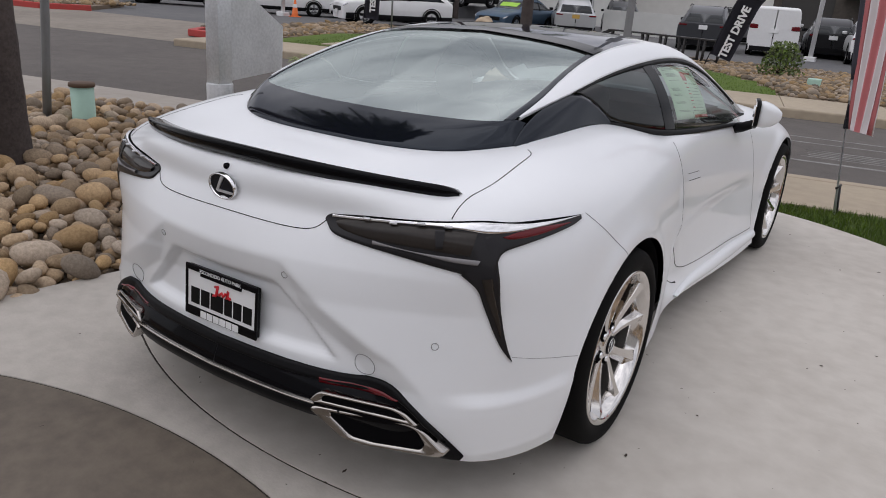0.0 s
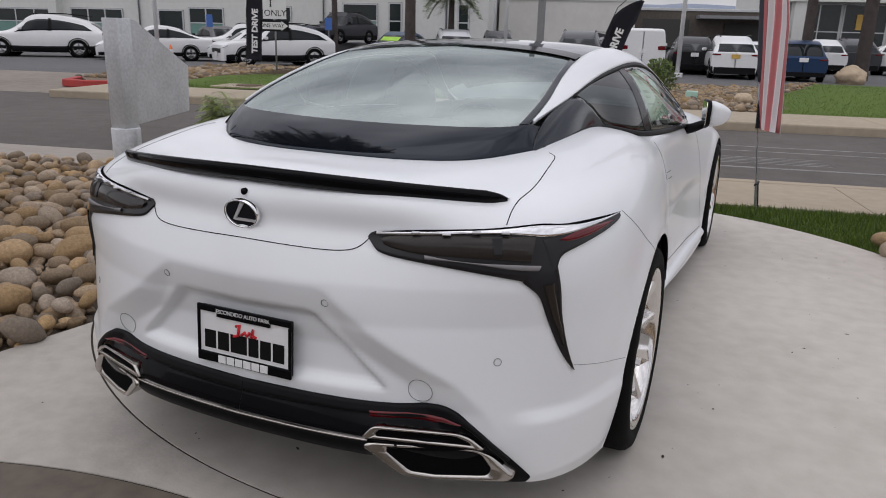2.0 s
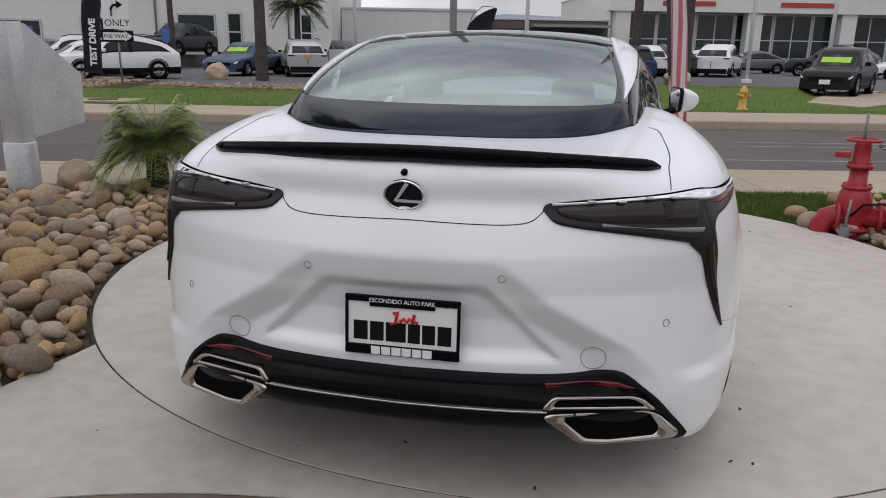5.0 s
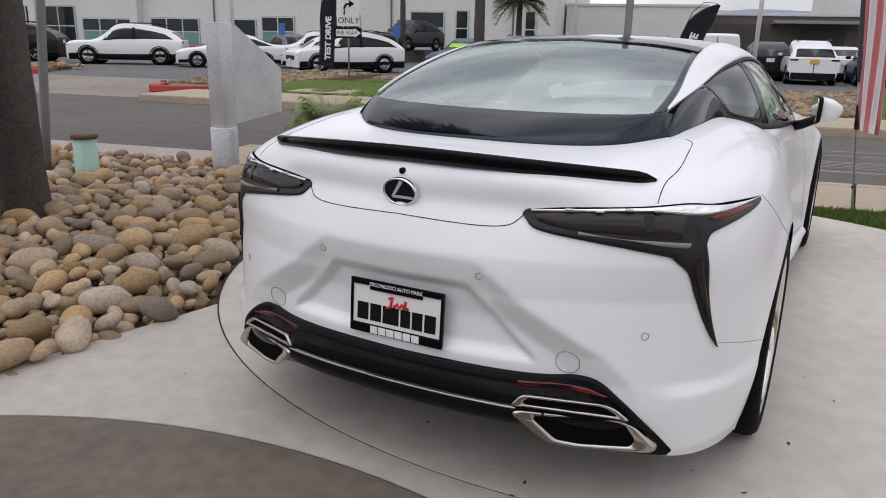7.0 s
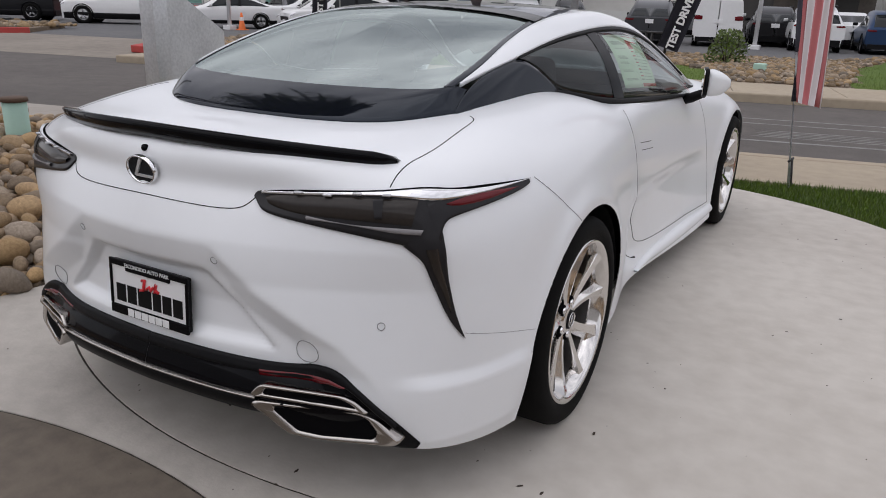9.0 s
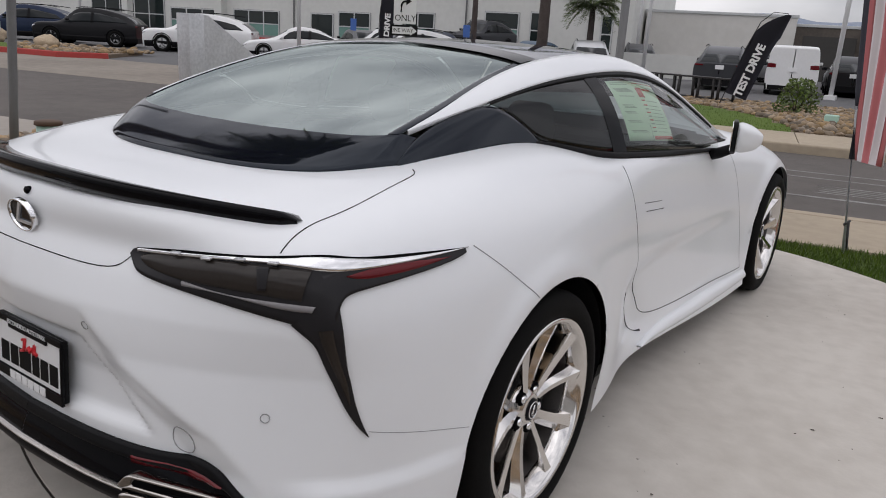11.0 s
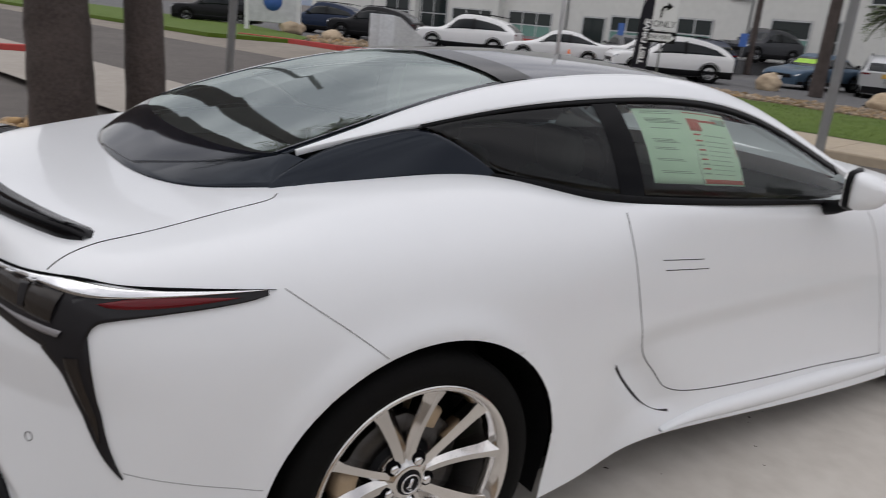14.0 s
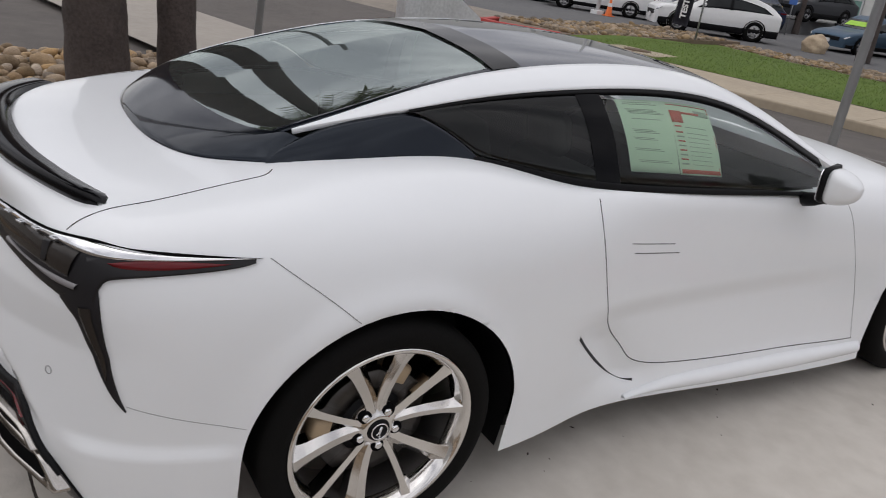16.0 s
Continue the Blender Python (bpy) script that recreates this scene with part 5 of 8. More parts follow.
bm = bmesh.new()
oval_ring(bm, 0.054, 0.041, 0.005, 0.008, tilt)
part("badge_ring", bm, M_CHROME, badge)
bm = bmesh.new()
bm.faces.new([bm.verts.new(tilt @ Vector((0.052 * math.cos(t), 0.038 * math.sin(t), 0.004))) for t in np.linspace(0, 2 * math.pi, 40)[:-1]])
part("badge_field", bm, M_FRIT, badge)
bm = bmesh.new()
slab(bm, [(-0.027, -0.016), (-0.020, -0.018), (0.014, 0.030), (0.004, 0.033)], 0.004, 0.008)
slab(bm, [(-0.022, -0.019), (0.043, -0.019), (0.045, -0.013), (-0.014, -0.012)], 0.003, 0.008)
bmesh.ops.transform(bm, matrix=tilt, verts=bm.verts)
part("badge_bars", bm, M_SILVER, badge, smooth=False)
bm = bmesh.new()
pc = on_tail(0.0, 0.957, 0.0)
lathe(bm, [(0.009, -0.004), (0.009, 0.006), (0.006, 0.009), (0, 0.009)], 20, Matrix.Translation((-0.004, pc.y, 0.957)) @ Matrix.Rotation(radians(90), 4, "X"))
part("rear_camera", bm, M_BLACK, coupe, "small black rear camera")


def ring_mark(name, x, z, r, w, label):
    for sd in (1, -1):
        bm = bmesh.new()
        cen = on_tail(x, z, 0.0, 1)
        d = BODY.uv(tuple(cen))
        n = Vector(BODY._at(BODY.nor, np.array([d[0]]), np.array([d[1]]))[0])
        m = Matrix.Translation(cen + n * 0.0006) @ n.to_track_quat("Z", "Y").to_matrix().to_4x4()
        lathe(bm, [(r, -0.006), (r, 0.001), (r - w, 0.001), (r - w, -0.006)], 28, m)
        for v in bm.verts:
            v.co.x *= sd
        part(name, bm, M_GALV, coupe, label)


ring_mark("parking_sensor", .262, .700, .0105, .0014, "small round parking sensor")
ring_mark("parking_sensor", .690, .569, .0105, .0014, "small round parking sensor")
for sd in (1, -1):
    bm = bmesh.new()
    loop = [at_tail(.506 + .033 * math.cos(radians(a)), .478 + .033 * math.sin(radians(a)), 0.0008) for a in range(0, 361, 10)]
    tube(bm, [(sd * q.x, q.y, q.z) for q in loop], 0.0011, 5)
    part("tow_cover", bm, M_SEAM, coupe, "fine round line of the tow-eye cover")

# ---- number plate: a dealer insert in a black frame ----
plate = new("plate")
plate.parent = coupe
plate["label"] = "white dealer plate insert in a black frame"
plate.matrix_basis = Matrix.Translation((0, (at_tail(0, 0.48, 0).y + at_tail(0, 0.62, 0).y) / 2 - 0.016, 0.546)) @ Matrix.Rotation(radians(90) + math.atan2(at_tail(0, 0.62, 0).y - at_tail(0, 0.48, 0).y, 0.14) * -1, 4, "X")
bm = bmesh.new()
box(bm, -0.154, 0.154, -0.079, 0.079, -0.014, 0.0, 0.004)
part("plate_back", bm, M_SATIN, plate)
bm = bmesh.new()
outer = [(-0.158, -0.083), (0.158, -0.083), (0.158, 0.083), (-0.158, 0.083)]
for a in (((-0.158, 0.158), (-0.083, -0.055)), ((-0.158, 0.158), (0.064, 0.083)), ((-0.158, -0.149), (-0.055, 0.064)), ((0.149, 0.158), (-0.055, 0.064)), ((-0.09, 0.09), (0.052, 0.066))):
    box(bm, *a[0], *a[1], 0.0, 0.008, 0.0025)
part("plate_frame", bm, M_BLACK, plate, "black plastic plate frame", smooth=False)
bm = bmesh.new()
box(bm, -0.15, 0.15, -0.056, 0.065, 0.0, 0.003)
part("insert", bm, M_PLATEW, plate, smooth=False)
words("frame_lettering", "ESCONDIDO AUTO PARK", 0.0165, M_LETTERW, plate, Matrix.Translation((0, 0.0695, 0.0086)), 0.0004, 0, 0.93)
for k in range(6):
    bm = bmesh.new()
    x, wd = (-0.136, -0.090, -0.046, 0.015, 0.054, 0.096)[k], (0.042, 0.041, 0.058, 0.036, 0.038, 0.040)[k]
    slab(bm, [(x + 0.0015, -0.043), (x + wd - 0.0015, -0.043), (x + wd - 0.0015, 0.010), (x + 0.0015, 0.010)], 0.003, 0.0042)
    part("black_bar", bm, M_SIGNK, plate, smooth=False)
for k in range(6):
    bm = bmesh.new()
    x = -0.084 + 0.0285 * k
    slab(bm, [(x, -0.080), (x + 0.025, -0.080), (x + 0.025, -0.058), (x, -0.058)], 0.008, 0.0092)
    part("white_bar", bm, M_LETTERW, plate, smooth=False)
bm = bmesh.new()
for pts in (((-0.032, 0.006, 0.005), (-0.018, 0.010, 0.005), (-0.012, 0.042, 0.005), (-0.024, 0.036, 0.005)), ((-0.006, 0.014, 0.005), (0.006, 0.024, 0.005), (0.012, 0.014, 0.005), (0.022, 0.026, 0.005)), ((0.028, 0.012, 0.005), (0.034, 0.038, 0.005), (0.030, 0.020, 0.005), (0.044, 0.014, 0.005))):
    tube(bm, pts, 0.0046, 6)
part("red_script_bar", bm, M_LETTERR, plate, "red script-like strokes")

# ---- mirrors ----
for side in (1, -1):
    mir = new("door_mirror")
    mir.parent = coupe
    mir["label"] = "white door mirror on a black foot"
    bm = bmesh.new()
    box(bm, -0.088, 0.088, -0.035, 0.115, -0.092, 0.092, 0.062, seg=8)
    for v in bm.verts:
        k = (v.co.z + 0.092) / 0.184
        v.co.x = v.co.x * (0.72 + 0.28 * k) + 0.010 * (1 - k)
        v.co.z += 0.12 * (v.co.x + 0.09) * (1 - k)
        out = max(0.0, v.co.y + 0.02) / 0.135
        v.co.x *= 1 - 0.26 * out * out
        v.co.z = v.co.z * (1 - 0.20 * out * out) - 0.030 * out * max(0.0, v.co.z) / 0.092 + 0.022 * out * (1 - k)
    bmesh.ops.transform(bm, matrix=Matrix.Translation((0.945, 1.765, 0.995)) @ Matrix.Scale(0.86, 4) @ Matrix.Rotation(radians(-76), 4, "Z"), verts=bm.verts)
    for v in bm.verts:
        v.co.x *= side
    part("mirror_cap", bm, M_WHITE, mir)
    bm = bmesh.new()
    slab(bm, [(-0.062, -0.074), (-0.045, -0.084), (0.050, -0.062), (0.070, -0.045), (0.085, 0.055), (0.070, 0.078), (-0.070, 0.082), (-0.084, 0.066)], 0, 0.004)
    bmesh.ops.transform(bm, matrix=Matrix.Translation((0.9150, 1.7575, 0.995)) @ Matrix.Scale(0.86, 4) @ Matrix.Rotation(radians(-76), 4, "Z") @ Matrix.Rotation(radians(90), 4, "X"), verts=bm.verts)
    for v in bm.verts:
        v.co.x *= side
    part("mirror_glass", bm, M_CHROME, mir, "mirror glass", smooth=False)
    bm = bmesh.new()
    tube(bm, [(0.81, 1.82, 0.90), (0.86, 1.80, 0.915), (0.92, 1.785, 0.945)], 0.03, 10, 0.022)
    for v in bm.verts:
        v.co.x *= side
    part("mirror_foot", bm, M_SATIN, mir, "black mirror foot")
    bm = bmesh.new()
    rim_line = [(-0.068, -0.080), (-0.048, -0.091), (0.054, -0.068), (0.076, -0.050), (0.092, 0.058), (0.076, 0.085), (-0.074, 0.090), (-0.091, 0.071)]
    slab(bm, rim_line, -0.024, -0.001)
    bmesh.ops.bevel(bm, geom=list(bm.edges), offset=0.003, segments=2, affect="EDGES")
    bmesh.ops.transform(bm, matrix=Matrix.Translation((0.9150, 1.7575, 0.995)) @ Matrix.Scale(0.86, 4) @ Matrix.Rotation(radians(-76), 4, "Z") @ Matrix.Rotation(radians(90), 4, "X"), verts=bm.verts)
    for v in bm.verts:
        v.co.x *= side
    part("mirror_rim", bm, M_SATIN, mir, "black rim round the mirror glass")

# ---- cabin inside ----
bm = bmesh.new()
box(bm, -0.72, 0.72, 0.1, 2.2, 0.24, 0.30)
box(bm, -0.78, -0.74, 0.45, 2.2, 0.26, 0.94)
box(bm, 0.74, 0.78, 0.45, 2.2, 0.26, 0.94)
box(bm, -0.66, 0.66, 1.82, 2.3, 0.62, 0.90, 0.06)
box(bm, -0.12, 0.12, 0.6, 1.9, 0.28, 0.60, 0.04)
box(bm, -0.56, 0.56, -0.42, 0.18, 0.92, 0.965, 0.02)
box(bm, -0.62, 0.62, 0.1, 0.2, 0.3, 0.95)
part("cabin_lining", bm, M_CABIN, coupe, "dark cabin lining and dashboard", smooth=False)
bm = bmesh.new()
patch(bm, CABIN, cab_line(((.56, 3.1), (1.0, 3.1), (1.45, 3.0)), 20), cab_line(((.56, 5), (1.0, 5), (1.45, 5)), 20), 20, 10, -0.03, -0.03)
patch(bm, CABIN, cab_line(((.56, 3.1), (1.0, 3.1), (1.45, 3.0)), 20), cab_line(((.56, 5), (1.0, 5), (1.45, 5)), 20), 20, 10, -0.03, -0.03, side=-1)
part("headlining", bm, M_CABIN, coupe, "dark headlining")
for sx in (-0.36, 0.36):
    seat = new("seat")
    seat.parent = coupe
    seat["label"] = "grey leather bucket seat"
    seat.matrix_basis = Matrix.Translation((sx, 1.05, 0.30))
    bm = bmesh.new()
    box(bm, -0.24, 0.24, -0.05, 0.50, 0.06, 0.22, 0.05, seg=3)
    part("cushion", bm, M_SEAT, seat)
    bm = bmesh.new()
    box(bm, -0.23, 0.23, -0.06, 0.07, 0.0, 0.54, 0.05, Matrix.Translation((0, 0, 0.14)) @ Matrix.Rotation(radians(16), 4, "X"), 3)
    part("backrest", bm, M_SEAT, seat)
    bm = bmesh.new()
    box(bm, -0.10, 0.10, -0.05, 0.05, 0.0, 0.17, 0.05, Matrix.Translation((0, -0.16, 0.67)) @ Matrix.Rotation(radians(12), 4, "X"), 3)
    part("headrest", bm, M_SEAT, seat)
    bm = bmesh.new()
    box(bm, -0.25, 0.25, -0.10, 0.14, 0.0, 0.36, 0.05, Matrix.Translation((0, -0.75, 0.22)) @ Matrix.Rotation(radians(20), 4, "X"), 3)
    part("rear_seat_back", bm, M_REDTRIM if sx > 0 else M_SEAT, seat)
bm = bmesh.new()
m = Matrix.Translation((-0.36, 1.66, 0.80)) @ Matrix.Rotation(radians(65), 4, "X")
lathe(bm, [(0.19 + 0.016 * math.cos(t), 0.016 * math.sin(t)) for t in np.linspace(0, 2 * math.pi, 9)], 40, m)
box(bm, -0.18, 0.18, -0.03, 0.03, -0.015, 0.015, 0.01, m)
part("steering_wheel", bm, M_SATIN, coupe, "dark steering wheel")
bm = bmesh.new()
box(bm, -0.11, 0.11, -0.012, 0.012, -0.03, 0.03, 0.01, Matrix.Translation((0, 1.62, 1.19)))
part("rear_view_mirror", bm, M_SATIN, coupe, "dark rear-view mirror")

# window stickers on the inside of the side glass
for side in (1, -1):
    for k, (y0, y1) in enumerate(((.900, 1.115), (1.118, 1.33))):
        st_ = new("window_sticker")
        st_.parent = coupe
        st_["label"] = "pale green printed sales sheet behind the glass"
        low = cab_line(((y0, 0.36), (y1, 0.36 + 0.01)), 14)
        high = cab_line(((y0 - .035, 1.80), (y1 - .03, 1.80)), 14)
        bm = bmesh.new()
        patch(bm, CABIN, low, high, 14, 12, -0.004, -0.0055, side=side)
        part("sheet", bm, M_PAPER, st_)

        def bar(a0, a1, b0, b1, material, name):
            g = lambda a, b: (low[0] * (1 - a) + low[-1] * a) * (1 - b) + (high[0] * (1 - a) + high[-1] * a) * b
            bm = bmesh.new()
            L = np.array([g(a, b0) for a in np.linspace(a0, a1, 8)])
            H = np.array([g(a, b1) for a in np.linspace(a0, a1, 8)])
            patch(bm, CABIN, L, H, 8, 3, -0.0025, -0.004, side=side)
            part(name, bm, material, st_)

        if k == 0:
            for b in (.95, .92, .84, .82, .80, .78, .70, .55, .53, .51, .44, .42, .30, .28, .15, .13):
                bar(.12 + .1 * ((b * 37) % 1), .55 + .35 * ((b * 91) % 1), b, b + .008, M_PRINT, "print_bar")
        else:
            bar(.03, .97, .955, .965, M_REDPRINT, "print_bar")
            bar(.04, .30, .70, .87, M_REDPRINT, "print_bar")
            bar(.30, .72, .83, .86, M_REDPRINT, "print_bar")
            bar(.62, .95, .82, .90, M_PRINT, "print_bar")
            bar(.04, .96, .02, .075, M_REDPRINT, "print_bar")
            bar(.96, .975, .02, .96, M_REDPRINT, "print_bar")
            for b in (.64, .56, .50, .44, .38, .32, .26, .2, .14):
                bar(.06, .22, b, b + .018, M_REDPRINT if (b * 50) % 2 < 1 else M_PRINT, "print_bar")
                bar(.30, .80, b, b + .006, M_PRINT, "print_bar")
# ---------- things near the pad ----------
def frond_mesh(bm, root, heading, length, rise, droop, leaf, pairs, width=0.02):
    """A feather frond: an arched midrib with leaflets on both sides."""
    d = Vector((math.cos(heading), math.sin(heading), 0))
    side = Vector((-d.y, d.x, 0))
    def at(f):
        return Vector(root) + d * (length * (f - 0.18 * f * f)) + Vector((0, 0, rise * f - droop * f * f))
    tube(bm, [at(k / 7) for k in range(8)], 0.010 * length, 4, 0.003 * length, False)
    for k in range(pairs):
        f = 0.18 + 0.80 * k / (pairs - 1)
        p, L = at(f), leaf * (0.55 + 0.45 * math.sin(f * math.pi)) * random.uniform(0.85, 1.1)
        for s in (-1, 1):
            tip = p + side * (s * L * 0.80) + d * (L * 0.55) + Vector((0, 0, random.uniform(-0.35, 0.05) * L))
            mid = p.lerp(tip, 0.5) + Vector((0, 0, 0.06 * L))
            w = d * width
            a, b, c, e, t = (bm.verts.new(q) for q in (p - w * 0.4, p + w * 0.4, mid + w * 0.5, mid - w * 0.5, tip))
            bm.faces.new((a, b, c, e)), bm.faces.new((e, c, t))


def palm_tree(x, y, r, h, fronds=26, flen=2.2, label="tall palm with a rough brown trunk", lean=(0, 0), z0=-0.05, sag=1.0, broad=0.035):
    palm = thing("palm_tree", label, "palm", Matrix.Translation((x, y, z0)), group="palms")
    bm = bmesh.new()
    rows, seg, n = [], 20, 40
    for i in range(n + 1):
        f = i / n
        rad = r * (1.12 - 0.35 * f + 0.16 * math.exp(-f * 14)) * (1 + 0.03 * (i % 2))
        c = Vector((lean[0] * f, lean[1] * f, h * f))
        rows.append([c + Vector((rad * (1 + 0.05 * noise.noise((k * 0.9, i * 0.7, x))) * math.cos(2 * math.pi * k / seg), rad * (1 + 0.05 * noise.noise((k * 0.9, i * 0.7, y))) * math.sin(2 * math.pi * k / seg), 0)) for k in range(seg)])
    sheet(bm, [row + row[:1] for row in rows])
    bmesh.ops.remove_doubles(bm, verts=bm.verts, dist=0.001)
    part("trunk", bm, M_TRUNK, palm, "rough grey-brown trunk")
    bm = bmesh.new()
    top = Vector((lean[0], lean[1], h))
    for k in range(fronds):
        up = random.uniform(-0.25, 1.0)
        frond_mesh(bm, top, k * 2.399, flen * random.uniform(0.85, 1.1), flen * 0.55 * up, sag * flen * (0.55 + 0.25 * (1 - up)), flen * 0.30, 22, broad * flen / 2)
    part("crown", bm, M_FROND, palm, "crown of green feather fronds")
    return palm


random.seed(5)
palm_tree(-3.99, -0.07, 0.20, 6.8, 44, broad=0.06)
palm_tree(-4.14, 0.56, 0.135, 7.4, 40, broad=0.06)

# low feathery palm by the sign
pygmy = thing("pygmy_palm", "low bushy palm with fine arching green fronds among river stones", "palm", Matrix.Translation((-3.35, 3.24, -0.05)))
bm = bmesh.new()
rows = [[Vector((0.09 * (1 + 0.1 * (i % 2)) * math.cos(a), 0.09 * (1 + 0.1 * (i % 2)) * math.sin(a), 0.06 * i)) for a in np.linspace(0, 2 * math.pi, 13)] for i in range(7)]
sheet(bm, rows)
part("trunk", bm, M_TRUNK, pygmy, "short fibrous trunk")
bm = bmesh.new()
for k in range(120):
    up = (k + random.random()) / 120
    frond_mesh(bm, (0, 0, 0.40), k * 2.399, random.uniform(0.62, 0.80) * (1 - 0.55 * up), 0.05 + 0.85 * up, 0.34 + 0.22 * random.random(), 0.17, 30, 0.011)
part("crown", bm, M_FERN, pygmy, "many thin drooping fronds")

# brushed-metal sign monument, seen from its plain side
mon = thing("sign_monument", "brushed grey metal sign with a wing panel on a round foot", "sign", Matrix.Translation((-4.39, 2.84, -0.045)) @ Matrix.Rotation(radians(3), 4, "Z"))
bm = bmesh.new()
lathe(bm, [(0.132, 0), (0.132, 0.462), (0.128, 0.47), (0.0, 0.47)], 40)
part("foot", bm, M_BRUSHED, mon, "round metal foot sleeve")
bm = bmesh.new()
box(bm, -0.088, 0.088, -0.088, 0.088, 0.47, 1.47, 0.006)
part("column", bm, M_BRUSHED, mon, "square metal column")
bm = bmesh.new()
slab(bm, [(0.094, 0.49), (0.86, 0.56), (0.88, 1.02), (0.17, 1.46), (0.094, 1.465)], -0.06, 0.06)
bmesh.ops.transform(bm, matrix=Matrix(((0, 0, 1, 0), (1, 0, 0, 0), (0, 1, 0, 0), (0, 0, 0, 1))), verts=bm.verts)
bmesh.ops.bevel(bm, geom=list(bm.edges), offset=0.006, segments=2, affect="EDGES")
part("wing_panel", bm, M_BRUSHED, mon, "slanting brushed metal wing panel", smooth=False)


def post(name, x, y, r, h, material, label, lean=(0, 0), category="post", z0=-0.05):
    ob = thing(name, label, category, Matrix.Translation((x, y, z0)))
    bm = bmesh.new()
    tube(bm, [(lean[0] * k / 6, lean[1] * k / 6, h * k / 6) for k in range(7)], r, 16)
    part("shaft", bm, material, ob)
    bm = bmesh.new()
    lathe(bm, [(0, 0.02), (r * 1.8, 0.02), (r * 1.9, 0.0), (r * 1.9, -0.02), (0, -0.02)], 20)
    part("base_collar", bm, material, ob)
    return ob


post("steel_post", -5.53, 1.66, 0.040, 3.6, M_GALV, "grey steel sign post standing in the stone bed", lean=(0.25, 0.15))
sp = post("street_sign_post", *st2(0.10, 5.18), 0.038, 3.4, M_GALV, "grey steel sign post on the pavement beside the kerb", z0=0.0)
bm = bmesh.new()
box(bm, -0.07, 0.07, -0.05, 0.05, 2.05, 2.5, 0.01)
part("control_box", bm, M_GALV, sp, "small grey box on the post", smooth=False)

boll = thing("pipe_bollard", "pale green plastic pipe stub with a rusty brown cap", "bollard", Matrix.Translation((-5.12, 1.80, -0.05)))
bm = bmesh.new()
lathe(bm, [(0.105, 0), (0.105, 0.42), (0.098, 0.42), (0.098, 0.0)], 32)
part("pipe", bm, M_TEAL, boll, "pale green pipe")
bm = bmesh.new()
lathe(bm, [(0.0, 0.455), (0.10, 0.452), (0.118, 0.445), (0.12, 0.415), (0.106, 0.41)], 32)
part("cap", bm, M_RUST, boll, "rusty brown cap")

# lamp pole on a concrete drum
lp = thing("lamp_pole", "white square lamp pole on a round concrete drum", "lamp pole", Matrix.Translation((-4.85, -1.30, -0.05)))
bm = bmesh.new()
lathe(bm, [(0.0, 0.56), (0.27, 0.56), (0.30, 0.54), (0.305, 0.0), (0, 0)], 40)
part("concrete_drum", bm, M_CONC, lp, "weathered concrete drum base")
bm = bmesh.new()
box(bm, -0.17, 0.17, -0.17, 0.17, 0.56, 0.66, 0.015)
part("base_cover", bm, M_SIGNW, lp, "white base cover")
bm = bmesh.new()
box(bm, -0.065, 0.065, -0.065, 0.065, 0.66, 7.0, 0.008)
part("shaft", bm, M_SIGNW, lp, "white square shaft")

# striped feather flag
fl = thing("feather_flag", "red and white striped feather flag on a thin stake", "flag", Matrix.Translation((1.22, 4.34, -0.02)) @ Matrix.Rotation(radians(-6), 4, "Y") @ Matrix.Rotation(radians(66), 4, "Z"))
bm = bmesh.new()
tube(bm, [(0, 0, 0.0), (0.0, 0.0, 1.2), (0.01, 0, 2.4), (0.05, 0, 3.3), (0.16, 0, 3.7), (0.3, 0, 3.8)], 0.013, 10, 0.007)
part("pole", bm, M_BRUSHED, fl, "thin aluminium pole")
bm = bmesh.new()
tube(bm, [(0.035, 0, -0.01), (0.035, 0, 0.24)], 0.010, 8)
tube(bm, [(-0.02, 0, 0.22), (0.05, 0, 0.24)], 0.010, 8)
tube(bm, [(-0.01, 0, 0.02), (0.05, 0, 0.03)], 0.010, 8)
part("ground_stake", bm, M_TIMBER, fl, "dark ground stake")
for k in range(6):
    bm = bmesh.new()
    rows = []
    for i in range(25):
        z = 0.70 + 3.05 * i / 24
        wid = 0.60 * min(1, (3.82 - z) / 0.5) * (0.62 + 0.38 * min(1, (z - 0.7) / 0.9))
        rows.append([(0.016 + wid * (k + j / 4) / 6, 0.05 * math.sin(5 * (k + j / 4) / 6 + z * 1.3) * (k + j / 4) / 6 + 0.010 * (s), z - 0.10 * (k + j / 4) / 6) for s, j in ((0, 0), (0, 1), (0, 2), (0, 3), (0, 4))])
    sheet(bm, rows)
    r = bmesh.ops.solidify(bm, geom=list(bm.faces), thickness=0.002)
    part("stripe", bm, M_STRIPE_R if k % 2 == 0 else M_STRIPE_W, fl)

bm = bmesh.new()
tube(bm, [(0.0, 0, 0.70), (0.0, 0, 1.2), (0.01, 0, 2.4), (0.05, 0, 3.3)], 0.020, 10, 0.016)
part("sleeve", bm, M_BANNER, fl, "dark cloth sleeve round the pole")

# red fire-service valve set among stones
fdc = thing("fire_valve_set", "red painted fire-main valves with a hand wheel and elbows", "fire valve", Matrix.Translation((2.36, 3.03, -0.045)) @ Matrix.Rotation(radians(-14), 4, "Z") @ Matrix.Scale(0.86, 4))


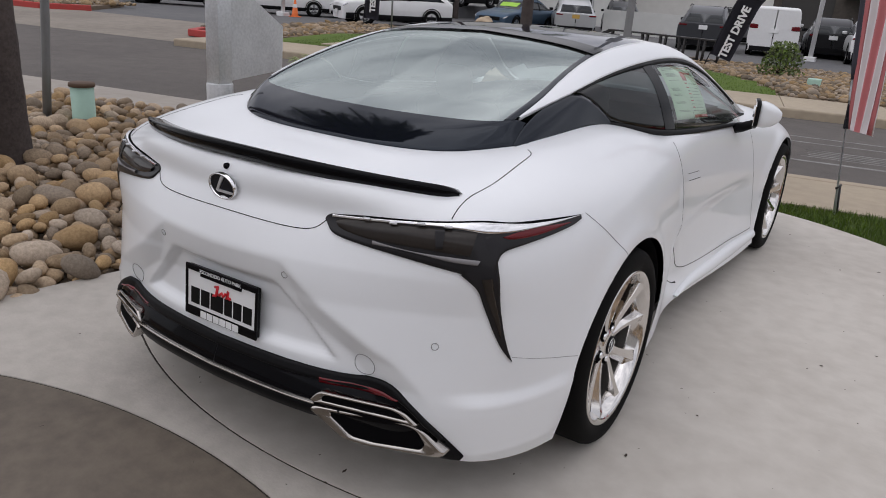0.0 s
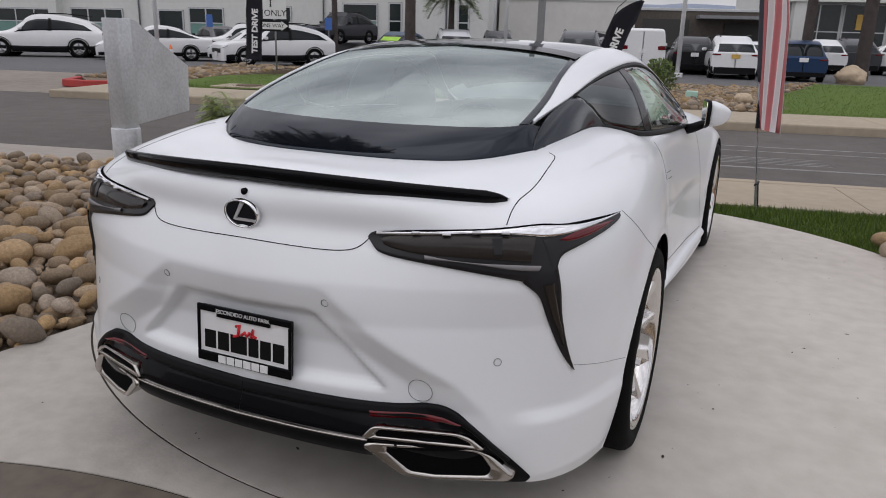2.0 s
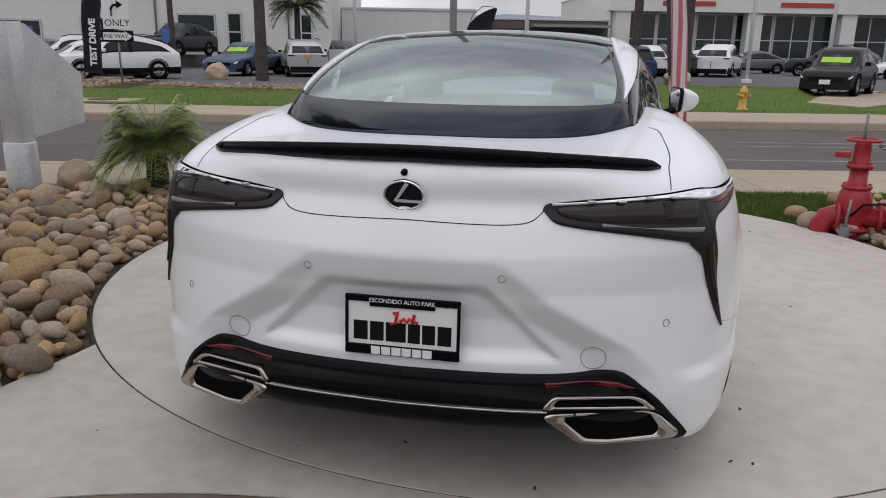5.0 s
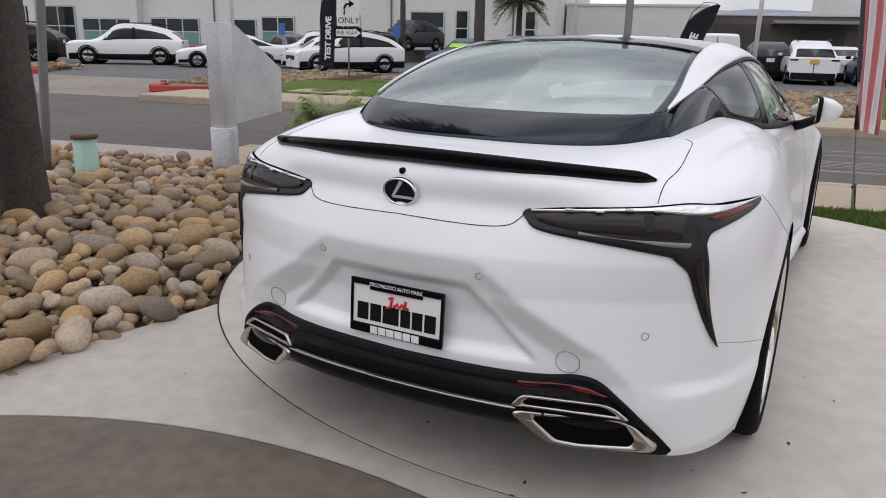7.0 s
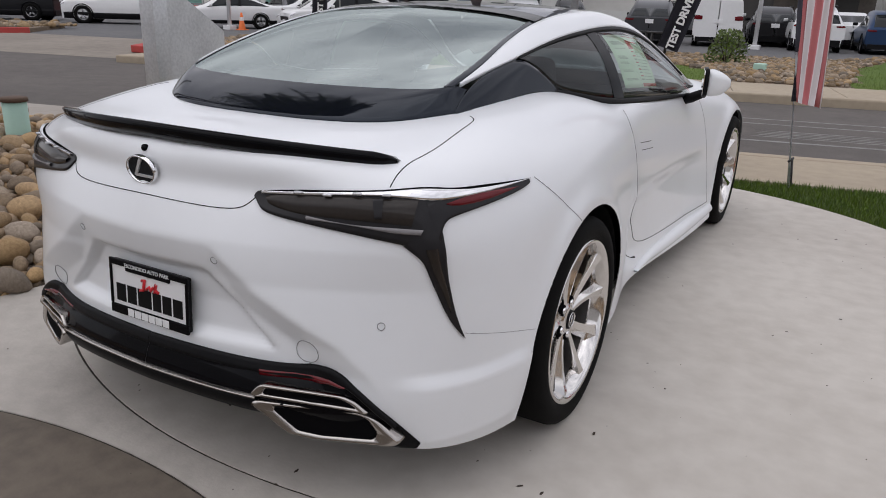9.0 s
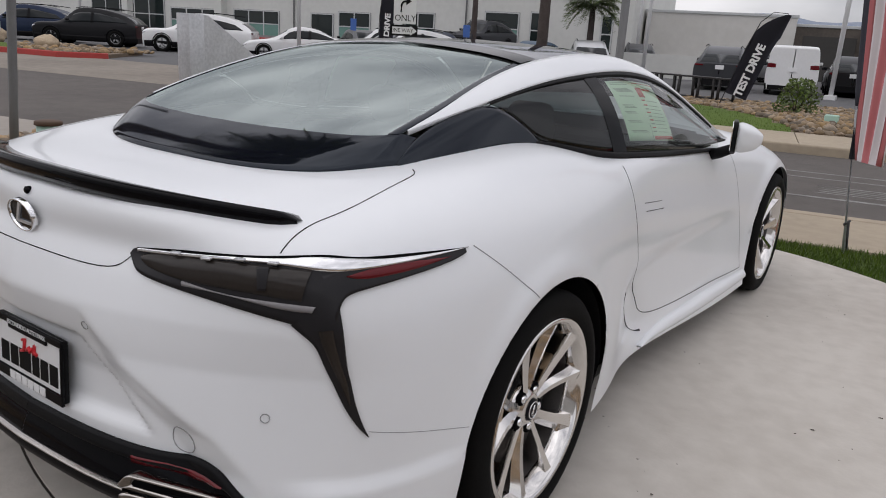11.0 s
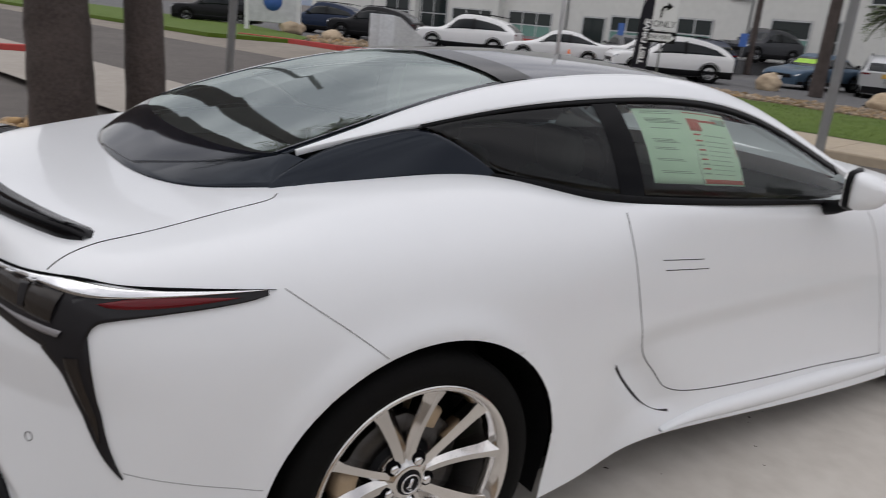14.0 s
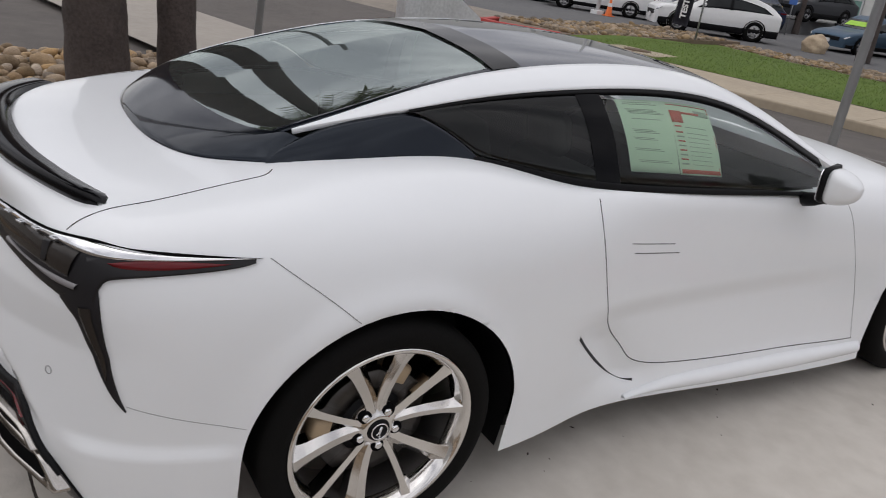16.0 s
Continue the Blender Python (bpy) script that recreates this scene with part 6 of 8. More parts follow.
def flange(m, r, t=0.03, bolts=8):
    bm = bmesh.new()
    lathe(bm, [(0, -t / 2), (r, -t / 2), (r + 0.004, 0), (r, t / 2), (0, t / 2)], 28, m)
    ob = part("flange", bm, M_HYDRED, fdc)
    for k in range(bolts):
        bm = bmesh.new()
        a = 2 * math.pi * k / bolts
        lathe(bm, [(0.012, -t), (0.012, t), (0, t)], 6, m @ Matrix.Translation((r * 0.82 * math.cos(a), r * 0.82 * math.sin(a), 0)))
        part("bolt", bm, M_HYDRED, ob)


RX, T = Matrix.Rotation(radians(90), 4, "Y"), Matrix.Translation
for off in (0.0, 0.44):
    bm = bmesh.new()
    lathe(bm, [(0.10, 0.0), (0.10, 0.20), (0.135, 0.26), (0.135, 0.34), (0.115, 0.42), (0.075, 0.46), (0.07, 0.62), (0.0, 0.62)], 28, T((off, 0, 0)))
    part("valve_body", bm, M_HYDRED, fdc, "cast red valve body")
    for z, r in ((0.10, 0.15), (0.455, 0.115), (0.63, 0.10)):
        flange(T((off, 0, z)), r)
    bm = bmesh.new()
    lathe(bm, [(0.078, 0.63), (0.062, 0.66), (0.050, 0.72), (0.046, 0.79), (0.060, 0.80), (0.060, 0.83), (0, 0.83)], 20, T((off, 0, 0)))
    for a in (0, 180):
        box(bm, 0.038, 0.064, -0.012, 0.012, 0.64, 0.80, 0.004, T((off, 0, 0)) @ Matrix.Rotation(radians(a), 4, "Z"))
    part("yoke", bm, M_HYDRED, fdc, "red valve yoke")
    bm = bmesh.new()
    lathe(bm, [(0.125 + 0.013 * math.cos(t), 0.845 + 0.013 * math.sin(t)) for t in np.linspace(0, 2 * math.pi, 9)], 36, T((off, 0, 0)))
    for a in range(0, 360, 72):
        tube(bm, [(off, 0, 0.845), (off + 0.125 * math.cos(radians(a)), 0.125 * math.sin(radians(a)), 0.845)], 0.009, 6)
    part("hand_wheel", bm, M_HYDRED, fdc, "red spoked hand wheel")
    bm = bmesh.new()
    tube(bm, [(off, 0, 0.82), (off, 0, 1.06)], 0.012, 8)
    part("stem", bm, M_GALV, fdc, "bare steel valve stem")
bm = bmesh.new()
tube(bm, [(-0.02, 0, 0.20), (-0.13, 0, 0.20), (-0.19, 0, 0.175), (-0.225, 0, 0.10), (-0.235, 0, -0.02)], 0.088, 20)
part("elbow", bm, M_HYDRED, fdc, "red down-turned pipe elbow")
flange(T((-0.11, 0, 0.20)) @ RX, 0.135)
bm = bmesh.new()
tube(bm, [(0.05, 0, 0.20), (0.90, 0, 0.20)], 0.085, 20)
part("run_pipe", bm, M_HYDRED, fdc, "red horizontal run of pipe")
for x in (0.2, 0.3, 0.62):
    flange(T((x, 0, 0.20)) @ RX, 0.135)
bm = bmesh.new()
box(bm, -0.20, -0.08, -0.03, 0.03, 0.69, 0.74, 0.01)
part("tamper_arm", bm, M_HYDRED, fdc, "red switch arm", smooth=False)
bm = bmesh.new()
tube(bm, [(-0.03, -0.12, 0.36), (-0.045, -0.13, 0.2), (-0.05, -0.14, -0.02)], 0.012, 8)
part("conduit", bm, M_GALV, fdc, "grey conduit")
bm = bmesh.new()
box(bm, -0.09, -0.01, -0.18, -0.12, 0.0, 0.13, 0.008)
part("conduit_box", bm, M_GALV, fdc, "grey conduit box", smooth=False)
bm = bmesh.new()
tube(bm, [(-0.02, -0.12, 0.22), (0.06, -0.15, 0.33), (0.2, -0.15, 0.35), (0.42, -0.14, 0.28)], 0.009, 8)
part("cable", bm, M_SATIN, fdc, "thin black cable")
bm = bmesh.new()
for k in range(12):
    f = k / 11
    lathe(bm, [(0.012 + 0.004 * math.cos(t), 0.004 * math.sin(t)) for t in np.linspace(0, 2 * math.pi, 5)], 8, T((0.10 + 0.30 * f, -0.02, 0.83 - 0.10 * math.sin(math.pi * f))) @ Matrix.Rotation(radians(90 * (k % 2)), 4, "X"))
part("chain", bm, M_TIMBER, fdc, "dark lock chain")


# stones and boulders
def boulder(x, y, z, sx, sy, sz, seed, label="rounded tan boulder resting on the ground", name="boulder", group=""):
    ob_bm = bmesh.new()
    bmesh.ops.create_icosphere(ob_bm, subdivisions=4, radius=1.0)
    for v in ob_bm.verts:
        n = noise.fractal(v.co * 1.1 + Vector((seed * 3.1, seed, 0)), 1.0, 2.0, 4)
        v.co *= 1 + 0.22 * n
        v.co = Vector((v.co.x * sx, v.co.y * sy, v.co.z * sz))
    ob = part(name, ob_bm, M_BOULDER)
    ob.matrix_basis = Matrix.Translation((x, y, z)) @ Matrix.Rotation(seed * 1.7, 4, "Z")
    return tagged(ob, label, "boulder", group)


boulder(-4.12, 3.16, 0.04, 0.19, 0.17, 0.18, 1, "tan boulder beside the sign foot")
boulder(-3.74, 2.93, 0.0, 0.15, 0.13, 0.11, 2, "tan boulder under the low palm")
# ---------- across the street ----------
STM = Matrix.Rotation(ST, 4, "Z")


def building(name, label, u0, u1, w0, w1, h, material, z0=-0.1):
    b = thing(name, label, "building", STM)
    bm = bmesh.new()
    box(bm, u0, u1, w0, w1, z0, h)
    part("wall", bm, material, b, smooth=False)
    bm = bmesh.new()
    box(bm, u0 - 0.08, u1 + 0.08, w0 - 0.08, w1 + 0.08, h, h + 0.18, 0.02)
    part("roof", bm, M_FRAME, b, "flat roof coping", smooth=False)
    return b


def window(b, u0, u1, z0, z1, w, cols=1, rows=1, green=False, sill=True, name="window"):
    """A glazed opening set into a facade: reveal, frame, mullions, panes."""
    win = new(name)
    win.parent = b
    bm = bmesh.new()
    box(bm, u0 - 0.06, u1 + 0.06, w - 0.03, w + 0.02, z0 - 0.06, z1 + 0.06)
    part("reveal", bm, M_GALV, win, smooth=False)
    for i in range(cols):
        for j in range(rows):
            bm = bmesh.new()
            du, dz = (u1 - u0) / cols, (z1 - z0) / rows
            box(bm, u0 + i * du + 0.04, u0 + (i + 1) * du - 0.04, w - 0.045, w - 0.031, z0 + j * dz + 0.04, z0 + (j + 1) * dz - 0.04)
            part("pane", bm, M_WGREEN if green and j == 0 else M_WGLASS, win, smooth=False)
    bm = bmesh.new()
    for i in range(cols + 1):
        x = u0 + i * (u1 - u0) / cols
        box(bm, x - 0.045, x + 0.045, w - 0.08, w - 0.03, z0, z1)
    for j in range(rows + 1):
        z = z0 + j * (z1 - z0) / rows
        box(bm, u0, u1, w - 0.078, w - 0.03, z - 0.04, z + 0.04)
    part("frame", bm, M_FRAME, win, smooth=False)
    if sill:
        bm = bmesh.new()
        box(bm, u0 - 0.1, u1 + 0.1, w - 0.14, w - 0.03, z0 - 0.14, z0 - 0.06)
        part("sill", bm, M_FRAME, win, smooth=False)
    return win


WB = 48.0
left = building("dealer_building", "long white stucco dealership building with green-tinted windows", -64, -6.6, WB, WB + 22, 9.0, M_WALL_W)
for u0, u1, z0, z1, c in ((-43.9, -39.1, .5, 2.3, 3), (-37.6, -33.4, .5, 2.4, 3), (-28.1, -25.5, .6, 2.6, 2), (-22.9, -20.4, .8, 2.8, 2), (-16.6, -14.2, 1.0, 3.1, 1)):
    window(left, u0, u1, z0, z1, WB, c, 2, True)
for u0, u1, z0, z1, c in ((-13.35, -12.5, .9, 3.2, 1), (-8.6, -7.9, .9, 3.2, 1)):
    window(left, u0, u1, z0, z1, WB, c, 2, False)
for u0, u1 in ((-19.4, -18.1), (-11.2, -10.2), (-24.6, -23.2)):
    window(left, u0, u1, 4.3, 6.2, WB, 1, 2, False)
window(left, -30.5, -28.6, 0.2, 2.4, WB, 1, 1, False, False, "door")
window(left, -52.5, -44.6, 0.2, 3.2, WB, 5, 2, False, False)
bm = bmesh.new()
box(bm, -47.0, -46.4, WB - 2.2, WB - 1.6, 0.15, 5.0)
part("porch_column", bm, M_WALL_W, left, "white porch column", smooth=False)
bm = bmesh.new()
box(bm, -39.0, -38.3, WB - 0.7, WB, 0.15, 6.0)
part("pilaster", bm, M_WALL_W, left, "white pilaster", smooth=False)
for u in (-32.0, -18.0, -9.4):
    bm = bmesh.new()
    tube(bm, [(u, WB - 0.1, 0.2), (u, WB - 0.1, 9)], 0.06, 8)
    part("downpipe", bm, M_GALV, left, "grey downpipe")

mid = building("low_building", "low pale grey stucco building behind the car lot", -6.4, 3.0, WB + 4, WB + 24, 3.75, M_WALL_G)
shed = building("dark_shed", "low dark brown shed with loading doors beside the pale building", 3.02, 12.6, WB + 4.4, WB + 22, 3.25, M_SHED)
bm = bmesh.new()
box(bm, 3.5, 6.6, WB + 4.28, WB + 4.4, -0.1, 2.7)
part("loading_door", bm, M_DARKVOID, shed, "dark weathered timber loading door", smooth=False)
bm = bmesh.new()
box(bm, 8.9, 11.6, WB + 4.28, WB + 4.4, -0.1, 2.5)
part("loading_door", bm, M_DARKVOID, shed, "dark weathered timber loading door", smooth=False)
bm = bmesh.new()
box(bm, 7.0, 12.4, WB + 2.4, WB + 4.4, 2.75, 2.95)
part("canopy", bm, M_GALV, shed, "grey canopy over the doors", smooth=False)
bm = bmesh.new()
box(bm, -5.6, -0.6, 38.8, 39.0, -0.1, 1.1)
tagged(part("yard_wall", bm, M_WALL_W, None, smooth=False), "low white yard wall in the car lot", kind="structure").matrix_basis = STM

right = building("showroom", "glass-fronted dealership showroom with a white fascia and red stripe", 14.5, 62, 60, 84, 6.2, M_WALL_W)
bm = bmesh.new()
box(bm, 14.0, 62.5, 58.4, 60, 4.3, 6.2)
part("fascia", bm, M_WALL_W, right, "deep white fascia", smooth=False)
for u0, u1 in ((18.2, 22.4), (27.6, 32.0), (40, 46)):
    bm = bmesh.new()
    box(bm, u0, u1, 58.33, 58.39, 4.75, 5.1)
    part("red_stripe", bm, M_KERBRED, right, "red fascia stripe", smooth=False)
for k in range(14):
    window(right, 15.2 + 3.2 * k, 18.2 + 3.2 * k, 0.25, 4.2, 60.0, 2, 2, False, False)
for u in (14.6, 25.2, 32.8, 41.5, 52):
    bm = bmesh.new()
    box(bm, u, u + 1.2, 58.6, 59.6, 0.15, 4.3)
    part("column", bm, M_WALL_W, right, "white showroom column", smooth=False)
bm = bmesh.new()
box(bm, 19.3, 20.4, 59.85, 59.95, 2.4, 3.5)
part("yellow_poster", bm, M_HYDYEL, right, "yellow window poster", smooth=False)

# hazy hills
bm = bmesh.new()
rows = []
for i in range(120):
    a = radians(-75 + 150 * i / 119)
    h = 47 + 26 * noise.fractal((i * 0.09, 3.3, 0), 1.0, 2.0, 5) + 14 * noise.noise((i * 0.05, 9, 0))
    rows.append([(1150 * math.sin(a), 1150 * math.cos(a), -2), (1180 * math.sin(a), 1180 * math.cos(a), max(4, h) * 0.7), (1230 * math.sin(a), 1230 * math.cos(a), max(6, h))])
sheet(bm, rows)
tagged(part("hills", bm, M_HILL), "hazy blue-grey hills on the horizon", kind="structure")

# stone strip between lawn and lot

palm_tree(-12.3, 24.9, 0.20, 8.0, 22, 2.4, "tall palm beside the car lot", z0=-0.06)
palm_tree(4.35, 33.6, 0.25, 8.0, 22, 2.4, "tall palm beside the car lot", z0=-0.06)
palm_tree(2.15, 33.4, 0.20, 8.0, 20, 2.4, "tall palm beside the car lot", z0=-0.06)
palm_tree(-14.9, 35.03, 0.17, 3.4, 46, 1.75, "shorter palm with a full crown in the lot", z0=-0.1, sag=0.72, broad=0.075)
palm_tree(*st2(-14.4, 40.0), 0.16, 8.0, 20, 2.0, "tall thin palm in the lot", z0=-0.1)

boulder(-14.3, 25.1, 0.15, 0.56, 0.45, 0.40, 3, "large tan boulder by the lot")
boulder(-8.7, 22.6, 0.14, 0.60, 0.45, 0.36, 4, "large tan boulder by the lot")
boulder(3.75, 30.0, 0.18, 0.60, 0.5, 0.40, 5, "large tan boulder at the foot of a palm")
boulder(0.62, 15.2, 0.14, 0.22, 0.18, 0.17, 6, "tan boulder on the stony bank")
boulder(*st2(-24.0, 19.2), 0.2, 0.6, 0.42, 0.32, 7, "large tan boulder by the far driveway")
boulder(*st2(-30.0, 21.4), 0.25, 0.62, 0.5, 0.4, 8, "large tan boulder by the far driveway")


def lot_lamp(x, y, h=9.0, r=0.085, z0=-0.1):
    ob = thing("lot_lamp_pole", "white steel lamp pole in the car lot", "lamp pole", Matrix.Translation((x, y, z0)), group="lot lamp poles")
    bm = bmesh.new()
    tube(bm, [(0, 0, 0), (0, 0, h)], r, 10)
    part("shaft", bm, M_SIGNW, ob)
    bm = bmesh.new()
    box(bm, -0.2, 0.2, -0.2, 0.2, 0, 0.18, 0.02)
    part("base_cover", bm, M_SIGNW, ob, smooth=False)


for x, y in ((-22.2, 21.6), (-15.2, 42.5), (7.2, 34.0), (10.6, 34.2), (-2.5, 29.4), (-45, 25), (-11.2, 33.2)):
    lot_lamp(x, y)

# yellow hydrant
hy = thing("fire_hydrant", "yellow fire hydrant on the lawn across the street", "hydrant", Matrix.Translation((3.70, 15.05, 0.02)) @ Matrix.Scale(0.74, 4))
bm = bmesh.new()
lathe(bm, [(0.17, 0), (0.17, 0.05), (0.11, 0.07), (0.105, 0.50), (0.13, 0.52), (0.13, 0.56), (0.10, 0.62), (0.05, 0.68), (0.03, 0.70), (0.03, 0.74), (0, 0.74)], 24)
part("barrel", bm, M_HYDYEL, hy)
for a in (0, 120, 240):
    bm = bmesh.new()
    lathe(bm, [(0.055, 0), (0.055, 0.10), (0.07, 0.10), (0.07, 0.15), (0.02, 0.15), (0.02, 0.18), (0, 0.18)], 14, Matrix.Translation((0, 0, 0.42)) @ Matrix.Rotation(radians(a), 4, "Z") @ Matrix.Translation((0.06, 0, 0)) @ Matrix.Rotation(radians(90), 4, "Y"))
    part("outlet_cap", bm, M_HYDYEL, hy)


def test_flag(x, y, lean, turn, h=3.4, z0=-0.04):
    """A black feather banner with white lettering."""
    ob = thing("feather_banner", "black feather banner lettered in white, leaning on its pole", "banner", Matrix.Translation((x, y, z0)) @ Matrix.Rotation(radians(turn), 4, "Z") @ Matrix.Rotation(radians(lean), 4, "Y"), group="black banners")
    bm = bmesh.new()
    tube(bm, [(0, 0, 0), (0, 0, h * 0.6), (0.05, 0, h * 0.85), (0.25, 0, h * 0.97), (0.6, 0, h)], 0.018, 8, 0.008)
    part("pole", bm, M_TIMBER, ob)
    bm = bmesh.new()
    rows = []
    for i in range(21):
        f = i / 20
        z = 0.35 + (h - 0.37) * f
        x0 = 0.0 if f < 0.6 else 0.6 * ((f - 0.6) / 0.4) ** 2.4
        wid = 0.66 * (0.92 + 0.08 * f) if f < 0.8 else max(0.02, 0.70 - x0)
        rows.append([(x0 + (0.70 - x0 if f >= 0.8 else wid) * j / 5, 0.03 * math.sin(3 * j / 5 + 4 * f), z) for j in range(6)])
    sheet(bm, rows)
    bmesh.ops.solidify(bm, geom=list(bm.faces), thickness=0.004)
    part("cloth", bm, M_BANNER, ob, "black banner cloth")
    for s in (-1, 1):
        mm = Matrix.Translation((0.36, 0.034 * s, h * 0.40)) @ Matrix.Rotation(radians(90), 4, "X")
        mm = mm if s < 0 else Matrix.Translation((0.36, 0.036, h * 0.40)) @ Matrix.Rotation(radians(180), 4, "Z") @ Matrix.Rotation(radians(90), 4, "X")
        words("lettering", "TEST DRIVE", 0.30, M_LETTERW, ob, mm @ Matrix.Rotation(radians(90), 4, "Z"), 0.002, 0, 0.95, 0.012)
    bm = bmesh.new()
    slab(bm, [(0.36, 0.78 * h), (0.50, 0.80 * h), (0.46, 0.86 * h), (0.34, 0.84 * h)], -0.04, -0.036)
    bmesh.ops.transform(bm, matrix=Matrix.Rotation(radians(90), 4, "X"), verts=bm.verts)
    part("red_mark", bm, M_LETTERR, ob, "small red mark", smooth=False)


test_flag(-4.05, 20.3, 17, 5, 2.8)
test_flag(-15.95, 19.3, 3, 8, 3.3)

# turn-right sign with a one-way plate
sg = thing("traffic_sign", "white turn-only sign above a black one-way arrow plate", "traffic sign", Matrix.Translation((-13.76, 18.09, -0.32)) @ Matrix.Rotation(radians(20), 4, "Z"))
bm = bmesh.new()
tube(bm, [(0, 0, 0), (0, 0, 2.9)], 0.03, 8)
part("post", bm, M_GALV, sg)
bm = bmesh.new()
box(bm, -0.38, 0.38, -0.045, -0.03, 1.98, 2.9, 0.004)
part("panel", bm, M_SIGNW, sg, "white sign panel", smooth=False)
up_ = Matrix.Rotation(radians(90), 4, "X")
words("lettering", "ONLY", 0.27, M_SIGNK, sg, Matrix.Translation((0.02, -0.047, 2.15)) @ up_, 0.002)
bm = bmesh.new()
tube(bm, [(-0.12, -0.05, 2.35), (-0.12, -0.05, 2.55), (-0.06, -0.05, 2.66), (0.06, -0.05, 2.68)], 0.035, 6)
slab(bm, [(0.04, 2.56), (0.22, 2.68), (0.04, 2.80)], 0.044, 0.054)
bmesh.ops.transform(bm, matrix=Matrix(((1, 0, 0, 0), (0, 0, -1, 0), (0, 1, 0, 0), (0, 0, 0, 1))), verts=[v for v in bm.verts if v.co.y > 1])
part("arrow", bm, M_SIGNK, sg, "black turn arrow", smooth=False)
bm = bmesh.new()
box(bm, -0.46, 0.46, -0.07, -0.05, 1.60, 1.94, 0.004)
part("one_way_plate", bm, M_SIGNK, sg, "black one-way plate", smooth=False)
bm = bmesh.new()
slab(bm, [(-0.40, 1.66), (0.22, 1.66), (0.22, 1.62), (0.44, 1.77), (0.22, 1.92), (0.22, 1.88), (-0.40, 1.88)], 0.072, 0.078)
bmesh.ops.transform(bm, matrix=Matrix(((1, 0, 0, 0), (0, 0, -1, 0), (0, 1, 0, 0), (0, 0, 0, 1))), verts=bm.verts)
part("white_arrow", bm, M_SIGNW, sg, "white arrow", smooth=False)
words("lettering", "ONE WAY", 0.17, M_SIGNK, sg, Matrix.Translation((-0.08, -0.080, 1.77)) @ up_, 0.001)

# traffic cone
cone = thing("traffic_cone", "orange traffic cone with a white collar", "traffic cone", Matrix.Translation((-21.6, 21.7, -0.08)))
bm = bmesh.new()
lathe(bm, [(0.15, 0.03), (0.035, 0.70), (0, 0.70)], 20)
box(bm, -0.19, 0.19, -0.19, 0.19, 0, 0.035, 0.01)
part("body", bm, M_ORANGE, cone)
bm = bmesh.new()
lathe(bm, [(0.096, 0.38), (0.071, 0.52)], 20)
part("collar", bm, M_SIGNW, cone)

# low steel display ramps on the bank
for k in range(6):
    rk = thing("display_ramp", "dark steel vehicle display ramp on the stony bank", "ramp", Matrix.Translation((-7.6 + 0.66 * k, 22.6 - 0.16 * k, -0.06)) @ Matrix.Rotation(radians(8), 4, "Z"), group="display ramps")
    bm = bmesh.new()
    box(bm, -0.36, 0.36, -0.16, 0.16, 0.64, 0.69, 0.01)
    part("deck", bm, M_TIMBER, rk, smooth=False)
    for s in (-1, 1):
        bm = bmesh.new()
        tube(bm, [(-0.21, 0.13 * s, 0.64), (-0.23, 0.13 * s, 0.0)], 0.032, 6)
        tube(bm, [(0.21, 0.13 * s, 0.64), (0.23, 0.13 * s, 0.0)], 0.032, 6)
        tube(bm, [(-0.23, 0.13 * s, 0.06), (0.23, 0.13 * s, 0.06)], 0.024, 6)
        part("leg", bm, M_TIMBER, rk)
bm = bmesh.new()
box(bm, -1.6, 0, -0.18, 0.18, -0.04, 0.04, 0.01)
inc = part("ramp_plank", bm, M_TIMBER, None, smooth=False)
inc.matrix_basis = Matrix.Translation((-7.9, 22.7, 0.59)) @ Matrix.Rotation(radians(8), 4, "Z") @ Matrix.Rotation(radians(-22), 4, "Y")
tagged(inc, "dark steel inclined plank against the ramps", "plank")

# parking sign and dealer board by the far driveway
board = thing("dealer_board", "low grey board with a round blue mark on two posts", "sign", Matrix.Translation((*st2(-30.5, 20.6), 0.05)) @ Matrix.Rotation(radians(62), 4, "Z"))
bm = bmesh.new()
box(bm, -1.15, 1.15, -0.1, 0.1, 0.4, 1.95, 0.02)
part("panel", bm, M_BRUSHED, board, smooth=False)
for s in (-1, 1):
    bm = bmesh.new()
    box(bm, s * 1.25 - 0.1, s * 1.25 + 0.1, -0.12, 0.12, 0, 2.15, 0.01)
    part("post", bm, M_SIGNW, board, smooth=False)
bm = bmesh.new()
lathe(bm, [(0.45, 0.0), (0.45, 0.02), (0, 0.02)], 28, Matrix.Translation((0, -0.1, 1.4)) @ Matrix.Rotation(radians(90), 4, "X"))
part("round_mark", bm, M_BLUE, board, "round blue mark")
for x, y in ((-27.5, 31.0), (-21.5, 33.5)):
    ps = thing("parking_sign", "small blue parking sign on a post", "sign", Matrix.Translation((x, y, -0.1)))
    bm = bmesh.new()
    tube(bm, [(0, 0, 0), (0, 0, 2.0)], 0.025, 6)
    part("post", bm, M_GALV, ps)
    bm = bmesh.new()
    box(bm, -0.22, 0.22, -0.04, -0.02, 1.45, 2.1, 0.01)
    part("panel", bm, M_BLUE, ps, smooth=False)

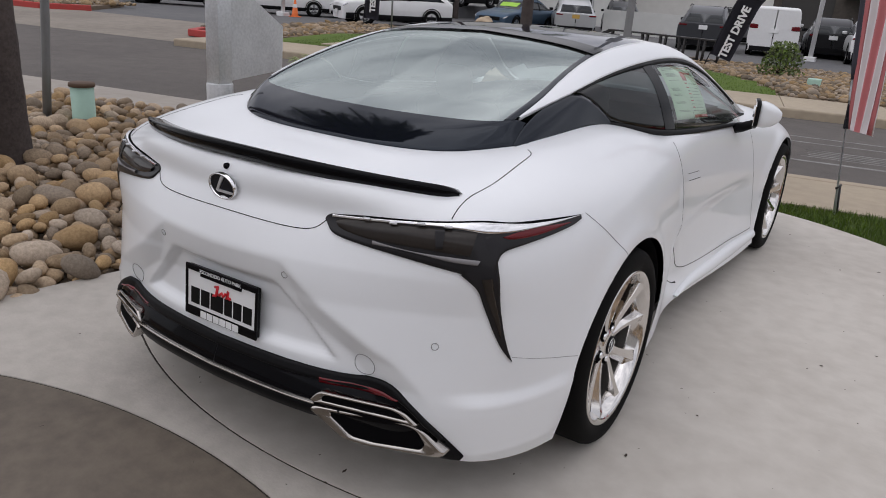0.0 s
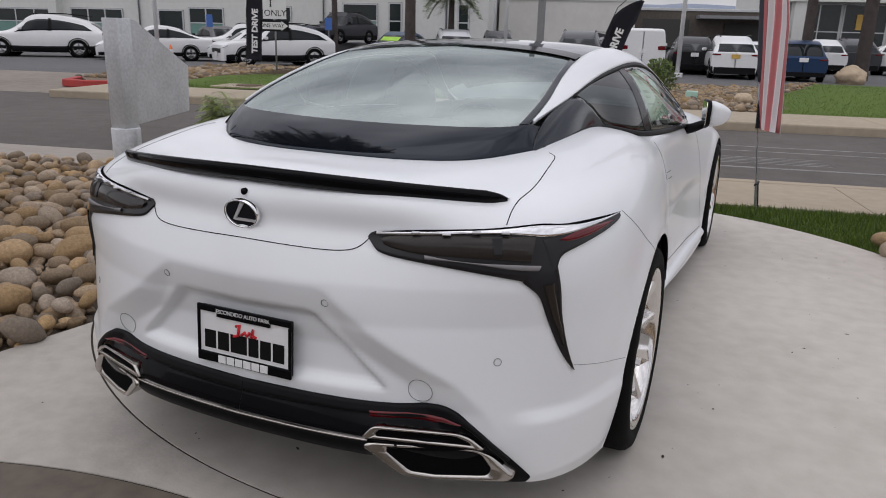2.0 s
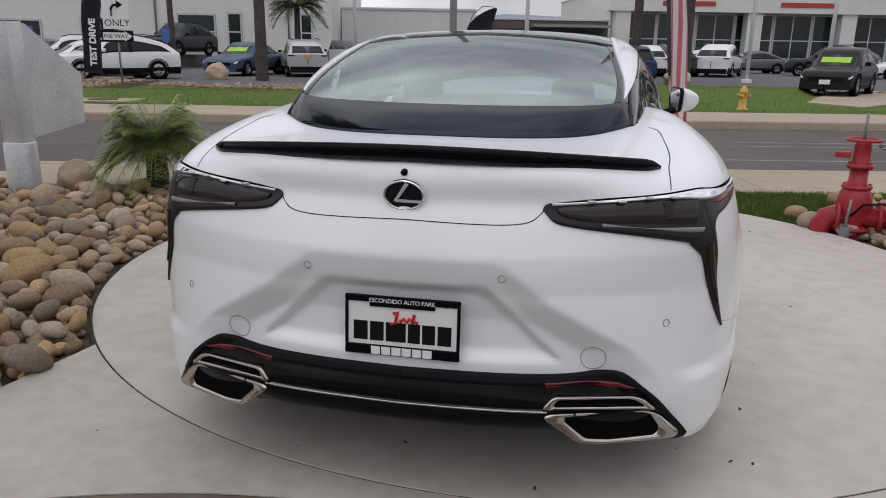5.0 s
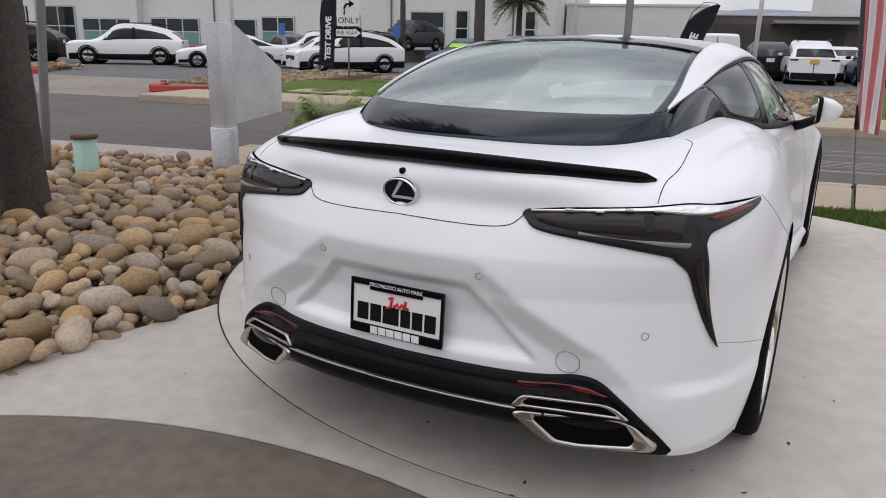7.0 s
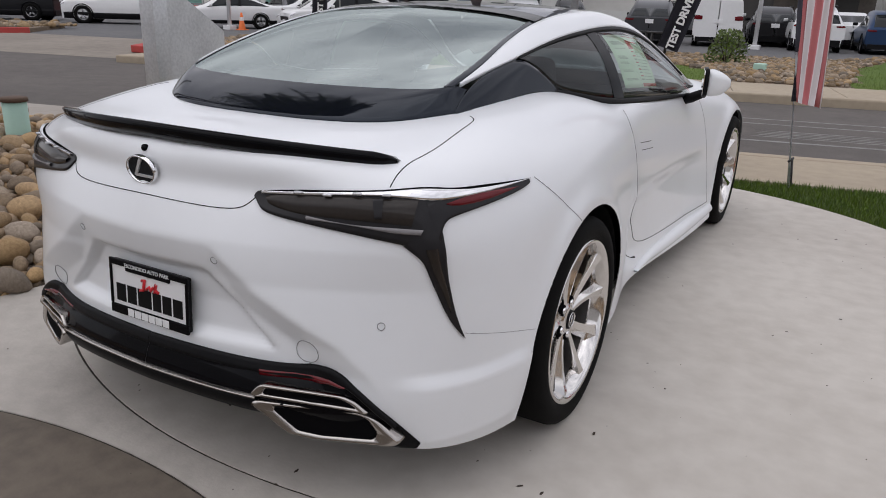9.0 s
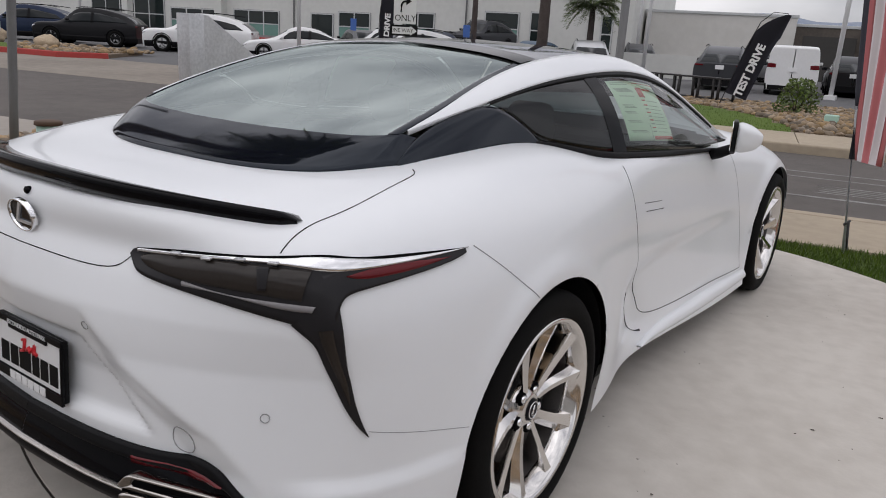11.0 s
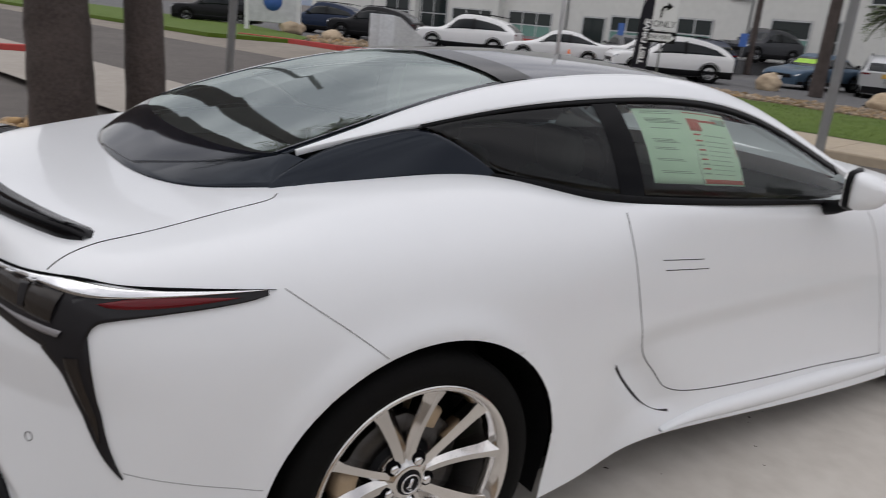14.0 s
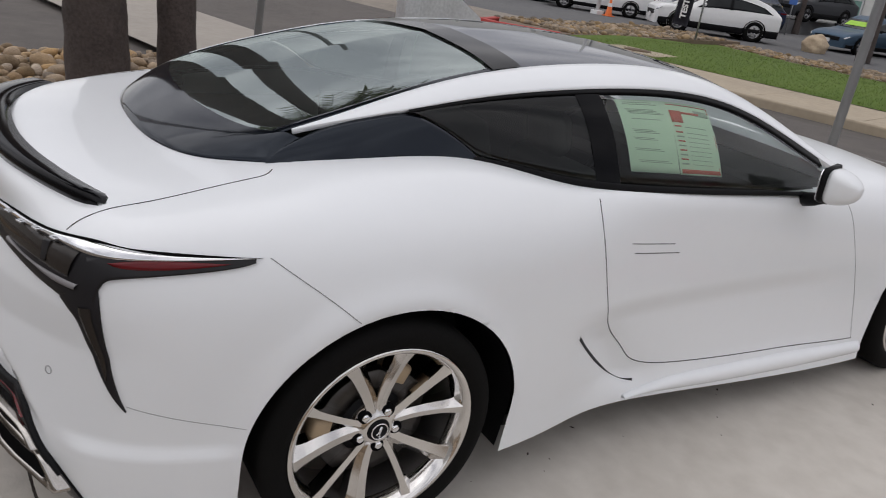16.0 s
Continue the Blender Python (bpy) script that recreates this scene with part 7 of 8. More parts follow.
# inspection cover on its concrete collar, utility box
bm = bmesh.new()
box(bm, -0.75, 0.75, -0.5, 0.5, 0.0, 0.06, 0.01)
cov = part("cover_collar", bm, M_SIDEWALK, None, smooth=False)
cov.matrix_basis = Matrix.Translation(st(-7.3, 13.9)) @ STM
tagged(cov, "concrete collar round an inspection cover in the lawn", "cover collar")
bm = bmesh.new()
lathe(bm, [(0, 0.075), (0.30, 0.075), (0.31, 0.062), (0.31, 0.05), (0, 0.05)], 28)
cov = part("manhole_cover", bm, M_RUST)
cov.matrix_basis = Matrix.Translation(st(-7.3, 13.9))
tagged(cov, "round rusty inspection cover set in concrete", "manhole cover")
bm = bmesh.new()
box(bm, -0.13, 0.13, -0.10, 0.10, 0.0, 0.20, 0.02)
ub = part("utility_box", bm, M_TEAL, None, smooth=False)
ub.matrix_basis = Matrix.Translation(st(2.85, 15.3, 0.06))
tagged(ub, "small green utility box among bank stones", "utility box")


def bush(x, y, z, r, h, seed, label):
    ob = thing("bush", label, "bush", Matrix.Translation((x, y, z)))
    random.seed(seed)
    bm = bmesh.new()
    for k in range(9):
        a = k * 2.4
        tube(bm, [(0, 0, 0), (0.4 * r * math.cos(a), 0.4 * r * math.sin(a), h * 0.5), (0.8 * r * math.cos(a), 0.8 * r * math.sin(a), h * random.uniform(0.5, 0.95))], 0.015, 5, 0.005)
    part("stems", bm, M_TRUNK, ob)
    bm = bmesh.new()
    for k in range(1100):
        a, f, e = random.uniform(0, 6.283), random.random() ** 0.4, random.random()
        rr = r * f * math.sqrt(max(0.05, 1 - (e * 0.9) ** 2)) * (1 + 0.3 * noise.noise((math.cos(a) * 2, math.sin(a) * 2, seed)))
        c = Vector((rr * math.cos(a), rr * math.sin(a), h * (0.08 + 0.92 * e)))
        d = Vector((random.gauss(0, 1), random.gauss(0, 1), random.gauss(0.5, 0.7))).normalized() * random.uniform(0.06, 0.11)
        s = d.cross(Vector((random.gauss(0, 1), random.gauss(0, 1), random.gauss(0, 1)))).normalized() * 0.02
        bm.faces.new([bm.verts.new(q) for q in (c - s, c + d * 0.5 - s * 1.4, c + d, c + d * 0.5 + s * 1.4)])
    part("crown", bm, M_BUSH, ob, "loose green leaves", smooth=False)


bush(-1.6, 17.8, 0.04, 0.50, 0.80, 11, "loose green shrub on the stony bank")
# ---------- parked cars in the lots ----------
PAINTS = {}


def paint(name, rgb, metal=0.0):
    if name not in PAINTS:
        PAINTS[name] = mat(name + "_car_paint", rgb, 0.3, metal=metal, coat=0.45 if max(rgb) > 0.3 else 0.04, spec=0.5 if max(rgb) > 0.3 else 0.16, var=0.15, scale=1.2)
    return PAINTS[name]


WHITE, BLACK, GREY, SILVER, BLUE, NAVY, CHARC = ("white", (.78, .78, .78), 0), ("black", (.015, .015, .017), 0), ("grey", (.16, .16, .165), .3), ("silver", (.50, .51, .52), .5), ("blue", (.025, .05, .11), .2), ("navy", (.02, .03, .06), .2), ("charcoal", (.06, .062, .068), .3)
# station rows: share of length from the tail, width, belt height, roof height, roof half-width
FORMS = {
    "suv": [(0, .92, .585, .60, .70), (.018, .97, .60, .66, .73), (.10, .99, .615, .83, .72), (.30, 1, .595, .968, .74), (.48, 1, .575, 1, .76), (.59, 1, .565, .945, .74), (.735, 1, .56, .60, .74), (.88, .98, .56, .585, .72), (.965, .93, .525, .55, .66), (1, .84, .45, .48, .56)],
    "hatch": [(0, .90, .56, .58, .66), (.025, .96, .59, .68, .70), (.12, .99, .59, .94, .73), (.32, 1, .58, 1, .74), (.50, 1, .57, .985, .73), (.62, 1, .56, .90, .71), (.77, .99, .55, .59, .70), (.90, .96, .52, .545, .65), (.97, .90, .46, .485, .56), (1, .80, .38, .40, .48)],
    "sedan": [(0, .90, .60, .63, .66), (.03, .96, .645, .68, .68), (.15, .99, .645, .705, .69), (.28, 1, .63, .93, .70), (.45, 1, .61, 1, .71), (.57, 1, .60, .95, .70), (.73, .99, .58, .62, .70), (.88, .97, .54, .57, .65), (.97, .91, .47, .50, .56), (1, .80, .39, .42, .48)],
    "van": [(0, .95, .60, .93, .84), (.012, .98, .61, .985, .88), (.10, .99, .61, 1, .89), (.35, 1, .59, 1, .89), (.62, 1, .57, .99, .87), (.72, 1, .55, .93, .82), (.84, .99, .51, .60, .76), (.93, .96, .47, .52, .66), (.98, .90, .41, .46, .56), (1, .80, .35, .38, .48)],
}


def car_wheel(car, x, y, r, side):
    w = new("wheel")
    w.parent = car
    w.matrix_basis = Matrix.Translation((x, y, r)) @ Matrix.Rotation(radians(90 * side), 4, "Y")
    bm = bmesh.new()
    lathe(bm, [(r * .62, -.18), (r * .93, -.19), (r, -.16), (r, -.03), (r * .95, 0), (r * .64, 0), (r * .62, -.02)], 28)
    part("tyre", bm, M_RUBBER, w)
    bm = bmesh.new()
    lathe(bm, [(r * .64, -.005), (r * .58, -.02), (r * .55, -.08), (r * .2, -.07), (r * .16, -.03), (0, -.03)], 20)
    for k in range(5):
        a = radians(72 * k)
        box(bm, r * .12, r * .60, -.035, .035, -.05, -.018, 0.0, Matrix.Rotation(a, 4, "Z"))
    part("rim", bm, M_RIM_FAR, w)


def parked_car(form, x, y, heading, L, W, H, colour, label, z0=-0.08, tag=False, lights="red", group="parked cars", card=False):
    """A parked car: lofted shell, glazing, lamps, wheels, plate. heading: degrees of its nose from +y, to the left."""
    car = thing("parked_" + ("van" if form == "van" else "car"), label, "van" if form == "van" else "car", Matrix.Translation((x, y, z0)) @ Matrix.Rotation(radians(heading), 4, "Z"), group=group)
    rows = FORMS[form]
    net = [[] for _ in range(7)]

    def station(y_, w, belt, roof, rw, shut):
        hw = W / 2 * w
        prof = [(hw * .93, .20), (hw, .45 * belt * H + .12), (hw * .99, .80 * belt * H), (hw * .965, belt * H), (min(rw * W / 2, hw * .95), (belt + (roof - belt) * .88) * H), (rw * W / 2 * .80, (belt + (roof - belt) * .985) * H), (0, roof * H)]
        for j, (px, pz) in enumerate(prof):
            net[j].append((px * shut, y_, pz))

    station(-L / 2 + .0, *rows[0][1:], 0.02)
    for f, *rest in rows:
        station(-L / 2 + f * L, *rest, 1.0)
    station(L / 2 + .0, *rows[-1][1:], 0.02)
    sk = Skin(net, nu=110, nv=40)
    wr = .21 * H if form != "van" else .175 * H
    wr = max(.32, min(.385, wr * 1.06))
    axles = (-L / 2 + .20 * L, L / 2 - .19 * L)
    bm = bmesh.new()
    for side in (1, -1):
        p = sk.pts * np.array([side, 1, 1])
        grid = []
        for j in range(p.shape[0]):
            row = []
            for i in range(p.shape[1]):
                px, py, pz = p[j, i]
                ay = min(axles, key=lambda a: abs(a - py))
                d = math.hypot(py - ay, pz - wr)
                if abs(px) > .3 * W and d < wr * 1.16:
                    py, pz = ay + (py - ay) * wr * 1.16 / max(d, .05), max(.2, wr + (pz - wr) * wr * 1.16 / max(d, .05))
                row.append(bm.verts.new((px, py, pz)))
            grid.append(row)
        for a, b in zip(grid, grid[1:]):
            for k in range(len(a) - 1):
                q = (a[k], a[k + 1], b[k + 1], b[k])
                bm.faces.new(q if side > 0 else q[::-1])
    bmesh.ops.remove_doubles(bm, verts=bm.verts, dist=0.002)
    body_ = part("body", bm, paint(colour[0], colour[1], colour[2]), car)
    uv = lambda pts: np.array(pts, float)
    lin = lambda pts, n: bspline(uv(pts), np.linspace(0, len(pts) - 1, n))

    def pane(name, lo, hi, material, off=.006, lab=""):
        for side in (1, -1):
            bm = bmesh.new()
            patch(bm, sk, lin(lo, 20), lin(hi, 20), 20, 6, off, -.01, side=side)
            part(name, bm, material, car, lab)

    def across_pane(name, lo, hi, material, off=.006):
        bm = bmesh.new()
        for side in (1, -1):
            patch(bm, sk, lin(lo, 14), lin(hi, 14), 14, 6, off, off, side=side)
        part(name, bm, material, car)

    g0, g1 = (2.75, 6.7) if form != "van" else (5.0, 6.6)
    pane("side_window", ((g0, 3.06), (4.3, 3.06), (g1, 3.06)), ((g0 + .5, 3.62), (4.4, 3.90), (g1 - .7, 3.80)), M_CARGLASS)
    bm = bmesh.new()
    for side in (1, -1):
        patch(bm, sk, lin(((4.55, 3.02), (4.72, 3.02)), 4), lin(((4.55, 3.94), (4.68, 3.94)), 4), 4, 6, .010, -.01, side=side)
        patch(bm, sk, lin(((1.2, .02), (4.3, .02), (9.2, .02)), 40), lin(((1.2, .8), (4.3, .6), (9.2, .8)), 40) if form == "suv" else lin(((1.2, .55), (4.3, .42), (9.2, .55)), 40), 40, 4, .008, -.01, side=side)
    part("pillar_and_sill_trim", bm, M_SATIN, car, "black pillar covers and sills")
    across_pane("windscreen", ((6.15, 4.25), (6.98, 3.98)), ((6.15, 6), (7.02, 6)), M_CARGLASS)
    if card:
        across_pane("sales_card", ((6.35, 5.0), (6.75, 5.0)), ((6.35, 6), (6.75, 6)), M_SALECARD, .012)
    if form != "van":
        r0, r1 = (1.55, 2.9) if form != "sedan" else (3.05, 3.95)
        across_pane("rear_window", ((r0, 4.0), (r1, 4.3)), ((r0, 6), (r1, 6)), M_CARGLASS)
    # lamps, grille, plate
    pane("tail_lamp", ((0.68, 2.62), (0.95, 2.58), (1.5, 2.62)), ((0.68, 3.02), (0.95, 3.10), (1.45, 3.02)), M_RED if lights == "red" else M_LAMP, .012)
    pane("head_lamp", ((8.9, 2.42), (9.4, 2.36), (9.85, 2.36)), ((8.9, 2.62), (9.4, 2.80), (9.85, 2.76)), M_CLEAR, .012)
    bm = bmesh.new()
    box(bm, -W * .30, W * .30, L / 2 - .03, L / 2 + .025, .30 * H, .40 * H, .02)
    part("grille", bm, M_SATIN, car, "black grille", smooth=False)
    bm = bmesh.new()
    box(bm, -W * .43, W * .43, -L / 2 - .02, -L / 2 + .05, .20, .46 if form == "suv" else .38, .02)
    part("rear_bumper_trim", bm, M_SATIN, car, "black lower bumper", smooth=False)
    bm = bmesh.new()
    box(bm, -.16, .16, -L / 2 - .03, -L / 2 - .005, .48 * H, .48 * H + .16, .005)
    part("rear_plate", bm, M_HYDYEL if tag else M_PLATEW, car, "plate insert", smooth=False)
    bm = bmesh.new()
    box(bm, -.16, .16, L / 2 + .02, L / 2 + .04, .24 * H, .24 * H + .14, .005)
    part("front_plate", bm, M_HYDYEL if tag else M_PLATEW, car, "plate insert", smooth=False)
    for s in (1, -1):
        bm = bmesh.new()
        box(bm, -.09, .09, -.06, .06, -.06, .06, .03, Matrix.Translation((s * (W / 2 + .06), L / 2 - .36 * L, .66 * H)), 2)
        part("door_mirror", bm, M_SATIN if colour[0] != "white" else paint(*colour), car)
        for a in axles:
            bm = bmesh.new()
            lathe(bm, [(wr * 1.15, -.10), (wr * 1.15, .0), (wr * 1.04, .004), (wr * 1.0, -.12), (0, -.12)], 28, Matrix.Translation((s * (W / 2 - .012), a, wr + .01)) @ Matrix.Rotation(radians(90 * s), 4, "Y"))
            part("wheel_arch", bm, M_GAP, car, "black wheel arch")
            car_wheel(car, s * (W / 2 - .015), a, wr, s)
    if form == "suv":
        for s in (1, -1):
            bm = bmesh.new()
            tube(bm, [(s * W * .33, -L * .38, H * .97), (s * W * .335, -L * .2, H * 1.02), (s * W * .335, L * .02, H * 1.01), (s * W * .33, L * .08, H * .97)], .018, 6)
            part("roof_rail", bm, M_SATIN, car)
    return car


# near row behind the lawn, from the far driveway to the right
parked_car("suv", -17.6, 23.2, 146, 4.64, 1.85, 1.63, WHITE, "white crossover parked side-on behind the lawn")
parked_car("hatch", -20.4, 25.6, 136, 4.3, 1.8, 1.46, WHITE, "white hatchback parked beyond the white crossover", tag=True)
parked_car("suv", -23.2, 28.4, 130, 4.6, 1.88, 1.64, WHITE, "white crossover at the back of the group", tag=True)
parked_car("suv", -23.4, 38.0, 176, 5.0, 1.98, 1.78, CHARC, "dark grey large crossover facing the street", z0=0.62, tag=True)
parked_car("sedan", -15.4, 30.0, 176, 4.7, 1.83, 1.46, ("steel_blue", (.07, .11, .16), .3), "steel-blue saloon with a sales card in its windscreen", card=True)
parked_car("suv", -12.9, 30.6, 28, 4.36, 1.80, 1.63, SILVER, "silver-white small crossover seen from behind", tag=True)
parked_car("suv", -14.2, 40.2, 25, 4.6, 1.85, 1.65, CHARC, "dark crossover parked near the low wall")
parked_car("suv", -9.3, 41.5, 150, 4.9, 1.95, 1.72, BLACK, "black crossover by the yard wall", tag=True)
parked_car("sedan", -7.6, 39.5, 120, 4.7, 1.85, 1.5, GREY, "grey saloon beside the yard wall")
parked_car("suv", -6.9, 30.8, 12, 4.9, 1.95, 1.70, CHARC, "dark grey crossover seen from behind")
parked_car("van", -4.35, 31.6, 10, 4.8, 1.83, 1.86, WHITE, "white panel van seen from behind")
parked_car("suv", -6.4, 44.0, 12, 4.6, 1.85, 1.6, SILVER, "silver crossover in the back row")
parked_car("hatch", -3.1, 37.5, 12, 4.3, 1.8, 1.5, SILVER, "silver hatchback in the back row")
parked_car("suv", -2.55, 34.2, 10, 4.6, 1.85, 1.6, BLACK, "black crossover seen from behind")
parked_car("suv", -0.75, 31.6, 10, 4.43, 1.81, 1.66, WHITE, "white crossover seen from behind", tag=True)
parked_car("sedan", -0.2, 39.8, 10, 4.6, 1.82, 1.46, SILVER, "silver saloon in the back row")
parked_car("hatch", 1.75, 32.0, 8, 4.4, 1.82, 1.56, BLUE, "blue hatchback seen from behind")
parked_car("sedan", 0.3, 35.8, 8, 4.6, 1.82, 1.46, WHITE, "white saloon in the middle row")
parked_car("suv", 3.0, 41.5, 8, 4.6, 1.85, 1.66, WHITE, "white crossover in the back row")
parked_car("suv", 4.6, 43.0, 6, 4.9, 1.95, 1.74, CHARC, "charcoal crossover seen from behind", tag=True)
parked_car("suv", 7.3, 43.2, -18, 5.17, 2.02, 1.78, WHITE, "white people carrier seen from behind")
parked_car("suv", 14.2, 46.5, 62, 4.95, 1.95, 1.82, CHARC, "dark grey off-roader parked across the lot")
parked_car("hatch", 8.36, 24.55, 152, 3.75, 1.66, 1.50, BLACK, "black small hatchback facing the street on a pad in the lawn", z0=-0.02, card=True)
parked_car("hatch", 14.6, 31.0, 115, 4.4, 1.8, 1.5, SILVER, "silver hatchback at the end of the row")
parked_car("sedan", 17.8, 45.0, 100, 4.6, 1.82, 1.46, WHITE, "white saloon by the showroom")
parked_car("sedan", 10.6, 51.5, 100, 4.6, 1.82, 1.46, GREY, "grey saloon before the showroom")
parked_car("hatch", 7.2, 51.5, 95, 4.3, 1.8, 1.5, WHITE, "white hatchback before the showroom")
parked_car("suv", 21.5, 48.0, 95, 4.6, 1.85, 1.66, WHITE, "white crossover before the showroom")
parked_car("suv", -28.3, 21.3, 128, 5.0, 1.98, 1.78, WHITE, "large white off-roader parked across the far driveway")
parked_car("sedan", -23.4, 22.7, 135, 4.65, 1.82, 1.45, WHITE, "white saloon parked beyond the sign", tag=True)
parked_car("suv", -38.5, 18.5, 128, 4.9, 1.95, 1.75, NAVY, "dark blue crossover by the far driveway")
parked_car("suv", -34.0, 19.2, 128, 4.9, 1.95, 1.75, BLACK, "black crossover by the far driveway")
parked_car("suv", -42.5, 13.5, 150, 4.9, 1.95, 1.75, BLACK, "black crossover beyond the far lawn")
parked_car("hatch", -29.0, 33.0, 60, 4.4, 1.8, 1.5, GREY, "grey hatchback by the dealership windows")
parked_car("suv", -24.0, 34.0, 55, 4.6, 1.85, 1.66, NAVY, "dark crossover by the dealership windows")
# ---------- river stones, last ----------
random.seed(21)
STONES = []
for k in range(10):
    bm = bmesh.new()
    bmesh.ops.create_icosphere(bm, subdivisions=3 if k < 5 else 2, radius=1.0)
    for v in bm.verts:
        v.co *= 1 + 0.17 * noise.noise(v.co * 0.9 + Vector((k * 5.1, k, 0))) + 0.05 * noise.noise(v.co * 2.4 + Vector((k, 7, k)))
    ax = (random.uniform(0.85, 1.25), random.uniform(0.62, 0.9), random.uniform(0.45, 0.68))
    for v in bm.verts:
        v.co = Vector((v.co.x * ax[0], v.co.y * ax[1], v.co.z * ax[2]))
    for f in bm.faces:
        f.smooth = True
    me = bpy.data.meshes.new("stone")
    bm.to_mesh(me)
    bm.free()
    me.materials.append(M_STONE)
    STONES.append(me)


def bed_ok(x, y):
    """Inside the stone bed, clear of slabs and feet."""
    if math.hypot(x - PAD[0], y - PAD[1]) < PAD_R + 0.05 or math.hypot(x - DARK[0], y - DARK[1]) < DARK_R + 0.05:
        return False
    if x > -1.66 and -1.6 < y < 0.2 and x < 1.5:
        return False
    u, w = x * math.cos(ST) + y * math.sin(ST), -x * math.sin(ST) + y * math.cos(ST)
    return w < W_IN - 0.07 and -6.85 < x


def scatter(test, x0, x1, y0, y1, lo, hi, tries, cell=0.10, pack=0.72, feet=()):
    """Sizes and places of loose stones, packed without much overlap."""
    placed, gridc = [], {}
    for _ in range(tries):
        x, y = random.uniform(x0, x1), random.uniform(y0, y1)
        r = lo + (hi - lo) * random.random() ** 2.2
        if not test(x, y) or any(math.hypot(x - a, y - b) < c + r * 0.6 for a, b, c in feet):
            continue
        gi, gj = int(x // 0.2), int(y // 0.2)
        ok = True
        for a in (-1, 0, 1):
            for b in (-1, 0, 1):
                for px, py, pr in gridc.get((gi + a, gj + b), ()):
                    if math.hypot(px - x, py - y) < pack * (pr + r):
                        ok = False
                        break
        if ok:
            gridc.setdefault((gi, gj), []).append((x, y, r))
            placed.append((x, y, r))
    return placed


def stone_pose(x, y, r, z):
    return Matrix.Translation((x, y, z)) @ Matrix.Rotation(random.uniform(0, 6.28), 4, "Z") @ Matrix.Rotation(random.gauss(0, 0.25), 4, "X") @ Matrix.Rotation(random.gauss(0, 0.25), 4, "Y") @ Matrix.Diagonal((r, r, r, 1))


def joined(name, items, material, label, sharp=2):
    """Many small stones in one mesh."""
    vs, fs = [], []
    lib = []
    for me in STONES[5:]:
        lib.append((np.array([v.co for v in me.vertices]), np.array([p.vertices for p in me.polygons])))
    n = 0
    for x, y, r, z in items:
        m = np.array(stone_pose(x, y, r, z))
        v, f = random.choice(lib)
        vs.append(v @ m[:3, :3].T + m[:3, 3])
        fs.append(f + n)
        n += len(v)
    vs, fs = np.concatenate(vs), np.concatenate(fs)
    me = bpy.data.meshes.new(name)
    me.from_pydata(vs.tolist(), [], fs.tolist())
    me.polygons.foreach_set("use_smooth", [True] * len(me.polygons))
    me.materials.append(material)
    return tagged(new(name, me), label, kind="stuff")


FEET = ((-4.39, 2.84, 0.16), (-3.99, -0.07, 0.22), (-4.14, 0.56, 0.16), (-4.85, -1.3, 0.30), (-5.12, 1.8, 0.11), (-5.5, 1.68, 0.05), (-4.30, 3.10, 0.22), (-3.72, 2.95, 0.2))
under = scatter(bed_ok, -6.8, -1.4, -4.5, 3.2, 0.035, 0.075, 18000, pack=0.62, feet=FEET)
upper = scatter(bed_ok, -6.8, -1.4, -4.5, 3.2, 0.055, 0.128, 14000, pack=0.78, feet=FEET)
near = [s for s in upper if -4.6 < s[0] and -2.6 < s[1] < 2.6][:300]
bed = thing("stone_bed", "bed of rounded tan and grey river stones beside the pad", "stone bed")
for x, y, r in near:
    ob = new("stone", STONES[random.randrange(5)])
    ob.parent = bed
    ob.matrix_basis = stone_pose(x, y, r, 0.0 + 0.25 * r + random.uniform(0, 0.03))
rest = [(x, y, r, -0.03 + 0.2 * r) for x, y, r in under] + [(x, y, r, 0.25 * r + random.uniform(0, 0.03)) for x, y, r in upper if (x, y, r) not in near]
joined("river_stones", rest, M_STONE, "many rounded tan and grey river stones covering the bed")


def right_ok(x, y):
    if not bed_ok(x, y) or x < 1.2:
        return False
    return not (y > 3.35 and x < 2.62) and math.hypot(x - 2.30, y - 2.98) > 0.12 and y > -6


right_st = scatter(right_ok, 1.2, 5.6, -3.0, 4.6, 0.05, 0.13, 9000, pack=0.72)
joined("river_stones", [(x, y, r, -0.02 + 0.25 * r) for x, y, r in right_st], M_STONE, "rounded tan river stones round the red fire valves")
edge = scatter(lambda x, y: 0 < math.hypot(x - PAD[0], y - PAD[1]) - PAD_R - 0.06 < 0.24 and y > 2.3 and x > 2.06, 1.6, 2.9, 2.2, 3.9, 0.07, 0.12, 900, pack=0.85)
joined("river_stones", [(x, y, r, 0.02 + 0.2 * r) for x, y, r in edge], M_STONE, "rounded tan stones along the pad edge")


def strip_ok(u, w):
    return w > lawn_top(u) + 0.1


far = []
for u, w, r in scatter(strip_ok, -9.4, 12, 13.3, 23.4, 0.045, 0.12, 52000, pack=0.66) + scatter(strip_ok, 12, 34, 13.3, 23.4, 0.06, 0.16, 12000, pack=0.70):
    x, y = st2(u, w)
    far.append((x, y, r, bank(u, w) + 0.25 * r))
joined("bank_stones", far, M_RUBBLE, "tan river stones on the bank across the street")
drv = []
for u, w, r in scatter(lambda u, w: True, -12.3, -9.6, 14.4, 23, 0.06, 0.16, 3500, pack=0.75) + scatter(lambda u, w: w > 17.2 + 0.75 * max(0, -23 - u), -26, -20.6, 17.1, 21.4, 0.07, 0.2, 3000, pack=0.75):
    x, y = st2(u, w)
    drv.append((x, y, r, (0.05 if u < -15 else max(0.05, ramp(w))) + 0.2 * r))
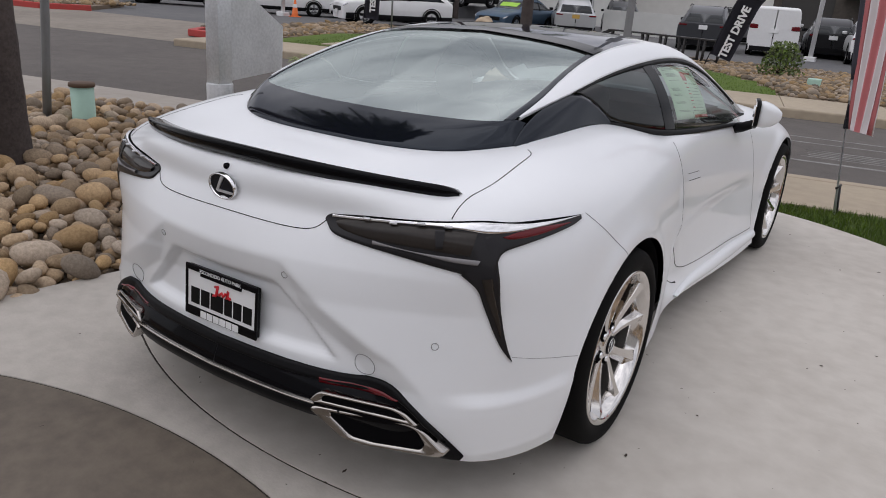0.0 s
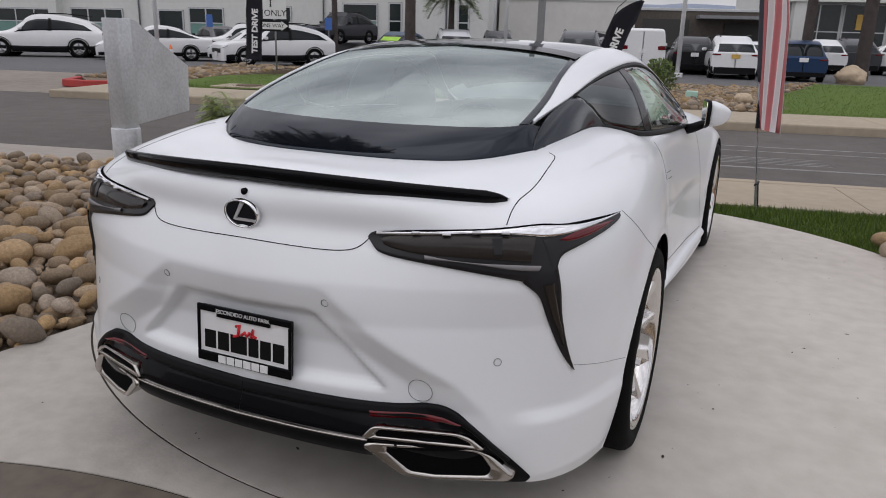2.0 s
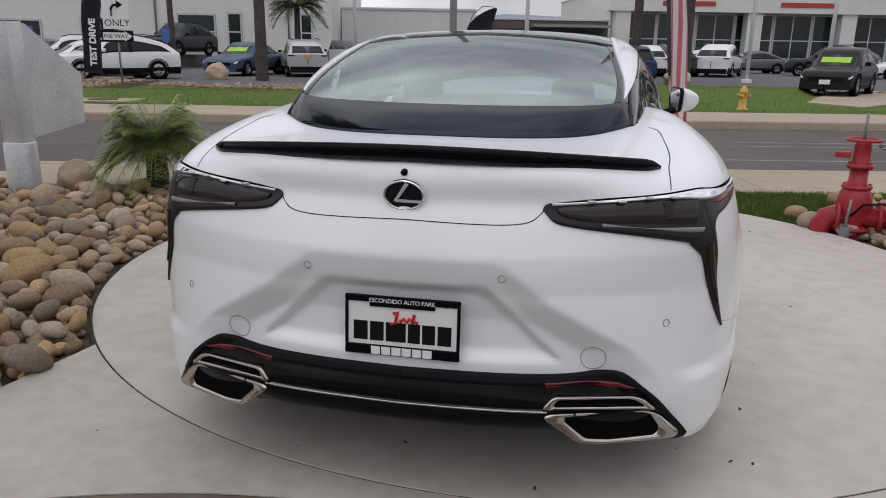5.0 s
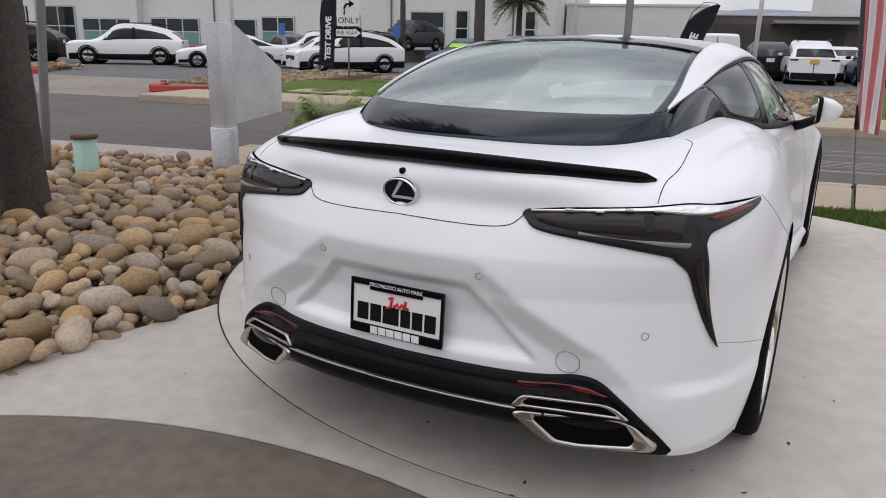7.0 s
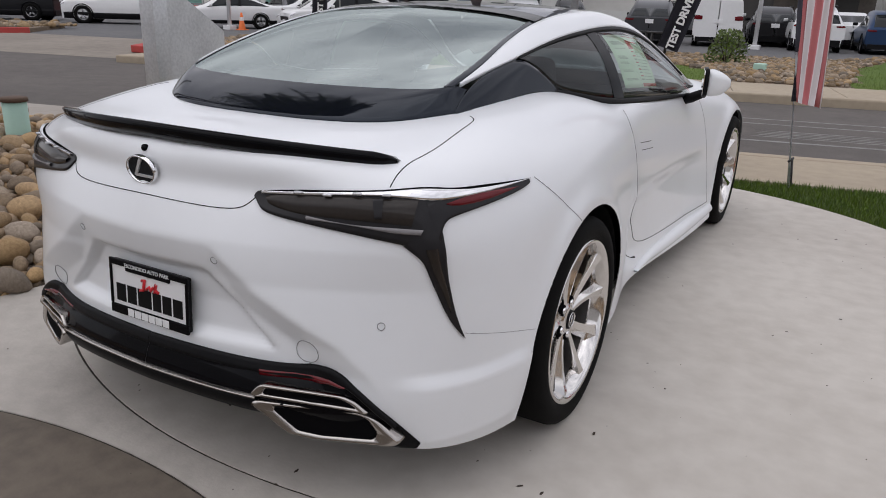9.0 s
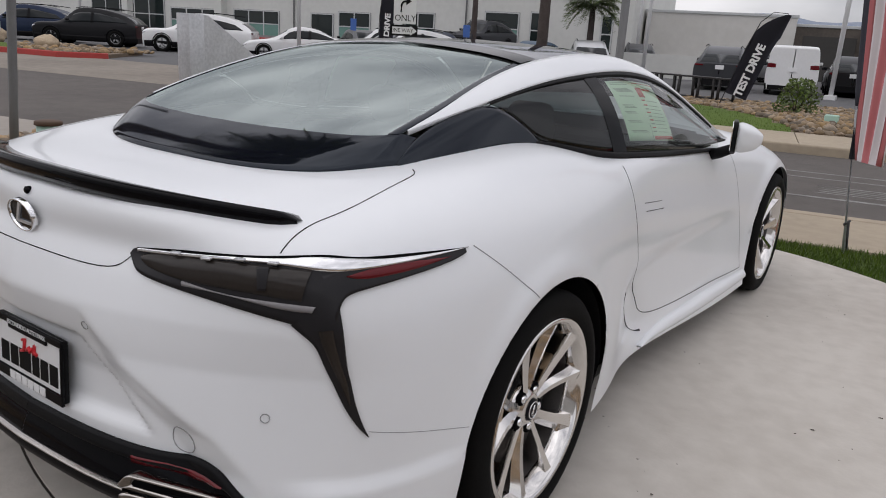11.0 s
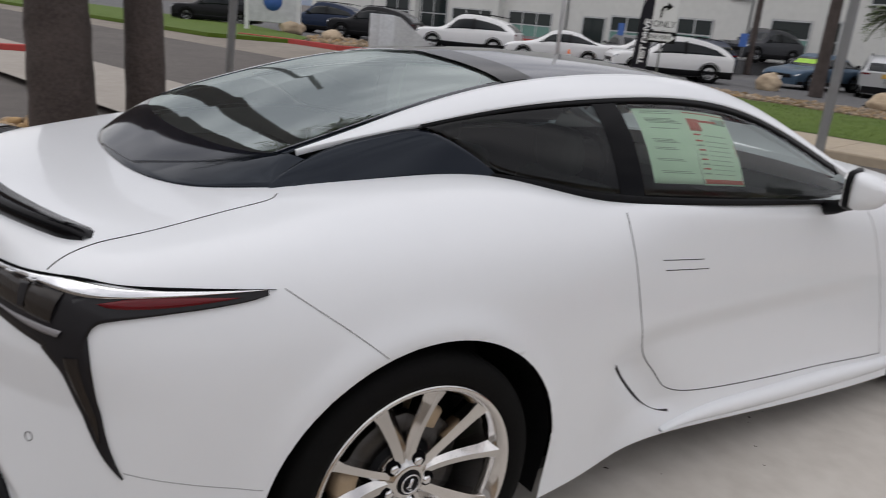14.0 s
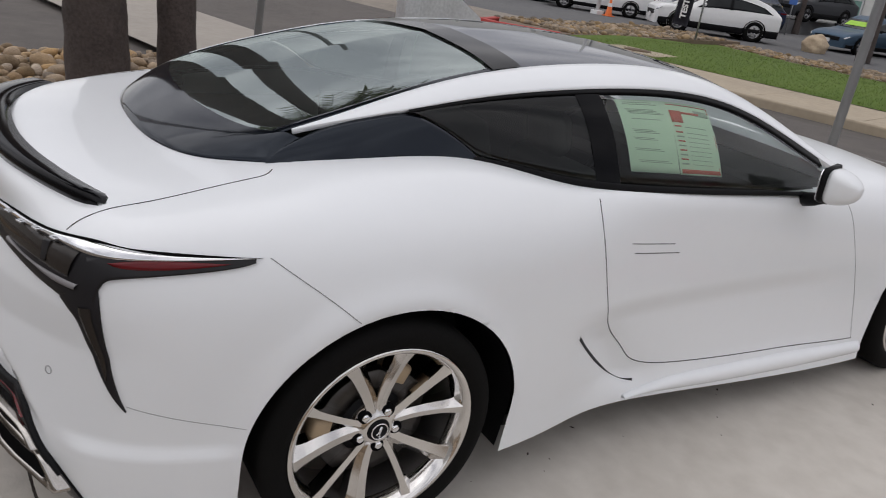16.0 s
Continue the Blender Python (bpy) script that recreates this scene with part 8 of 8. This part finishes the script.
joined("bank_stones", drv, M_RUBBLE, "tan river stones by the far driveway")

# grass blades on the near strip and the far lawn edge
def blades(name, n, gen, h, label):
    vs, fs = [], []
    for k in range(n):
        x, y, z = gen()
        a, hh = random.uniform(0, 6.28), h * random.uniform(0.5, 1.2)
        dx, dy = 0.004 * math.cos(a) * (hh / 0.05), 0.004 * math.sin(a) * (hh / 0.05)
        lx, ly = random.gauss(0, 0.35) * hh, random.gauss(0, 0.35) * hh
        vs += [(x - dx, y - dy, z), (x + dx, y + dy, z), (x + lx, y + ly, z + hh)]
        fs.append((3 * k, 3 * k + 1, 3 * k + 2))
    me = bpy.data.meshes.new(name)
    me.from_pydata(vs, [], fs)
    me.materials.append(M_BLADE)
    return tagged(new(name, me), label, kind="stuff")


def near_lawn():
    while True:
        x, y = random.uniform(-0.3, 4.2), random.uniform(3.2, 5.1)
        u, w = x * math.cos(ST) + y * math.sin(ST), -x * math.sin(ST) + y * math.cos(ST)
        if math.hypot(x - PAD[0], y - PAD[1]) > PAD_R + 0.01 and w < W_IN and not (x > 2.35 and y < 3.9):
            return x, y, -0.025


blades("grass_blades", 26000, near_lawn, 0.05, "short green grass blades of the near strip")


def far_lawn():
    while True:
        u, w = random.uniform(-9, 30), W_FAR2 + 0.03 + (21.8 - W_FAR2) * random.random() ** 1.5
        if w < lawn_top(u):
            break
    return st(u, w, bank(u, w) - 0.005)


blades("grass_blades", 60000, far_lawn, 0.05, "short green grass blades of the far lawn")

# dry leaf bits and grit lying on the pads
random.seed(77)
vs, fs = [], []
for k in range(280):
    a, q = random.uniform(0, 6.28), PAD_R * math.sqrt(random.random())
    cx, cy = PAD[0] + q * math.cos(a), PAD[1] + q * math.sin(a) - (0.6 if k % 3 == 0 else 0)
    r, n0 = 0.0016 + 0.0050 * random.random() ** 2.2, len(vs)
    t0, lng = random.uniform(0, 6.28), random.uniform(1.0, 2.4)
    for t in range(5):
        px, py = r * lng * math.cos(t * 1.257), r * random.uniform(0.6, 1.1) * math.sin(t * 1.257)
        vs.append((cx + px * math.cos(t0) - py * math.sin(t0), cy + px * math.sin(t0) + py * math.cos(t0), 0.0012 + 0.002 * random.random()))
    fs.append(tuple(range(n0, n0 + 5)))
me = bpy.data.meshes.new("leaf_litter")
me.from_pydata(vs, [], fs)
me.materials.append(M_LITTER)
tagged(new("leaf_litter", me), "scattered dark dry leaf bits and grit on the concrete", kind="stuff")
